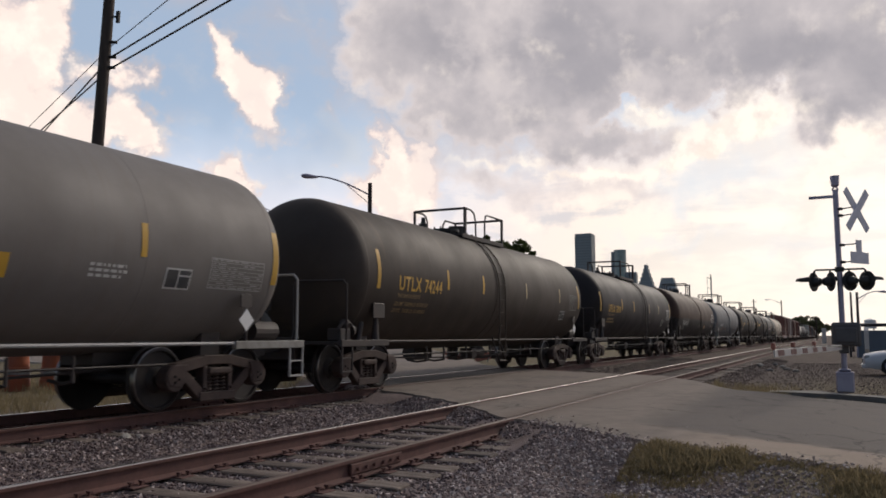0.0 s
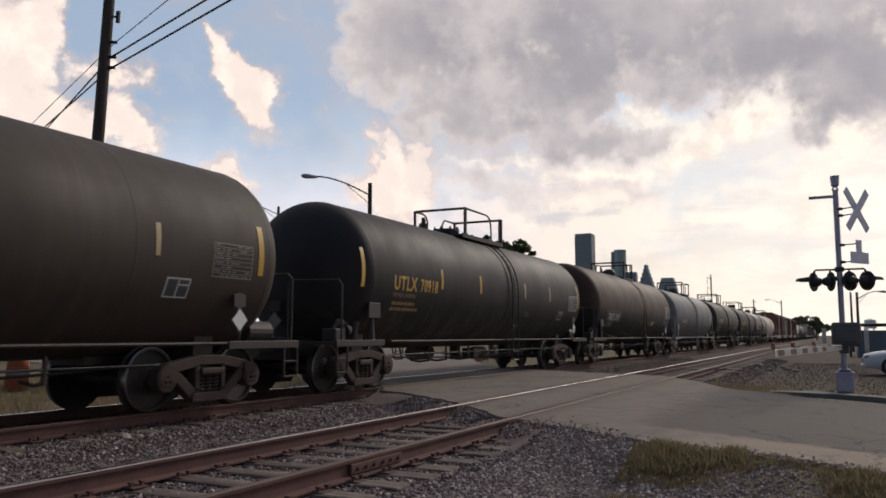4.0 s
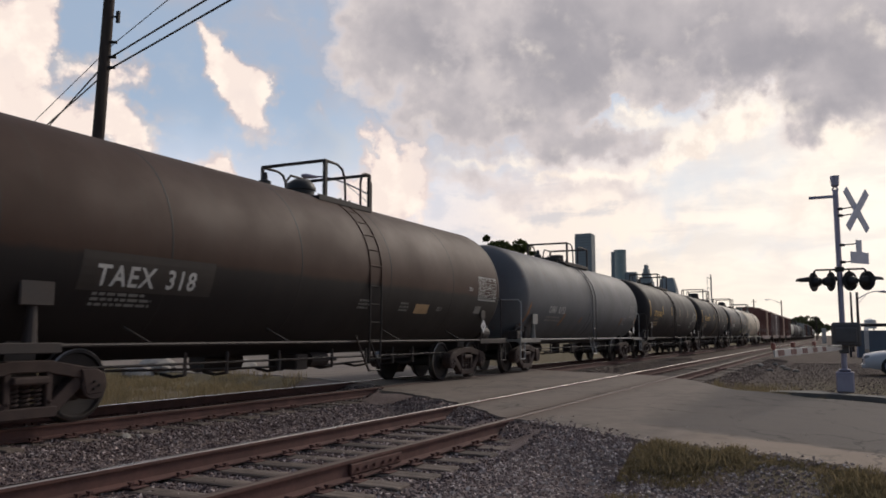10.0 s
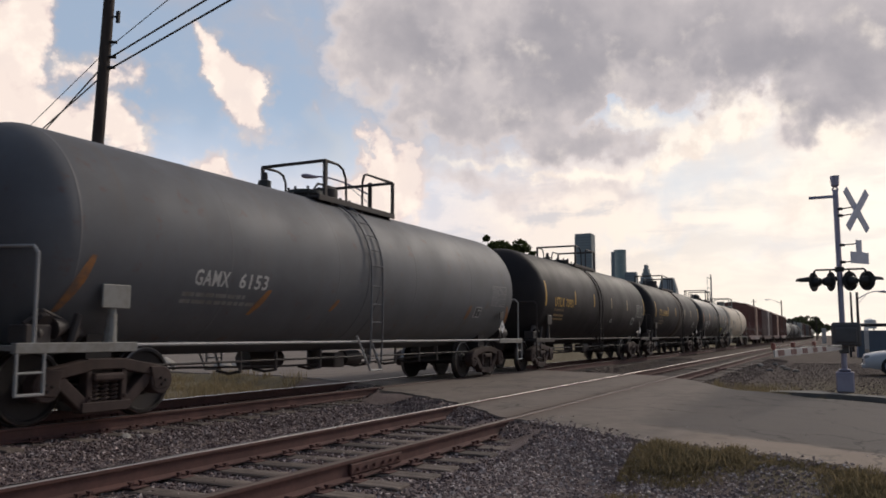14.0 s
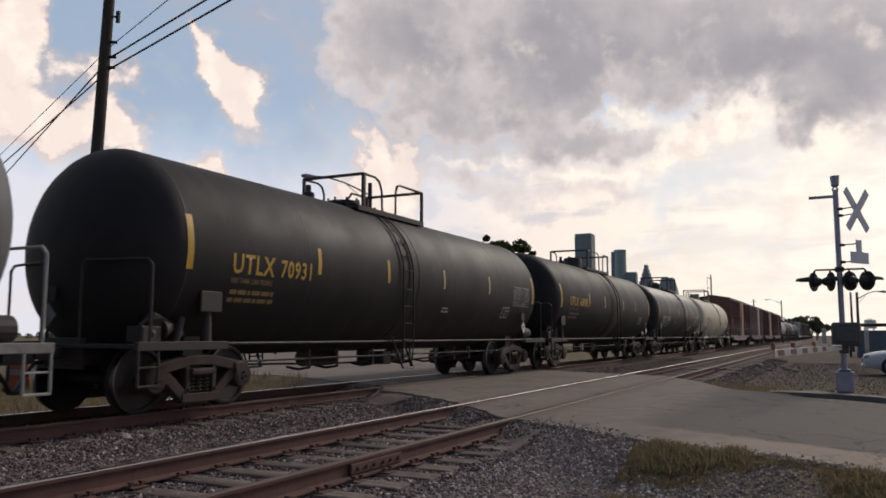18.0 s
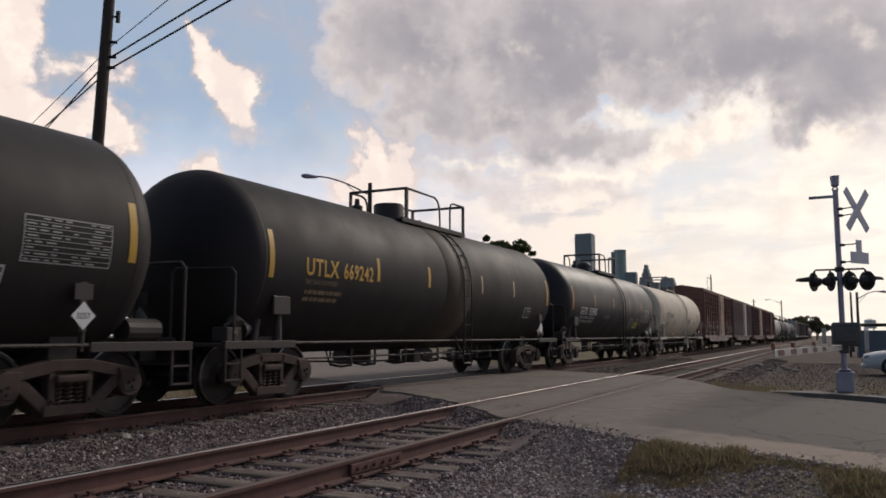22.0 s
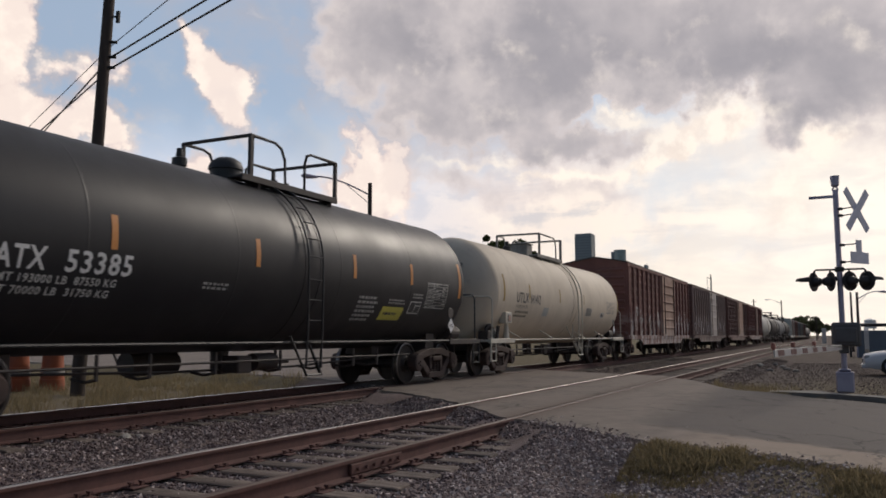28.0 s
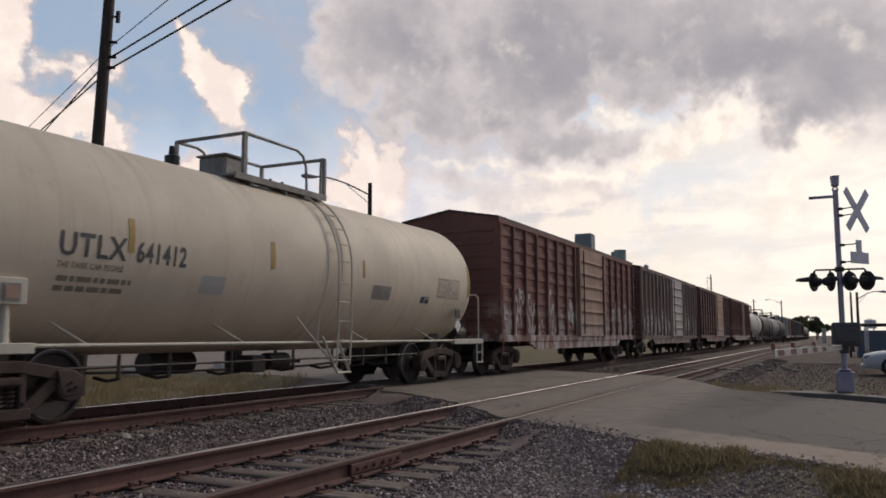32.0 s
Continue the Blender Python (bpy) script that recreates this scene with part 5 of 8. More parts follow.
def ground_material():
    m, k, b = blank("ground_soil")
    co = k.add("ShaderNodeTexCoord").outputs["Object"]
    sep = k.add("ShaderNodeSeparateXYZ")
    k.link(co, sep.inputs[0])
    x, y = sep.outputs[0], sep.outputs[1]
    n1 = k.noise(co, 0.45, 5.0, 0.6)
    n2 = k.noise(co, 6.0, 5.0, 0.65)
    n3 = k.noise(co, 45.0, 3.0, 0.6)
    gravel = k.mix(k.math("ADD", k.math("MULTIPLY", n3, 0.8), k.math("MULTIPLY", n2, 0.3), clamp=True), (0.105, 0.077, 0.074), (0.30, 0.235, 0.215))
    dirt = k.mix(n2, (0.19, 0.138, 0.115), (0.105, 0.075, 0.066))
    grass = k.mix(n2, (0.13, 0.11, 0.055), (0.20, 0.16, 0.095))
    col = k.mix(k.step(n1, 0.45, 0.62, 0.0, 0.55), gravel, dirt)
    # brown trodden earth beyond the crossing
    earth = k.mix(k.math("ADD", k.math("MULTIPLY", n2, 0.7), k.math("MULTIPLY", n3, 0.4), clamp=True), (0.055, 0.042, 0.036), (0.17, 0.132, 0.11))
    col = k.mix(k.step(k.math("ADD", x, k.math("MULTIPLY", n1, 1.5)), 16.5, 18.0), col, earth)
    # grassy verge: beyond the tracks, and the patch on this side of the road
    wob = k.math("MULTIPLY", k.math("SUBTRACT", n1, 0.5), 5.0)
    beyond = k.step(k.math("ADD", y, wob), 12.0, 13.6)
    here = k.math("MULTIPLY", k.step(k.math("ADD", y, wob), 1.8, 0.6), k.step(k.math("ADD", x, wob), 4.6, 6.4))
    far_side = k.step(k.math("ADD", x, wob), 34.0, 20.0, 0.0, 1.0)
    g = k.math("ADD", k.math("MULTIPLY", beyond, 0.85), k.math("MULTIPLY", k.math("MULTIPLY", here, far_side), 0.8), clamp=True)
    g = k.math("MULTIPLY", g, k.step(n2, 0.3, 0.5))
    col = k.mix(g, col, grass)
    k.link(col, b.inputs["Base Color"])
    b.inputs["Roughness"].default_value = 0.95
    b.inputs["Specular IOR Level"].default_value = 0.15
    bp = k.add("ShaderNodeBump", Strength=0.7, Distance=0.04)
    k.link(k.math("ADD", n3, k.math("MULTIPLY", n2, 0.8)), bp.inputs["Height"])
    k.link(bp.outputs[0], b.inputs["Normal"])
    return m


def asphalt_material():
    m, k, b = blank("worn_pavement")
    co = k.add("ShaderNodeTexCoord").outputs["Object"]
    sep = k.add("ShaderNodeSeparateXYZ")
    k.link(co, sep.inputs[0])
    x, y = sep.outputs[0], sep.outputs[1]
    n1 = k.noise(co, 0.35, 5.0, 0.6)
    n2 = k.noise(co, 2.5, 5.0, 0.65)
    n3 = k.noise(co, 60.0, 3.0, 0.6)
    pale = k.mix(n2, (0.262, 0.217, 0.182), (0.165, 0.136, 0.116))
    dark = k.mix(n2, (0.080, 0.072, 0.070), (0.105, 0.093, 0.088))
    # the lane surface this side of the crossing is newer and darker; a pale worn shoulder runs along it
    wob = k.math("MULTIPLY", k.math("SUBTRACT", n1, 0.5), 1.6)
    across = k.math("SUBTRACT", x, k.math("MULTIPLY", y, 0.35))
    lane = k.math("MULTIPLY", k.step(k.math("ADD", y, wob), 2.7, 1.9), k.step(k.math("ADD", across, k.math("MULTIPLY", wob, 0.6)), 9.25, 9.75))
    lane = k.math("MULTIPLY", lane, k.step(n2, 0.2, 0.7, 0.85, 0.6))
    col = k.mix(lane, pale, dark)
    sand = k.step(k.math("ADD", across, k.math("MULTIPLY", wob, 0.6)), 9.6, 9.2)
    col = k.mix(k.math("MULTIPLY", k.math("MULTIPLY", sand, k.step(y, 2.0, 1.0)), 0.85), col, k.mix(n2, (0.36, 0.285, 0.225), (0.27, 0.21, 0.165)))
    seam = k.step(k.math("ABSOLUTE", k.math("SUBTRACT", k.math("ADD", across, k.math("MULTIPLY", wob, 0.6)), 9.5)), 0.22, 0.02)
    seam = k.math("MULTIPLY", k.math("MULTIPLY", seam, k.step(n2, 0.42, 0.6)), k.step(y, 2.2, 1.4))
    col = k.mix(k.math("MULTIPLY", seam, 0.7), col, (0.07, 0.058, 0.05))
    # brown dirt carried along the rails
    rails = k.math("MINIMUM", k.math("ABSOLUTE", k.math("SUBTRACT", k.math("ABSOLUTE", k.math("SUBTRACT", y, NEAR_Y)), 0.75)), k.math("ABSOLUTE", k.math("SUBTRACT", k.math("ABSOLUTE", k.math("SUBTRACT", y, TRACK_Y)), 0.75)))
    col = k.mix(k.math("MULTIPLY", k.step(k.math("ADD", rails, k.math("MULTIPLY", n2, 0.5)), 0.75, 0.2), 0.6), col, (0.135, 0.092, 0.070))
    stain = k.math("MULTIPLY", k.step(k.math("ADD", n1, k.math("MULTIPLY", k.math("SUBTRACT", n2, 0.5), 0.5)), 0.5, 0.7), 0.28)
    col = k.mix(stain, col, (0.075, 0.068, 0.063))
    # cracks
    v = k.add("ShaderNodeTexVoronoi", Scale=0.55)
    v.feature = "DISTANCE_TO_EDGE"
    wn_ = k.add("ShaderNodeVectorMath")
    wn_.operation = "ADD"
    nz = k.add("ShaderNodeTexNoise", Scale=1.4, Detail=6.0)
    k.link(co, nz.inputs["Vector"])
    k.link(co, wn_.inputs[0])
    k.link(nz.outputs["Color"], wn_.inputs[1])
    k.link(wn_.outputs[0], v.inputs["Vector"])
    crack = k.step(v.outputs["Distance"], 0.004, 0.014, 1.0, 0.0)
    crack = k.math("MULTIPLY", crack, k.step(n1, 0.42, 0.55))
    col = k.mix(k.math("MULTIPLY", crack, 0.7), col, (0.05, 0.045, 0.04))
    col = k.mix(k.math("MULTIPLY", k.step(n3, 0.55, 0.75), 0.35), col, (0.12, 0.11, 0.1))
    k.link(col, b.inputs["Base Color"])
    k.link(k.math("ADD", 0.72, k.math("MULTIPLY", n2, 0.25), clamp=True), b.inputs["Roughness"])
    b.inputs["Specular IOR Level"].default_value = 0.15
    bp = k.add("ShaderNodeBump", Strength=0.5, Distance=0.008)
    k.link(k.math("SUBTRACT", k.math("ADD", n3, n2), crack), bp.inputs["Height"])
    k.link(bp.outputs[0], b.inputs["Normal"])
    return m


def stone_material(name, dark, light):
    m, k, b = blank(name)
    geo = k.add("ShaderNodeNewGeometry")
    co = k.add("ShaderNodeTexCoord").outputs["Object"]
    r = geo.outputs["Random Per Island"]
    col = k.mix(k.math("POWER", r, 3.6), dark, light)
    n = k.noise(co, 60.0, 3.0)
    col = k.mix(k.math("MULTIPLY", n, 0.5), col, (0.105, 0.078, 0.073))
    k.link(col, b.inputs["Base Color"])
    b.inputs["Roughness"].default_value = 0.9
    b.inputs["Specular IOR Level"].default_value = 0.2
    return m


M["ground"] = ground_material()
M["road"] = asphalt_material()
M["stone"] = stone_material("ballast_stone", (0.265, 0.20, 0.182), (0.95, 0.83, 0.76))
M["ballast_stone"] = stone_material("dirty_ballast", (0.14, 0.098, 0.092), (0.80, 0.67, 0.61))
M["dirt_stone"] = stone_material("dirty_stone", (0.095, 0.07, 0.062), (0.40, 0.32, 0.28))

ground = tagged(new("ground", grid_mesh("ground", axis_lines(-4400, -4, 46, 4400, 0.3), axis_lines(-4400, -4, 26, 4400, 0.3), ground_z, M["ground"])), "gravelly ground with dry grass and dirt", "ground", kind="structure")


def road_slab(name, y0, y1, label, seed, margin=0.0):
    """A stretch of paving between the road's two edges, with broken edges and a real thickness."""
    rows = max(2, int((y1 - y0) / 0.12)) if y1 - y0 < 40 else 220
    cols = 40
    bm = bmesh.new()
    top, low = [], []
    for j in range(rows + 1):
        u = j / rows
        y = y0 + (y1 - y0) * (u if y1 - y0 < 40 else (u ** 2.5 if y0 > 5 else 1 - (1 - u) ** 3.0))
        xn = edge(NEAR_EDGE, y) + 0.24 * noise.noise((y * 1.3, seed, 0)) + 0.12 * noise.noise((y * 4.0, seed, 4)) + 0.06 * noise.noise((y * 11.0, seed, 6))
        xf = edge(FAR_EDGE, y) + 0.25 * noise.noise((y * 1.1, seed, 9)) + 0.08 * noise.noise((y * 5.0, seed, 14))
        row, lo = [], []
        for i in range(cols + 1):
            x = xn + (xf - xn) * i / cols
            z = road_z(x, y) + 0.006 * noise.noise((x * 1.1, y * 1.1, 2))
            row.append(bm.verts.new((x, y, z)))
        for i in (0, cols):
            v = row[i].co
            lo.append(bm.verts.new((v.x + (-0.1 if i == 0 else 0.1), v.y, v.z - 0.14)))
        top.append(row)
        low.append(lo)
    for a, b, c, d in zip(top, top[1:], low, low[1:]):
        for i in range(cols):
            bm.faces.new((a[i], a[i + 1], b[i + 1], b[i]))
        bm.faces.new((c[0], a[0], b[0], d[0]))
        bm.faces.new((a[-1], c[1], d[1], b[-1]))
    for row in (top[0], top[-1]):
        under = [bm.verts.new((v.co.x, v.co.y, v.co.z - 0.14)) for v in row]
        for i in range(cols):
            bm.faces.new((row[i], under[i], under[i + 1], row[i + 1]))
    bmesh.ops.recalc_face_normals(bm, faces=bm.faces[:])
    me = mesh_of(bm, name, M["road"], True)
    return tagged(new(name, me), label, "road", kind="structure")


road_slab("road", -90, NEAR_Y - 0.81, "worn grey road leading up to the crossing", 1)
road_slab("road", NEAR_Y - 0.64, NEAR_Y + 0.64, "paving between the rails of the crossing", 2)
road_slab("road", NEAR_Y + 0.81, TRACK_Y - 0.81, "cracked paving between the two tracks", 3)
road_slab("road", TRACK_Y - 0.64, TRACK_Y + 0.64, "paving between the rails of the train's track", 4)
road_slab("road", TRACK_Y + 0.81, 120, "wide worn pavement beyond the tracks", 5)


def rail_mesh(x0, x1, head):
    prof = [(-0.075, -0.172), (0.075, -0.172), (0.075, -0.16), (0.012, -0.14), (0.010, -0.042), (0.036, -0.034), (0.037, -0.008), (0.026, 0.0), (-0.026, 0.0), (-0.037, -0.008), (-0.036, -0.034), (-0.010, -0.042), (-0.012, -0.14), (-0.075, -0.16)]
    bm = bmesh.new()
    xs = [x0 + i * 2.0 for i in range(int((x1 - x0) / 2) + 1)]
    rows = [[bm.verts.new((x, y + 0.004 * noise.noise((x * 0.2, 0, 5)), z)) for y, z in prof] for x in xs]
    n = len(prof)
    for a, b in zip(rows, rows[1:]):
        for i in range(n):
            f = bm.faces.new((a[i], a[(i + 1) % n], b[(i + 1) % n], b[i]))
            f.material_index = 1 if i in (6, 7, 8) else 0
    bm.faces.new(rows[0])
    bm.faces.new(rows[-1][::-1])
    bmesh.ops.recalc_face_normals(bm, faces=bm.faces[:])
    return mesh_of(bm, "rail", [M["rail_rust"], head])


def tie_meshes():
    out = []
    for v in range(3):
        rng = random.Random(40 + v)
        bm = bmesh.new()
        box(bm, -0.115, 0.115, -1.3, 1.3, -0.36, -0.18, 0.014)
        for w in bm.verts:
            w.co.x += rng.uniform(-0.008, 0.008)
            w.co.z += rng.uniform(-0.006, 0.004)
        out.append(mesh_of(bm, "tie", M["tie"]))
    return out


def plate_mesh():
    bm = bmesh.new()
    box(bm, -0.09, 0.09, -0.17, 0.17, -0.181, -0.171, 0.003)
    for sx, sy in ((-0.06, 0.1), (0.06, -0.1), (0.05, 0.095), (-0.05, -0.095)):
        rod(bm, (sx, sy, -0.172), (sx, sy, -0.135), 0.012, 6)
        box(bm, sx - 0.016, sx + 0.016, sy - 0.028, sy + 0.016, -0.148, -0.132)
    return mesh_of(bm, "tie_plate", M["rail_rust"])


def joint_mesh():
    bm = bmesh.new()
    for s in (-1, 1):
        prism_y = s * 0.03
        box(bm, -0.45, 0.45, prism_y - 0.018, prism_y + 0.018, -0.14, -0.045, 0.008)
        for j in (-0.36, -0.22, -0.08, 0.08, 0.22, 0.36):
            rod(bm, (j, prism_y, -0.092), (j, prism_y + s * 0.045, -0.092), 0.017, 6)
    return mesh_of(bm, "joint_bar", M["rail_rust"])


TIES = []


def railway(yc, label, seed):
    track = thing("railway_track", label, "railway track", "", pose(0, yc, 0), "structure")
    rng = random.Random(seed)
    shiny = shared("rail", lambda: rail_mesh(-60, 700, M["rail_head"]))
    dull = shared("dull_rail", lambda: rail_mesh(-60, 700, M["rail_dull"]))
    ties, plate, joint = shared("ties", tie_meshes), shared("plate", plate_mesh), shared("joint", joint_mesh)
    for s in (-1, 1):
        put("rail", shiny if s > 0 else dull, track, pose(0, s * 0.75, 0), "rusty rail with a polished head" if s > 0 else "rusty brown rail")
        for x in () if s > 0 or yc > 6 else (6.5, 30.0):
            put("joint_bar", joint, track, pose(x, s * 0.75, 0))
    x = -3.0
    while x < 48.0:
        x += 0.5 + rng.uniform(-0.035, 0.035)
        if edge(NEAR_EDGE, yc) - 0.3 < x < edge(FAR_EDGE, yc) + 0.2:
            continue
        TIES.append((x, yc))
        t = put("tie", rng.choice(ties), track, pose(x, rng.uniform(-0.06, 0.06), rng.uniform(-0.012, 0.006), 0, 0, rng.uniform(-1.6, 1.6)))
        if x < 12 or (yc < 6 and x < 32):
            for s in (-1, 1):
                put("tie_plate", plate, t, pose(0, s * 0.75 - t.location.y, -t.location.z))
    return track


railway(NEAR_Y, "empty railway track with rusty rails and weathered ties", 1)
railway(TRACK_Y, "railway track that carries the train", 2)


def scatter_stones(name, count, area, size, seed, label, keep=None, mat=None, height=None):
    """Loose angular stones as one object."""
    rng = np.random.default_rng(seed)
    base = np.array([(-1, -1, -1), (1, -1, -1), (1, 1, -1), (-1, 1, -1), (-1, -1, 1), (1, -1, 1), (1, 1, 1), (-1, 1, 1)], float) * 0.62
    tris = np.array([(0, 3, 2, 1), (4, 5, 6, 7), (0, 1, 5, 4), (1, 2, 6, 5), (2, 3, 7, 6), (3, 0, 4, 7)])
    x0, x1, y0, y1 = area
    px, py = rng.uniform(x0, x1, count), rng.uniform(y0, y1, count)
    pts = [(a, b) for a, b in zip(px, py) if keep is None or keep(a, b)]
    n = len(pts)
    verts = np.empty((n, 8, 3))
    for i, (a, b) in enumerate(pts):
        s = size * (0.45 + 0.75 * rng.random() ** 1.6)
        v = base * (1 + rng.uniform(-0.42, 0.42, (8, 3))) * s * rng.uniform(0.7, 1.25, 3)
        t, p = rng.uniform(0, 6.28), rng.uniform(-0.7, 0.7)
        rz = np.array([[math.cos(t), -math.sin(t), 0], [math.sin(t), math.cos(t), 0], [0, 0, 1]])
        rx = np.array([[1, 0, 0], [0, math.cos(p), -math.sin(p)], [0, math.sin(p), math.cos(p)]])
        verts[i] = v @ (rz @ rx).T + (a, b, (height or ground_z)(a, b) + s * rng.uniform(-0.1, 0.35))
    faces = (tris[None] + np.arange(n)[:, None, None] * 8).reshape(-1, 4)
    me = bpy.data.meshes.new(name)
    me.from_pydata(verts.reshape(-1, 3).tolist(), [], faces.tolist())
    me.materials.append(mat or M["stone"])
    return tagged(new(name, me), label, "gravel", kind="stuff")


def off_tie(x, y):
    """No stone on top of a tie, but for a few."""
    for xt, yt in TIES:
        if abs(y - yt) < 1.34 and abs(x - xt) < 0.125:
            return (x * 37.7 + y * 91.3) % 1.0 < 0.3
    return True


def off_road(x, y):
    xn, xf = edge(NEAR_EDGE, y), edge(FAR_EDGE, y)
    return x < xn - 0.05 or x > xf + 0.05


scatter_stones("gravel", 20000, (2.6, 11.5, 1.5, 3.1), 0.019, 17, "grey crushed stone at the edge of the crossing", lambda x, y: off_road(x, y) and off_tie(x, y))
scatter_stones("ballast", 60000, (1.8, 13.0, 3.1, 8.6), 0.021, 11, "grey crushed-stone ballast beside the tracks", lambda x, y: off_road(x, y) and not (x > 12 and y < 6) and off_tie(x, y), M["ballast_stone"])
scatter_stones("ballast", 7000, (1.5, 15.5, 8.4, 12.0), 0.036, 12, "crushed-stone ballast under the train", off_road, M["ballast_stone"])
scatter_stones("ballast", 17000, (18.0, 48.0, 2.4, 8.0), 0.024, 13, "crushed-stone ballast beyond the crossing", off_road, M["dirt_stone"])
scatter_stones("gravel", 15000, (17.6, 46.0, -5.0, 2.7), 0.021, 15, "loose gravel and dirt beyond the crossing", off_road, M["dirt_stone"])
scatter_stones("gravel", 34000, (2.6, 8.6, -1.0, 1.75), 0.017, 14, "small loose gravel at the road's edge", lambda x, y: off_road(x, y) and (x * 13.3 + y * 71.7) % 1.0 < smooth(-0.9, 0.9, y - 0.25 * (x - 5.0) + 0.9 * noise.noise((x * 0.8, y * 0.8, 3.3))))


def on_edge(x, y):
    """Thickest along the road's near edge, thinning out over the paving."""
    d = x - edge(NEAR_EDGE, y)
    return -0.2 < d < 2.6 and (x * 53.1 + y * 17.7) % 1.0 < math.exp(-d / 0.13) + 0.004


scatter_stones("gravel", 16000, (6.5, 12.0, -1.6, 3.6), 0.016, 16, "crumbs of gravel and dirt along the broken road edge", on_edge, None, road_z)

# ---- sky ----


def sky_material():
    """Broken evening cloud over a clear sky: sunlit cumulus, a grey deck with bright thin rims, and a warm haze low down."""
    m = bpy.data.materials.new("cloud_layer")
    m.use_nodes = True
    m.node_tree.nodes.clear()
    k = Nodes(m.node_tree)
    co = k.add("ShaderNodeTexCoord").outputs["Object"]
    nrm = k.add("ShaderNodeVectorMath")
    nrm.operation = "NORMALIZE"
    k.link(co, nrm.inputs[0])
    d = nrm.outputs[0]
    sep = k.add("ShaderNodeSeparateXYZ")
    k.link(d, sep.inputs[0])
    az = k.math("MULTIPLY", k.math("ARCTAN2", sep.outputs[1], sep.outputs[0]), 57.2958)
    el = k.math("MULTIPLY", k.math("ARCSINE", sep.outputs[2]), 57.2958)

    def swirl(scale, detail, rough=0.58):
        n = k.add("ShaderNodeTexNoise", Scale=scale, Detail=detail, Roughness=rough)
        k.link(d, n.inputs["Vector"])
        q = k.add("ShaderNodeSeparateColor")
        k.link(n.outputs["Color"], q.inputs[0])
        return k.math("SUBTRACT", q.outputs[0], 0.5), k.math("SUBTRACT", q.outputs[1], 0.5)

    sa, se = swirl(11.0, 2.0)
    fa, fe = swirl(34.0, 4.0, 0.55)

    def place(big, small):
        """Azimuth, elevation and 1, pushed about by the swirls."""
        n = k.add("ShaderNodeCombineXYZ")
        k.link(k.math("ADD", az, k.math("ADD", k.math("MULTIPLY", sa, big), k.math("MULTIPLY", fa, small))), n.inputs[0])
        k.link(k.math("ADD", el, k.math("ADD", k.math("MULTIPLY", se, big * 0.7), k.math("MULTIPLY", fe, small * 0.8))), n.inputs[1])
        n.inputs[2].default_value = 1.0
        return n.outputs[0]

    def dot(p, v):
        n = k.tree.nodes.new("ShaderNodeVectorMath")
        n.operation = "DOT_PRODUCT"
        k.link(p, n.inputs[0])
        n.inputs[1].default_value = v
        return n.outputs["Value"]

    def heap(p, blobs):
        """The sum of soft ellipses."""
        total = 0.0
        for a, e, ra, re, tilt, w in blobs:
            c, s = math.cos(radians(tilt)), math.sin(radians(tilt))
            u = dot(p, (-c / ra, s / ra, (a * c - e * s) / ra))
            v = dot(p, (s / re, c / re, -(a * s + e * c) / re))
            q = k.math("MULTIPLY_ADD", v, v, k.math("MULTIPLY", u, u))
            total = k.math("MULTIPLY_ADD", k.math("POWER", 0.4, q), w, total)
        return total

    def relief(scale, push, detail=7.0):
        """Noise minus the same noise nearer the sun: bright on the side that faces it."""
        n = k.tree.nodes.new("ShaderNodeVectorMath")
        n.operation = "ADD"
        k.link(d, n.inputs[0])
        n.inputs[1].default_value = push
        return k.math("SUBTRACT", k.noise(d, scale, detail, 0.58), k.noise(n.outputs[0], scale, detail, 0.58))

    puff = k.add("ShaderNodeTexVoronoi", Scale=34.0, Detail=3.0, Roughness=0.6)
    puff.feature = "SMOOTH_F1"
    puff.inputs["Smoothness"].default_value = 0.6
    k.link(d, puff.inputs["Vector"])
    billow = k.math("SUBTRACT", 0.42, puff.outputs["Distance"])
    n1 = k.math("SUBTRACT", k.noise(d, 9.0, 7.0, 0.6, 0.3), 0.5)
    n2 = k.math("SUBTRACT", k.noise(k.scaled(d, (1.0, 1.0, 1.7)), 17.0, 5.0, 0.52, 0.4), 0.5)
    r1 = relief(20.0, (0.010, -0.012, 0.014))
    r2 = relief(7.0, (0.03, -0.03, 0.04), 4.0)
    sharp, loose = place(4.4, 3.4), place(9.0, 4.5)

    # warm haze low down and towards the sun, clear blue higher up
    streak = k.noise(k.scaled(d, (1.0, 1.0, 3.6)), 9.0, 6.0, 0.55, 0.5)
    west = k.step(az, 36.0, 12.0)
    low = k.step(k.math("ADD", el, k.math("MULTIPLY", sa, 6.0)), k.math("ADD", 17.0, k.math("MULTIPLY", west, 6.0)), 2.0)
    low = k.math("MULTIPLY", low, k.step(k.math("ABSOLUTE", k.math("SUBTRACT", az, 10.0)), 130.0, 60.0, 0.12, 1.0))
    sun_d = k.math("SQRT", k.math("ADD", k.math("POWER", k.math("DIVIDE", k.math("SUBTRACT", az, -5.0), 1.5), 2.0), k.math("POWER", k.math("SUBTRACT", el, 8.5), 2.0)))
    haze_sun = k.step(sun_d, 17.0, 2.0)
    ahead = k.step(k.math("ABSOLUTE", k.math("SUBTRACT", az, 30.0)), 86.0, 56.0)
    haze = k.math("ADD", k.math("MULTIPLY", k.math("MAXIMUM", low, haze_sun), 0.95), k.math("MULTIPLY", ahead, 0.52), clamp=True)
    veil = k.mix(k.step(k.math("ADD", streak, k.math("MULTIPLY", r1, 0.5)), 0.40, 0.60), (0.62, 0.58, 0.575), (0.92, 0.79, 0.685))
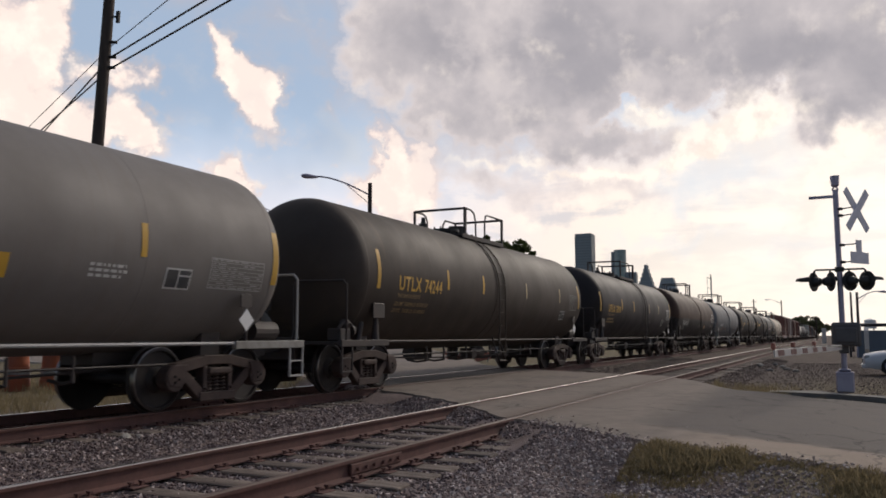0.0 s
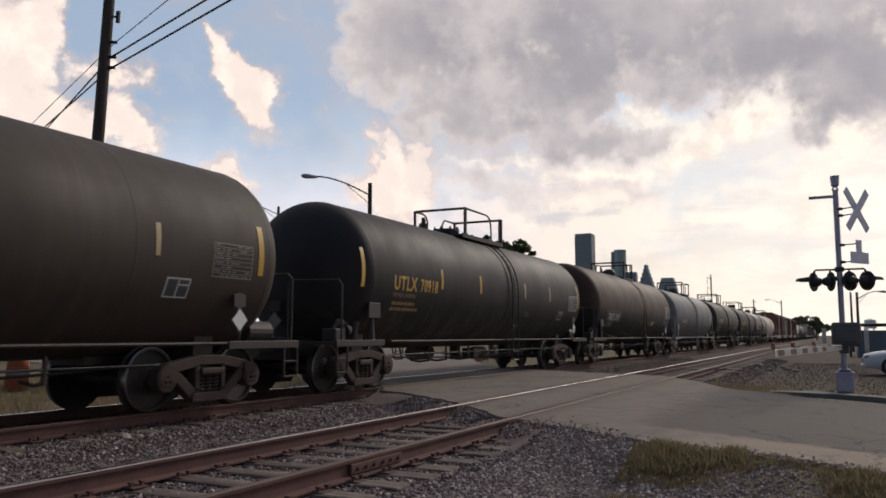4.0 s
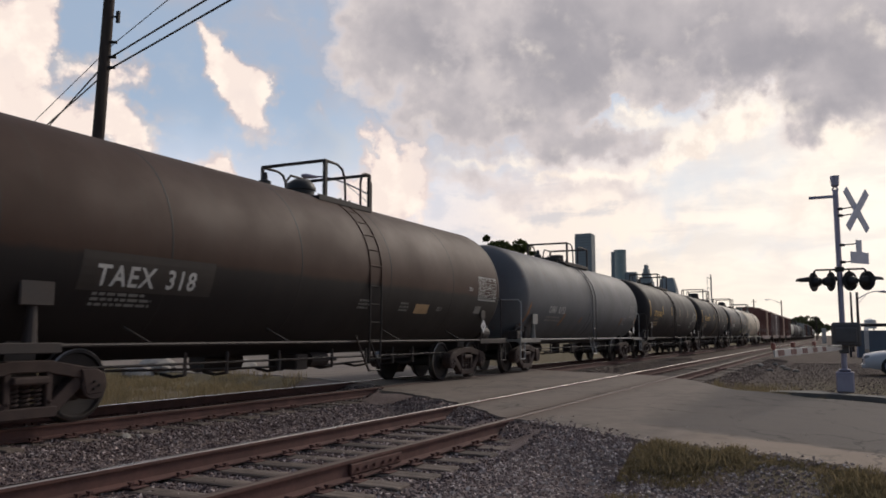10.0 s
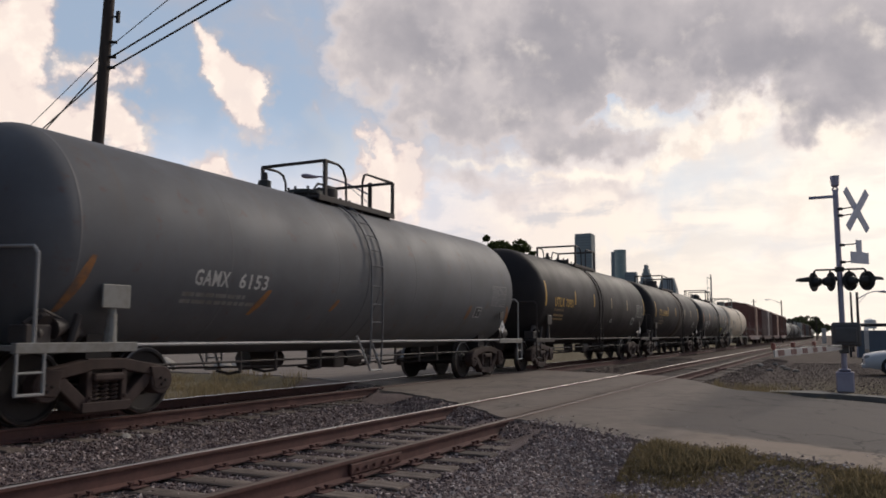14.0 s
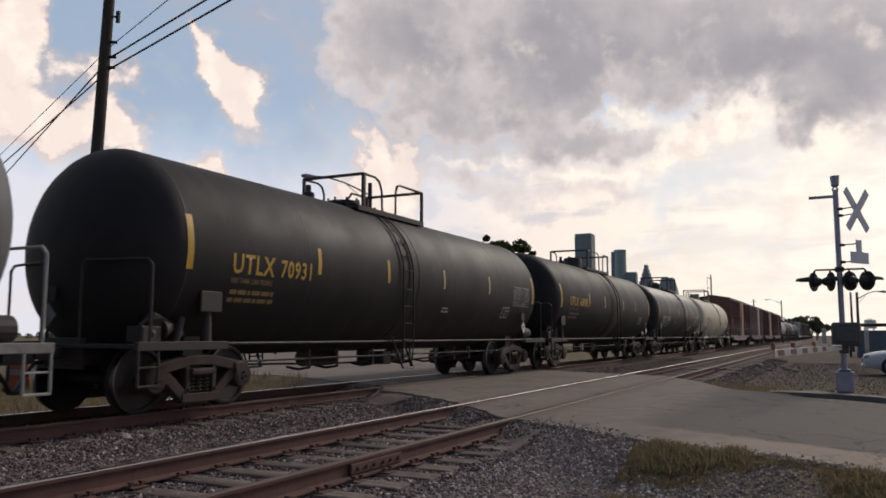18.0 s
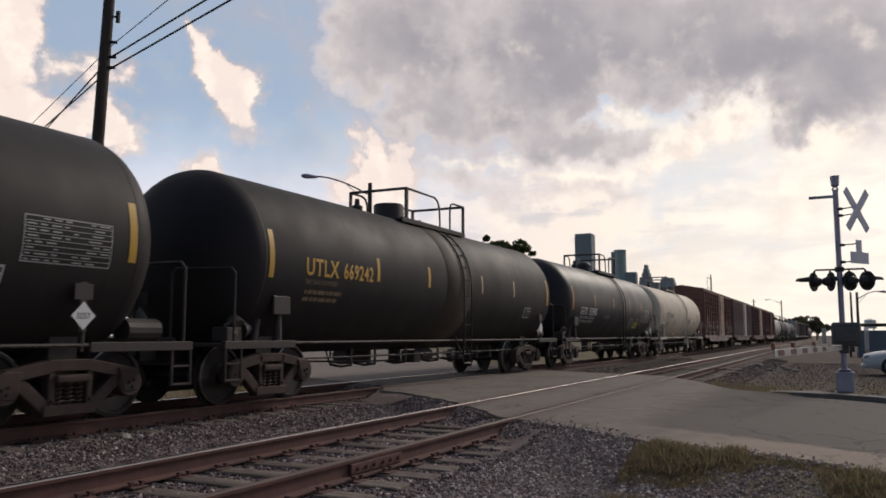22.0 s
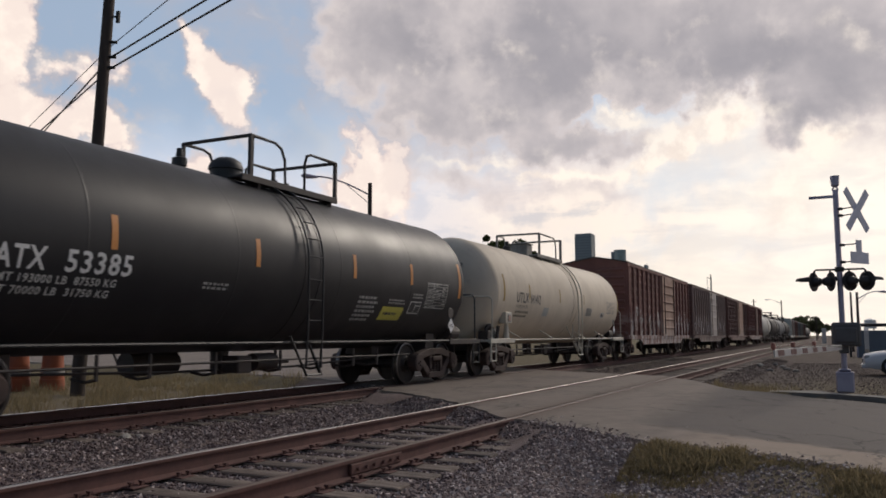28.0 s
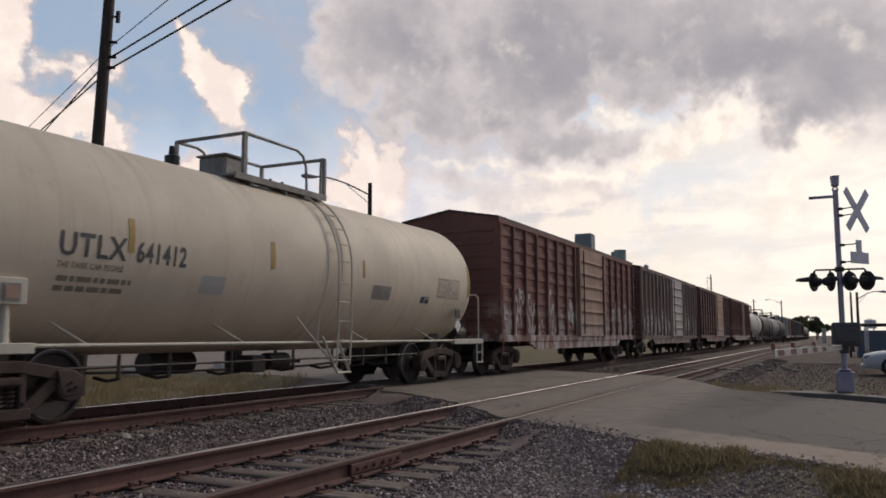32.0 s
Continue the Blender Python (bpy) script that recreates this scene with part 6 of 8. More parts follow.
    veil = k.mix(k.step(el, 9.0, 2.0), veil, (0.90, 0.79, 0.66))
    air = k.mix(k.step(el, k.math("ADD", 16.0, k.math("MULTIPLY", west, 4.0)), 8.0), (0.52, 0.64, 0.80), k.mix(west, (0.70, 0.70, 0.76), veil))
    blue = k.math("MULTIPLY", heap(loose, PALE_BLUE), 1.1, clamp=True)
    air = k.mix(blue, air, (0.665, 0.69, 0.725))
    air = k.mix(k.math("MULTIPLY", haze_sun, 0.9), air, k.mix(k.step(streak, 0.36, 0.6), (0.90, 0.83, 0.75), (1.04, 0.95, 0.83)))
    air = k.mix(k.math("MULTIPLY", blue, 0.6), air, (0.68, 0.70, 0.73))

    # cumulus
    cd = k.math("ADD", heap(sharp, CUMULUS), heap(sharp, CUMULUS_LOW))
    cd = k.math("ADD", cd, k.math("ADD", k.math("MULTIPLY", billow, 0.6), k.math("MULTIPLY", n2, 0.9)))
    cum = k.step(cd, 0.02, 0.80)
    wisp = k.step(k.math("ADD", cd, k.math("MULTIPLY", n1, 0.8)), -0.15, 0.6, 0.0, 0.5)
    light = k.math("ADD", k.math("MULTIPLY", r1, 1.1), k.math("ADD", k.math("MULTIPLY", r2, 0.7), k.math("MULTIPLY", billow, 0.16)))
    lit = k.mix(k.step(light, -0.18, 0.14), (0.76, 0.63, 0.585), (0.95, 0.825, 0.73))
    lit = k.mix(k.step(cd, 0.55, 0.95, 0.0, 0.45), lit, (0.99, 0.875, 0.765))

    # grey deck: thin rims glow, thick parts darken
    dd = k.math("ADD", heap(loose, DECK), heap(loose, DECK_LOW))
    dd = k.math("ADD", dd, k.math("ADD", k.math("MULTIPLY", n1, 0.9), k.math("ADD", k.math("MULTIPLY", n2, 0.65), k.math("MULTIPLY", r2, -0.7))))
    deck = k.step(dd, -0.05, 0.80)
    grey = k.mix(k.step(dd, 0.15, 1.05), (0.76, 0.665, 0.63), (0.52, 0.48, 0.485))
    grey = k.mix(k.step(dd, 0.6, 2.0), grey, (0.315, 0.302, 0.328))
    grey = k.mix(k.step(k.math("ADD", k.math("MULTIPLY", r1, 0.6), r2), -0.05, 0.25, 0.0, 0.5), grey, (0.66, 0.60, 0.585))
    gold = k.math("ADD", heap(sharp, BRIGHT), k.math("ADD", k.math("MULTIPLY", n2, 0.7), k.math("MULTIPLY", r1, 0.8)))
    gold = k.step(gold, 0.02, 0.78)

    # beyond the picture unseen broken cloud is added, overhead to light the scene from ahead
    n3 = k.noise(k.scaled(d, (1.0, 1.0, 2.6)), 5.0, 6.0, 0.6, 0.5)
    outside = k.step(k.math("ABSOLUTE", k.math("SUBTRACT", az, 26.0)), 31.0, 44.0)
    over = k.math("MULTIPLY", k.step(el, 26.0, 36.0), k.step(sep.outputs[0], -0.25, 0.35))
    wide = k.math("MULTIPLY", k.math("MAXIMUM", k.math("MULTIPLY", outside, ahead), over), k.step(n3, 0.36, 0.56))
    wide_col = k.mix(k.step(n3, 0.45, 0.75), k.mix(over, (0.50, 0.45, 0.44), (0.50, 0.45, 0.43)), k.mix(over, (0.33, 0.32, 0.335), (0.34, 0.325, 0.325)))

    # layers from back to front
    col = k.mix(k.math("MULTIPLY", wisp, 1.4, clamp=True), air, (0.80, 0.71, 0.68))
    alpha = k.math("MAXIMUM", haze, wisp)
    col = k.mix(cum, col, lit)
    alpha = k.math("MAXIMUM", alpha, cum)
    col = k.mix(wide, col, wide_col)
    alpha = k.math("MAXIMUM", alpha, wide)
    col = k.mix(deck, col, grey)
    alpha = k.math("MAXIMUM", alpha, deck)
    col = k.mix(k.math("MULTIPLY", gold, 0.9), col, k.mix(k.step(r1, -0.10, 0.08), (0.86, 0.75, 0.66), (0.99, 0.885, 0.765)))
    alpha = k.math("MAXIMUM", alpha, k.math("MULTIPLY", gold, 0.9))
    # an unseen gap added where the sun stands, so the sun lamp passes the dome
    spot = k.step(k.math("SQRT", k.math("ADD", k.math("POWER", k.math("SUBTRACT", az, SUN_AZ), 2.0), k.math("POWER", k.math("SUBTRACT", el, SUN_EL), 2.0))), 9.0, 6.0)
    alpha = k.math("MULTIPLY", alpha, k.math("SUBTRACT", 1.0, k.math("MULTIPLY", spot, 0.85)))
    em = k.add("ShaderNodeEmission")
    k.link(col, em.inputs["Color"])
    tr = k.add("ShaderNodeBsdfTransparent")
    mx = k.add("ShaderNodeMixShader")
    k.link(alpha, mx.inputs[0])
    k.link(tr.outputs[0], mx.inputs[1])
    k.link(em.outputs[0], mx.inputs[2])
    o = k.add("ShaderNodeOutputMaterial")
    k.link(mx.outputs[0], o.inputs[0])
    return m


# azimuth, elevation, half-width, half-height, tilt, in degrees, and weight
CUMULUS = ((55.3, 19.0, 3.28, 3.9, 0, 1.2), (52.7, 19.8, 1.31, 1.81, 0, 0.8), (53.3, 17.3, 1.36, 1.44, 0, 0.6), (54.2, 14.0, 3.8, 2.14, 0, 1.3), (49.8, 13.2, 3.06, 1.56, -8, 1.2), (46.8, 12.9, 2.13, 1.36, -20, 1.0), (47.6, 17.0, 1.9, 1.43, 0, 1.2), (50.2, 17.2, 0.81, 1.04, 0, 0.6), (42.7, 20.3, 0.82, 0.77, 0, 0.9), (41.7, 19.0, 1.2, 1.48, 0, 1.0), (40.8, 17.6, 1.14, 1.64, 0, 0.9), (39.6, 17.5, 1.76, 1.41, -30, 1.0), (38.8, 15.6, 1.69, 1.73, 0, 1.1), (39.7, 16.3, 1.37, 1.26, 0, 0.7))
CUMULUS_LOW = ((38.7, 13.3, 1.0, 0.95, 0, 0.5), (41.3, 11.6, 1.2, 1.25, 0, 1.1), (40.4, 10.7, 1.29, 0.78, 0, 0.9), (34.1, 11.8, 0.63, 0.36, 0, 0.6), (29.7, 11.1, 1.77, 2.66, 0, 1.1), (28.3, 10.1, 2.26, 2.34, 0, 1.1), (30.8, 14.5, 1.2, 0.8, -20, 0.5), (30.1, 12.8, 0.8, 1.53, 0, 0.8), (27.7, 13.1, 0.89, 1.37, 0, 0.9), (33.5, 9.7, 1.98, 0.64, 0, 0.5), (46.6, 14.8, 1.56, 0.49, -10, 0.4), (35.9, 21.4, 0.63, 0.88, 0, 0.35), (25.3, 18.9, 0.65, 2.82, 0, 0.55), (31.3, 9.8, 1.6, 1.21, 0, 0.6))
DECK = ((29.9, 21.1, 4.42, 3.02, 0, 0.8), (25.3, 18.9, 4.84, 3.03, 0, 0.75), (32.0, 17.6, 2.4, 1.53, 0, 0.55), (18.7, 21.0, 7.95, 4.0, 0, 1.0), (21.2, 15.1, 3.41, 2.01, 0, 1.1), (13.9, 17.9, 6.96, 2.37, 0, 0.8), (5.4, 20.3, 7.84, 3.79, 0, 1.1), (6.2, 17.1, 6.11, 1.37, 12, 0.55), (-1.5, 16.9, 4.18, 3.96, 0, 1.0), (-0.3, 14.0, 2.29, 1.24, 10, 0.7), (15.2, 13.3, 5.07, 1.35, 4, 0.95), (10.1, 13.0, 2.06, 1.01, 25, 0.5), (25.8, 14.4, 2.42, 2.42, 0, 0.5), (23.3, 10.6, 4.43, 0.81, 0, 0.42))
DECK_LOW = ((17.2, 9.9, 4.73, 0.72, 0, 0.38), (28.2, 14.8, 2.42, 1.21, 0, 0.5), (33.5, 14.7, 0.95, 0.56, 0, 0.35), (11.8, 9.4, 3.04, 0.59, 0, 0.28), (12.0, 15.0, 2.67, 0.51, 0, -1.2), (8.2, 14.5, 2.02, 0.58, 10, -0.8), (4.2, 14.5, 2.62, 0.98, 25, -1.1), (7.1, 13.5, 2.72, 0.77, 30, -0.9), (25.3, 19.8, 0.48, 2.42, 0, -0.3), (-7.7, 17.8, 3.99, 5.42, 0, 1.0), (16.9, 28.8, 27.6, 5.18, 0, 1.1), (-2.2, 11.9, 1.9, 0.79, 15, -0.4))
BRIGHT = ((11.2, 14.8, 2.27, 0.63, 0, 0.7), (4.0, 14.5, 2.16, 1.13, 22, 1.0), (7.7, 13.7, 2.26, 0.92, 35, 0.8), (9.8, 11.9, 2.24, 0.54, 25, 0.7), (22.1, 12.2, 3.61, 0.4, 0, 0.6), (16.0, 11.1, 4.7, 0.4, -4, 0.7), (-2.5, 12.5, 1.89, 1.07, 20, 0.8), (0.3, 9.0, 2.63, 1.82, 0, 0.5), (19.3, 8.8, 4.38, 0.64, 0, 0.35), (12.8, 15.4, 1.53, 0.39, 0, 0.4))
PALE_BLUE = ((7.2, 10.7, 3.45, 1.38, 8, 0.9), (4.3, 9.9, 2.45, 0.75, 0, 0.6), (33.1, 12.9, 2.38, 1.6, 0, 0.6), (23.7, 11.6, 1.61, 0.64, 0, 0.4), (10.3, 6.7, 4.49, 0.62, 0, 0.35), (2.4, 5.7, 3.06, 0.67, 8, 0.4))


def dome():
    bm = bmesh.new()
    r = 4300.0
    rings = []
    for e in [-4, 0, 3, 6, 10, 14, 18, 22, 27, 33, 40, 50, 60, 70, 80]:
        rings.append([bm.verts.new((r * math.cos(radians(e)) * math.cos(2 * math.pi * j / 72), r * math.cos(radians(e)) * math.sin(2 * math.pi * j / 72), r * math.sin(radians(e)))) for j in range(72)])
    top = bm.verts.new((0, 0, r))
    for a, b in zip(rings, rings[1:]):
        for j in range(72):
            bm.faces.new((a[j], b[j], b[(j + 1) % 72], a[(j + 1) % 72]))
    for j in range(72):
        bm.faces.new((rings[-1][j], top, rings[-1][(j + 1) % 72]))
    me = mesh_of(bm, "cloud_backdrop", sky_material(), True)
    return tagged(new("backdrop", me), "broken evening clouds drifting over a pale blue sky", "sky", kind="structure")


SKY = dome()

# ---- crossing signal, poles and distance ----


def crossing_signal():
    sg = thing("crossing_signal", "grey railway crossing signal with crossbuck, dark lamps and gate machine", "crossing signal", "", pose(20.98, -0.13, -0.24))
    bm = bmesh.new()
    rod(bm, (0, 0, 0.1), (0, 0, 4.75), 0.062, 16)
    part("mast", bm, M["alu"], sg, "galvanised mast")
    bm = bmesh.new()
    box(bm, -0.19, 0.19, -0.19, 0.19, 0.0, 0.48, 0.03)
    box(bm, -0.13, 0.13, -0.13, 0.13, 0.48, 0.54, 0.02)
    part("base", bm, M["alu"], sg, "cast mast base")
    bm = bmesh.new()
    turned(bm, [(4.82, 0.0), (4.82, 0.06), (4.86, 0.09), (5.08, 0.105), (5.10, 0.0)], "z", 14)
    tube(bm, [(0, -0.04, 4.7), (0, -0.06, 4.76), (0, 0.0, 4.84)], 0.02, 6)
    tube(bm, [(0, 0.04, 4.7), (0, 0.06, 4.76), (0, 0.0, 4.84)], 0.02, 6)
    part("bell", bm, M["alu"], sg, "bell on top of the mast")
    bm = bmesh.new()
    prism(bm, [(-0.04, 4.56), (-0.04, 4.62), (0.04, 4.62), (0.04, 4.56)], 0.05, 0.58)
    part("lamp_arm", bm, M["alu"], sg)
    # crossbuck and track sign face along the road
    face = pose(0, 0, 0, 0, 0, 57.0)
    for a in (48, -48):
        bm = bmesh.new()
        box(bm, -0.012, 0.012, -0.61, 0.61, -0.095, 0.095, 0.006)
        bmesh.ops.rotate(bm, cent=(0, 0, 0), matrix=Matrix.Rotation(radians(a), 3, "X"), verts=bm.verts[:])
        bmesh.ops.translate(bm, vec=(-0.50 + (0.014 if a > 0 else -0.012), -0.02, 4.2), verts=bm.verts[:])
        part("crossbuck_blade", bm, M["sign_white"], sg, "back of a grey-white crossbuck blade", face)
    for z in (4.28, 4.12, 3.42, 3.02):
        bm = bmesh.new()
        rod(bm, (0, -0.02, z), (-0.49, -0.02, z), 0.014, 6)
        box(bm, -0.13, -0.05, -0.06, 0.03, z - 0.03, z + 0.03)
        part("sign_bracket", bm, M["black"], sg, "", face)
    bm = bmesh.new()
    box(bm, -0.515, -0.50, -0.36, 0.34, 2.95, 3.22, 0.005)
    box(bm, -0.515, -0.50, -0.11, 0.11, 3.22, 3.5, 0.005)
    part("track_sign", bm, M["sign_white"], sg, "back of a small number-of-tracks sign", face)
    # two pairs of lamps on the crossarm, one pair facing each way along the road
    bm = bmesh.new()
    for q in (-1, 1):
        tube(bm, [(0.03, q * 0.54, 2.62), (0.03, q * 0.54, 2.82), (0.03, q * 0.50, 2.855), (0.03, q * 0.06, 2.855)], 0.022, 8)
        rod(bm, (0.03, q * 0.2, 2.62), (0.03, q * 0.2, 2.855), 0.022, 8)
    box(bm, -0.09, 0.12, -0.1, 0.1, 2.80, 2.91, 0.02)
    part("crossarm", bm, M["black"], sg, "lamp crossarm")
    for y, turn_ in ((0.555, 64), (0.197, -64), (-0.215, 45), (-0.56, -45)):
        at_ = pose(0.03, y, 2.575, 0, 0, turn_)
        bm = bmesh.new()
        turned(bm, [(-0.2, 0.0), (-0.17, 0.08), (-0.08, 0.115), (0.03, 0.12), (0.035, 0.0)], "x", 18)
        lamp = part("signal_lamp", bm, M["black"], sg, "unlit flashing lamp in a black housing", at_)
        bm = bmesh.new()
        turned(bm, [(0.0, 0.10), (0.0, 0.228), (0.012, 0.228), (0.012, 0.10)], "x", 28)
        part("background_disc", bm, M["black"], lamp)
        bm = bmesh.new()
        vs = []
        for j in range(9):
            a = radians(180 * j / 8)
            vs.append((bm.verts.new((0.02, 0.13 * math.cos(a), 0.01 + 0.13 * math.sin(a))), bm.verts.new((0.40, 0.11 * math.cos(a), 0.02 + 0.085 * math.sin(a)))))
        for a, b in zip(vs, vs[1:]):
            bm.faces.new((a[0], a[1], b[1], b[0]))
        bmesh.ops.solidify(bm, geom=bm.faces[:], thickness=0.006)
        part("hood", bm, M["black"], lamp)
    # gate machine, counterweights and the lowered arm
    bm = bmesh.new()
    box(bm, -0.24, 0.2, -0.38, 0.24, 1.06, 1.61, 0.05)
    box(bm, -0.28, -0.2, -0.3, 0.16, 1.14, 1.5, 0.03)
    box(bm, -0.1, 0.1, -0.12, 0.10, 0.9, 1.08, 0.02)
    part("gate_machine", bm, M["machine"], sg, "dark gate machine housing")
    for s in (-1, 1):
        bm = bmesh.new()
        y = s * 0.43 - 0.05
        if s < 0:
            prism(bm, [(-0.16, 1.42), (-0.02, 1.50), (0.12, 1.42), (0.10, 1.0), (0.0, 0.92), (-0.12, 1.0)], y - 0.05, y + 0.04)
        else:
            prism(bm, [(-0.12, 1.48), (0.1, 1.48), (0.16, 1.12), (-0.06, 1.12)], y - 0.03, y + 0.06)
        part("counterweight", bm, M["arm_white"], sg, "pale counterweight arm")
    d = Vector((13.2 - 20.98, 0.95 + 0.04, 0)).normalized()
    ang = math.atan2(d.y, d.x)
    armo = part("gate_arm", box(bmesh.new(), 0.3, 7.85, -0.012, 0.012, -0.058, 0.058, 0.004), M["arm_white"], sg, "lowered red and white gate arm", pose(0, 0, 1.04, 0, 0, math.degrees(ang)))
    for x1 in (7.4, 6.33, 5.25, 4.15, 3.0):
        bm = bmesh.new()
        box(bm, x1 - 0.27, x1 + 0.23, -0.015, 0.015, -0.045, 0.045)
        for v in bm.verts:
            v.co.x += v.co.z * 0.6
        part("red_stripe", bm, M["arm_red"], armo)
    for x1 in (7.9, 6.3, 4.15):
        bm = bmesh.new()
        turned(bm, [(0.05, 0.0), (0.05, 0.02), (0.09, 0.035), (0.15, 0.035), (0.16, 0.0)], "z", 12)
        bmesh.ops.translate(bm, vec=(x1, 0, 0), verts=bm.verts[:])
        part("arm_lamp", bm, M["lens_red"], armo, "small unlit red arm lamp")
    bm = bmesh.new()
    tube(bm, [(0.3, 0.03, 0.0), (3.0, 0.03, 0.075), (7.6, 0.03, 0.07)], 0.008, 5)
    part("arm_cable", bm, M["black"], armo)
    return sg


M["machine"] = surface("gate_machine_paint", (0.105, 0.096, 0.098), (0.07, 0.062, 0.062), 0.6, 0.0, 10, 2.0, 0.6, 0.15, 0.004)
M["lens_red"] = surface("red_lens", (0.35, 0.12, 0.09), (0.28, 0.1, 0.08), 0.3, 0.0, 20, 3.0, 0.3, 0.0)
crossing_signal()


def island():
    """The kerbed concrete island round the signal's foot."""
    bm = bmesh.new()
    out = [(20.2, 1.5), (20.5, 1.3), (20.2, 0.2), (19.0, -1.6), (18.6, -2.6), (19.0, -2.7), (19.5, -1.7), (20.7, 0.1), (21.3, 0.5), (20.9, 1.5)]
    a = [bm.verts.new((x, y, -0.45)) for x, y in out]
    b = [bm.verts.new((x, y, -0.235)) for x, y in out]
    bm.faces.new(a[::-1])
    bm.faces.new(b)
    n = len(out)
    for i in range(n):
        bm.faces.new((a[i], a[(i + 1) % n], b[(i + 1) % n], b[i]))
    bmesh.ops.recalc_face_normals(bm, faces=bm.faces[:])
    bmesh.ops.bevel(bm, geom=[e for e in bm.edges if e.verts[0].co.z > -0.2 and e.verts[1].co.z > -0.2], offset=0.03, segments=2, affect="EDGES")
    tagged(new("kerb", mesh_of(bm, "kerb", M["concrete"])), "weathered concrete kerb island round the signal", "kerb", kind="structure")


island()


def utility_pole():
    p = thing("utility_pole", "tall dark leaning wooden utility pole with three cables", "utility pole", "", pose(13.45, 16.15, -0.4))
    bm = bmesh.new()
    rod(bm, (0, 0, 0), (0.28, -0.28, 13.0), 0.165, 18, 0.12)
    part("pole", bm, M["pole_wood"], p, "tarred wooden shaft", None, True)
    for z in (8.05, 8.32, 8.7):
        bm = bmesh.new()
        k = z / 13.0
        rod(bm, (0.28 * k + 0.02, -0.28 * k - 0.13, z), (0.28 * k + 0.12, -0.28 * k - 0.26, z), 0.04, 8)
        part("cable_clamp", bm, M["black"], p)
    bm = bmesh.new()
    rod(bm, (0.22, -0.35, 9.35), (0.3, -0.45, 9.35), 0.03, 8)
    box(bm, 0.26, 0.33, -0.5, -0.4, 9.2, 9.5, 0.01)
    part("cable_clamp", bm, M["black"], p)
    return p


utility_pole()


def cable(a, b, sag, r, label):
    bm = bmesh.new()
    a, b = Vector(a), Vector(b)
    tube(bm, [a.lerp(b, i / 24) + Vector((0, 0, -sag * 4 * (i / 24) * (1 - i / 24))) for i in range(25)], r, 6)
    tagged(new("cable", mesh_of(bm, "cable", M["black"], True)), label, "cable", "cables on the pole")



for pole_end, far_end, off_end, r_ in (((13.76, 15.87, 7.67), (11.86, 10.4, 7.68), (16.84, 22.37, 7.60), 0.022),
                                       ((13.75, 15.88, 7.95), (11.9, 10.9, 7.88), (16.93, 22.3, 7.62), 0.022),
                                       ((13.77, 15.86, 8.28), (11.9, 11.7, 8.22), (16.61, 22.54, 7.75), 0.011)):
    a_, b_, c_ = Vector(pole_end), Vector(far_end), Vector(off_end)
    cable(a_, a_ + (b_ - a_) * 5.0, 0.0, r_, "dark overhead cable strung from the utility pole")
    cable(a_, a_ + (c_ - a_) * 4.0, 0.0, r_, "dark overhead cable running on past the pole")


def street_lamp(x, y, height, arm, label):
    """A wooden pole with a long bowed arm and a cobra-head lamp."""
    p = thing("street_lamp", label, "street lamp", "street lamps", pose(x, y, -0.4))
    h = height + 0.4
    bm = bmesh.new()
    rod(bm, (0, 0, 0), (0, 0, h), 0.12, 14, 0.09)
    part("pole", bm, M["pole_wood"], p, "dark pole", None, True)
    ax, ay = arm
    bm = bmesh.new()
    tube(bm, [(ax * t, ay * t, h - 0.55 + 0.62 * math.sin(t * 1.75)) for t in (0.0, 0.15, 0.3, 0.45, 0.6, 0.75, 0.88, 1.0)], 0.035, 8)
    rod(bm, (0, 0, h - 0.95), (ax * 0.45, ay * 0.45, h - 0.12), 0.016, 6)
    part("arm", bm, M["alu"], p, "bowed grey arm")
    bm = bmesh.new()
    turned(bm, [(-0.1, 0.0), (-0.08, 0.05), (0.15, 0.10), (0.45, 0.13), (0.62, 0.08), (0.66, 0.0)], "x", 14)
    for v in bm.verts:
        v.co.z *= 0.75 if v.co.z > 0 else 0.9
    part("lamp_head", bm, M["alu"], p, "unlit cobra-head lamp", pose(ax * 0.97, ay * 0.97, h + 0.04, 0, 0, math.degrees(math.atan2(ay, ax))), True)
    return p


street_lamp(29.92, 18.17, 7.75, (-2.1, 1.5), "dark wooden street lamp pole with a bowed arm")
street_lamp(43.2, 33.4, 9.7, (-2.1, 1.5), "more distant street lamp beyond the train")
street_lamp(149.8, 8.3, 7.1, (-2.1, 2.0), "distant street lamp beside the railway")
street_lamp(70.0, -1.55, 4.4, (0.4, -1.6), "short lamp pole behind the crossing signal")


def plain_pole(x, y, h, r, label, bars=0):
    p = thing("utility_pole", label, "utility pole", "distant poles", pose(x, y, -0.4))
    bm = bmesh.new()
    rod(bm, (0, 0, 0), (0, 0, h + 0.4), r, 10, r * 0.75)
    part("pole", bm, M["pole_wood"], p, "", None, True)
    for i in range(bars):
        bm = bmesh.new()
        z = h - 0.3 - i * h * 0.2
        box(bm, -0.05, 0.05, -h * 0.06, h * 0.06, z - 0.06, z + 0.06)
        part("crossbar", bm, M["pole_wood"], p)


plain_pole(80.0, -1.28, 4.9, 0.11, "bare wooden pole behind the signal")
plain_pole(249.0, 21.2, 11.5, 0.22, "distant pole with crossbars", 2)
plain_pole(262.0, 17.5, 8.2, 0.2, "distant bare wooden pole beside the railway")
plain_pole(200.0, 4.0, 5.4, 0.16, "distant pole by the tracks", 1)


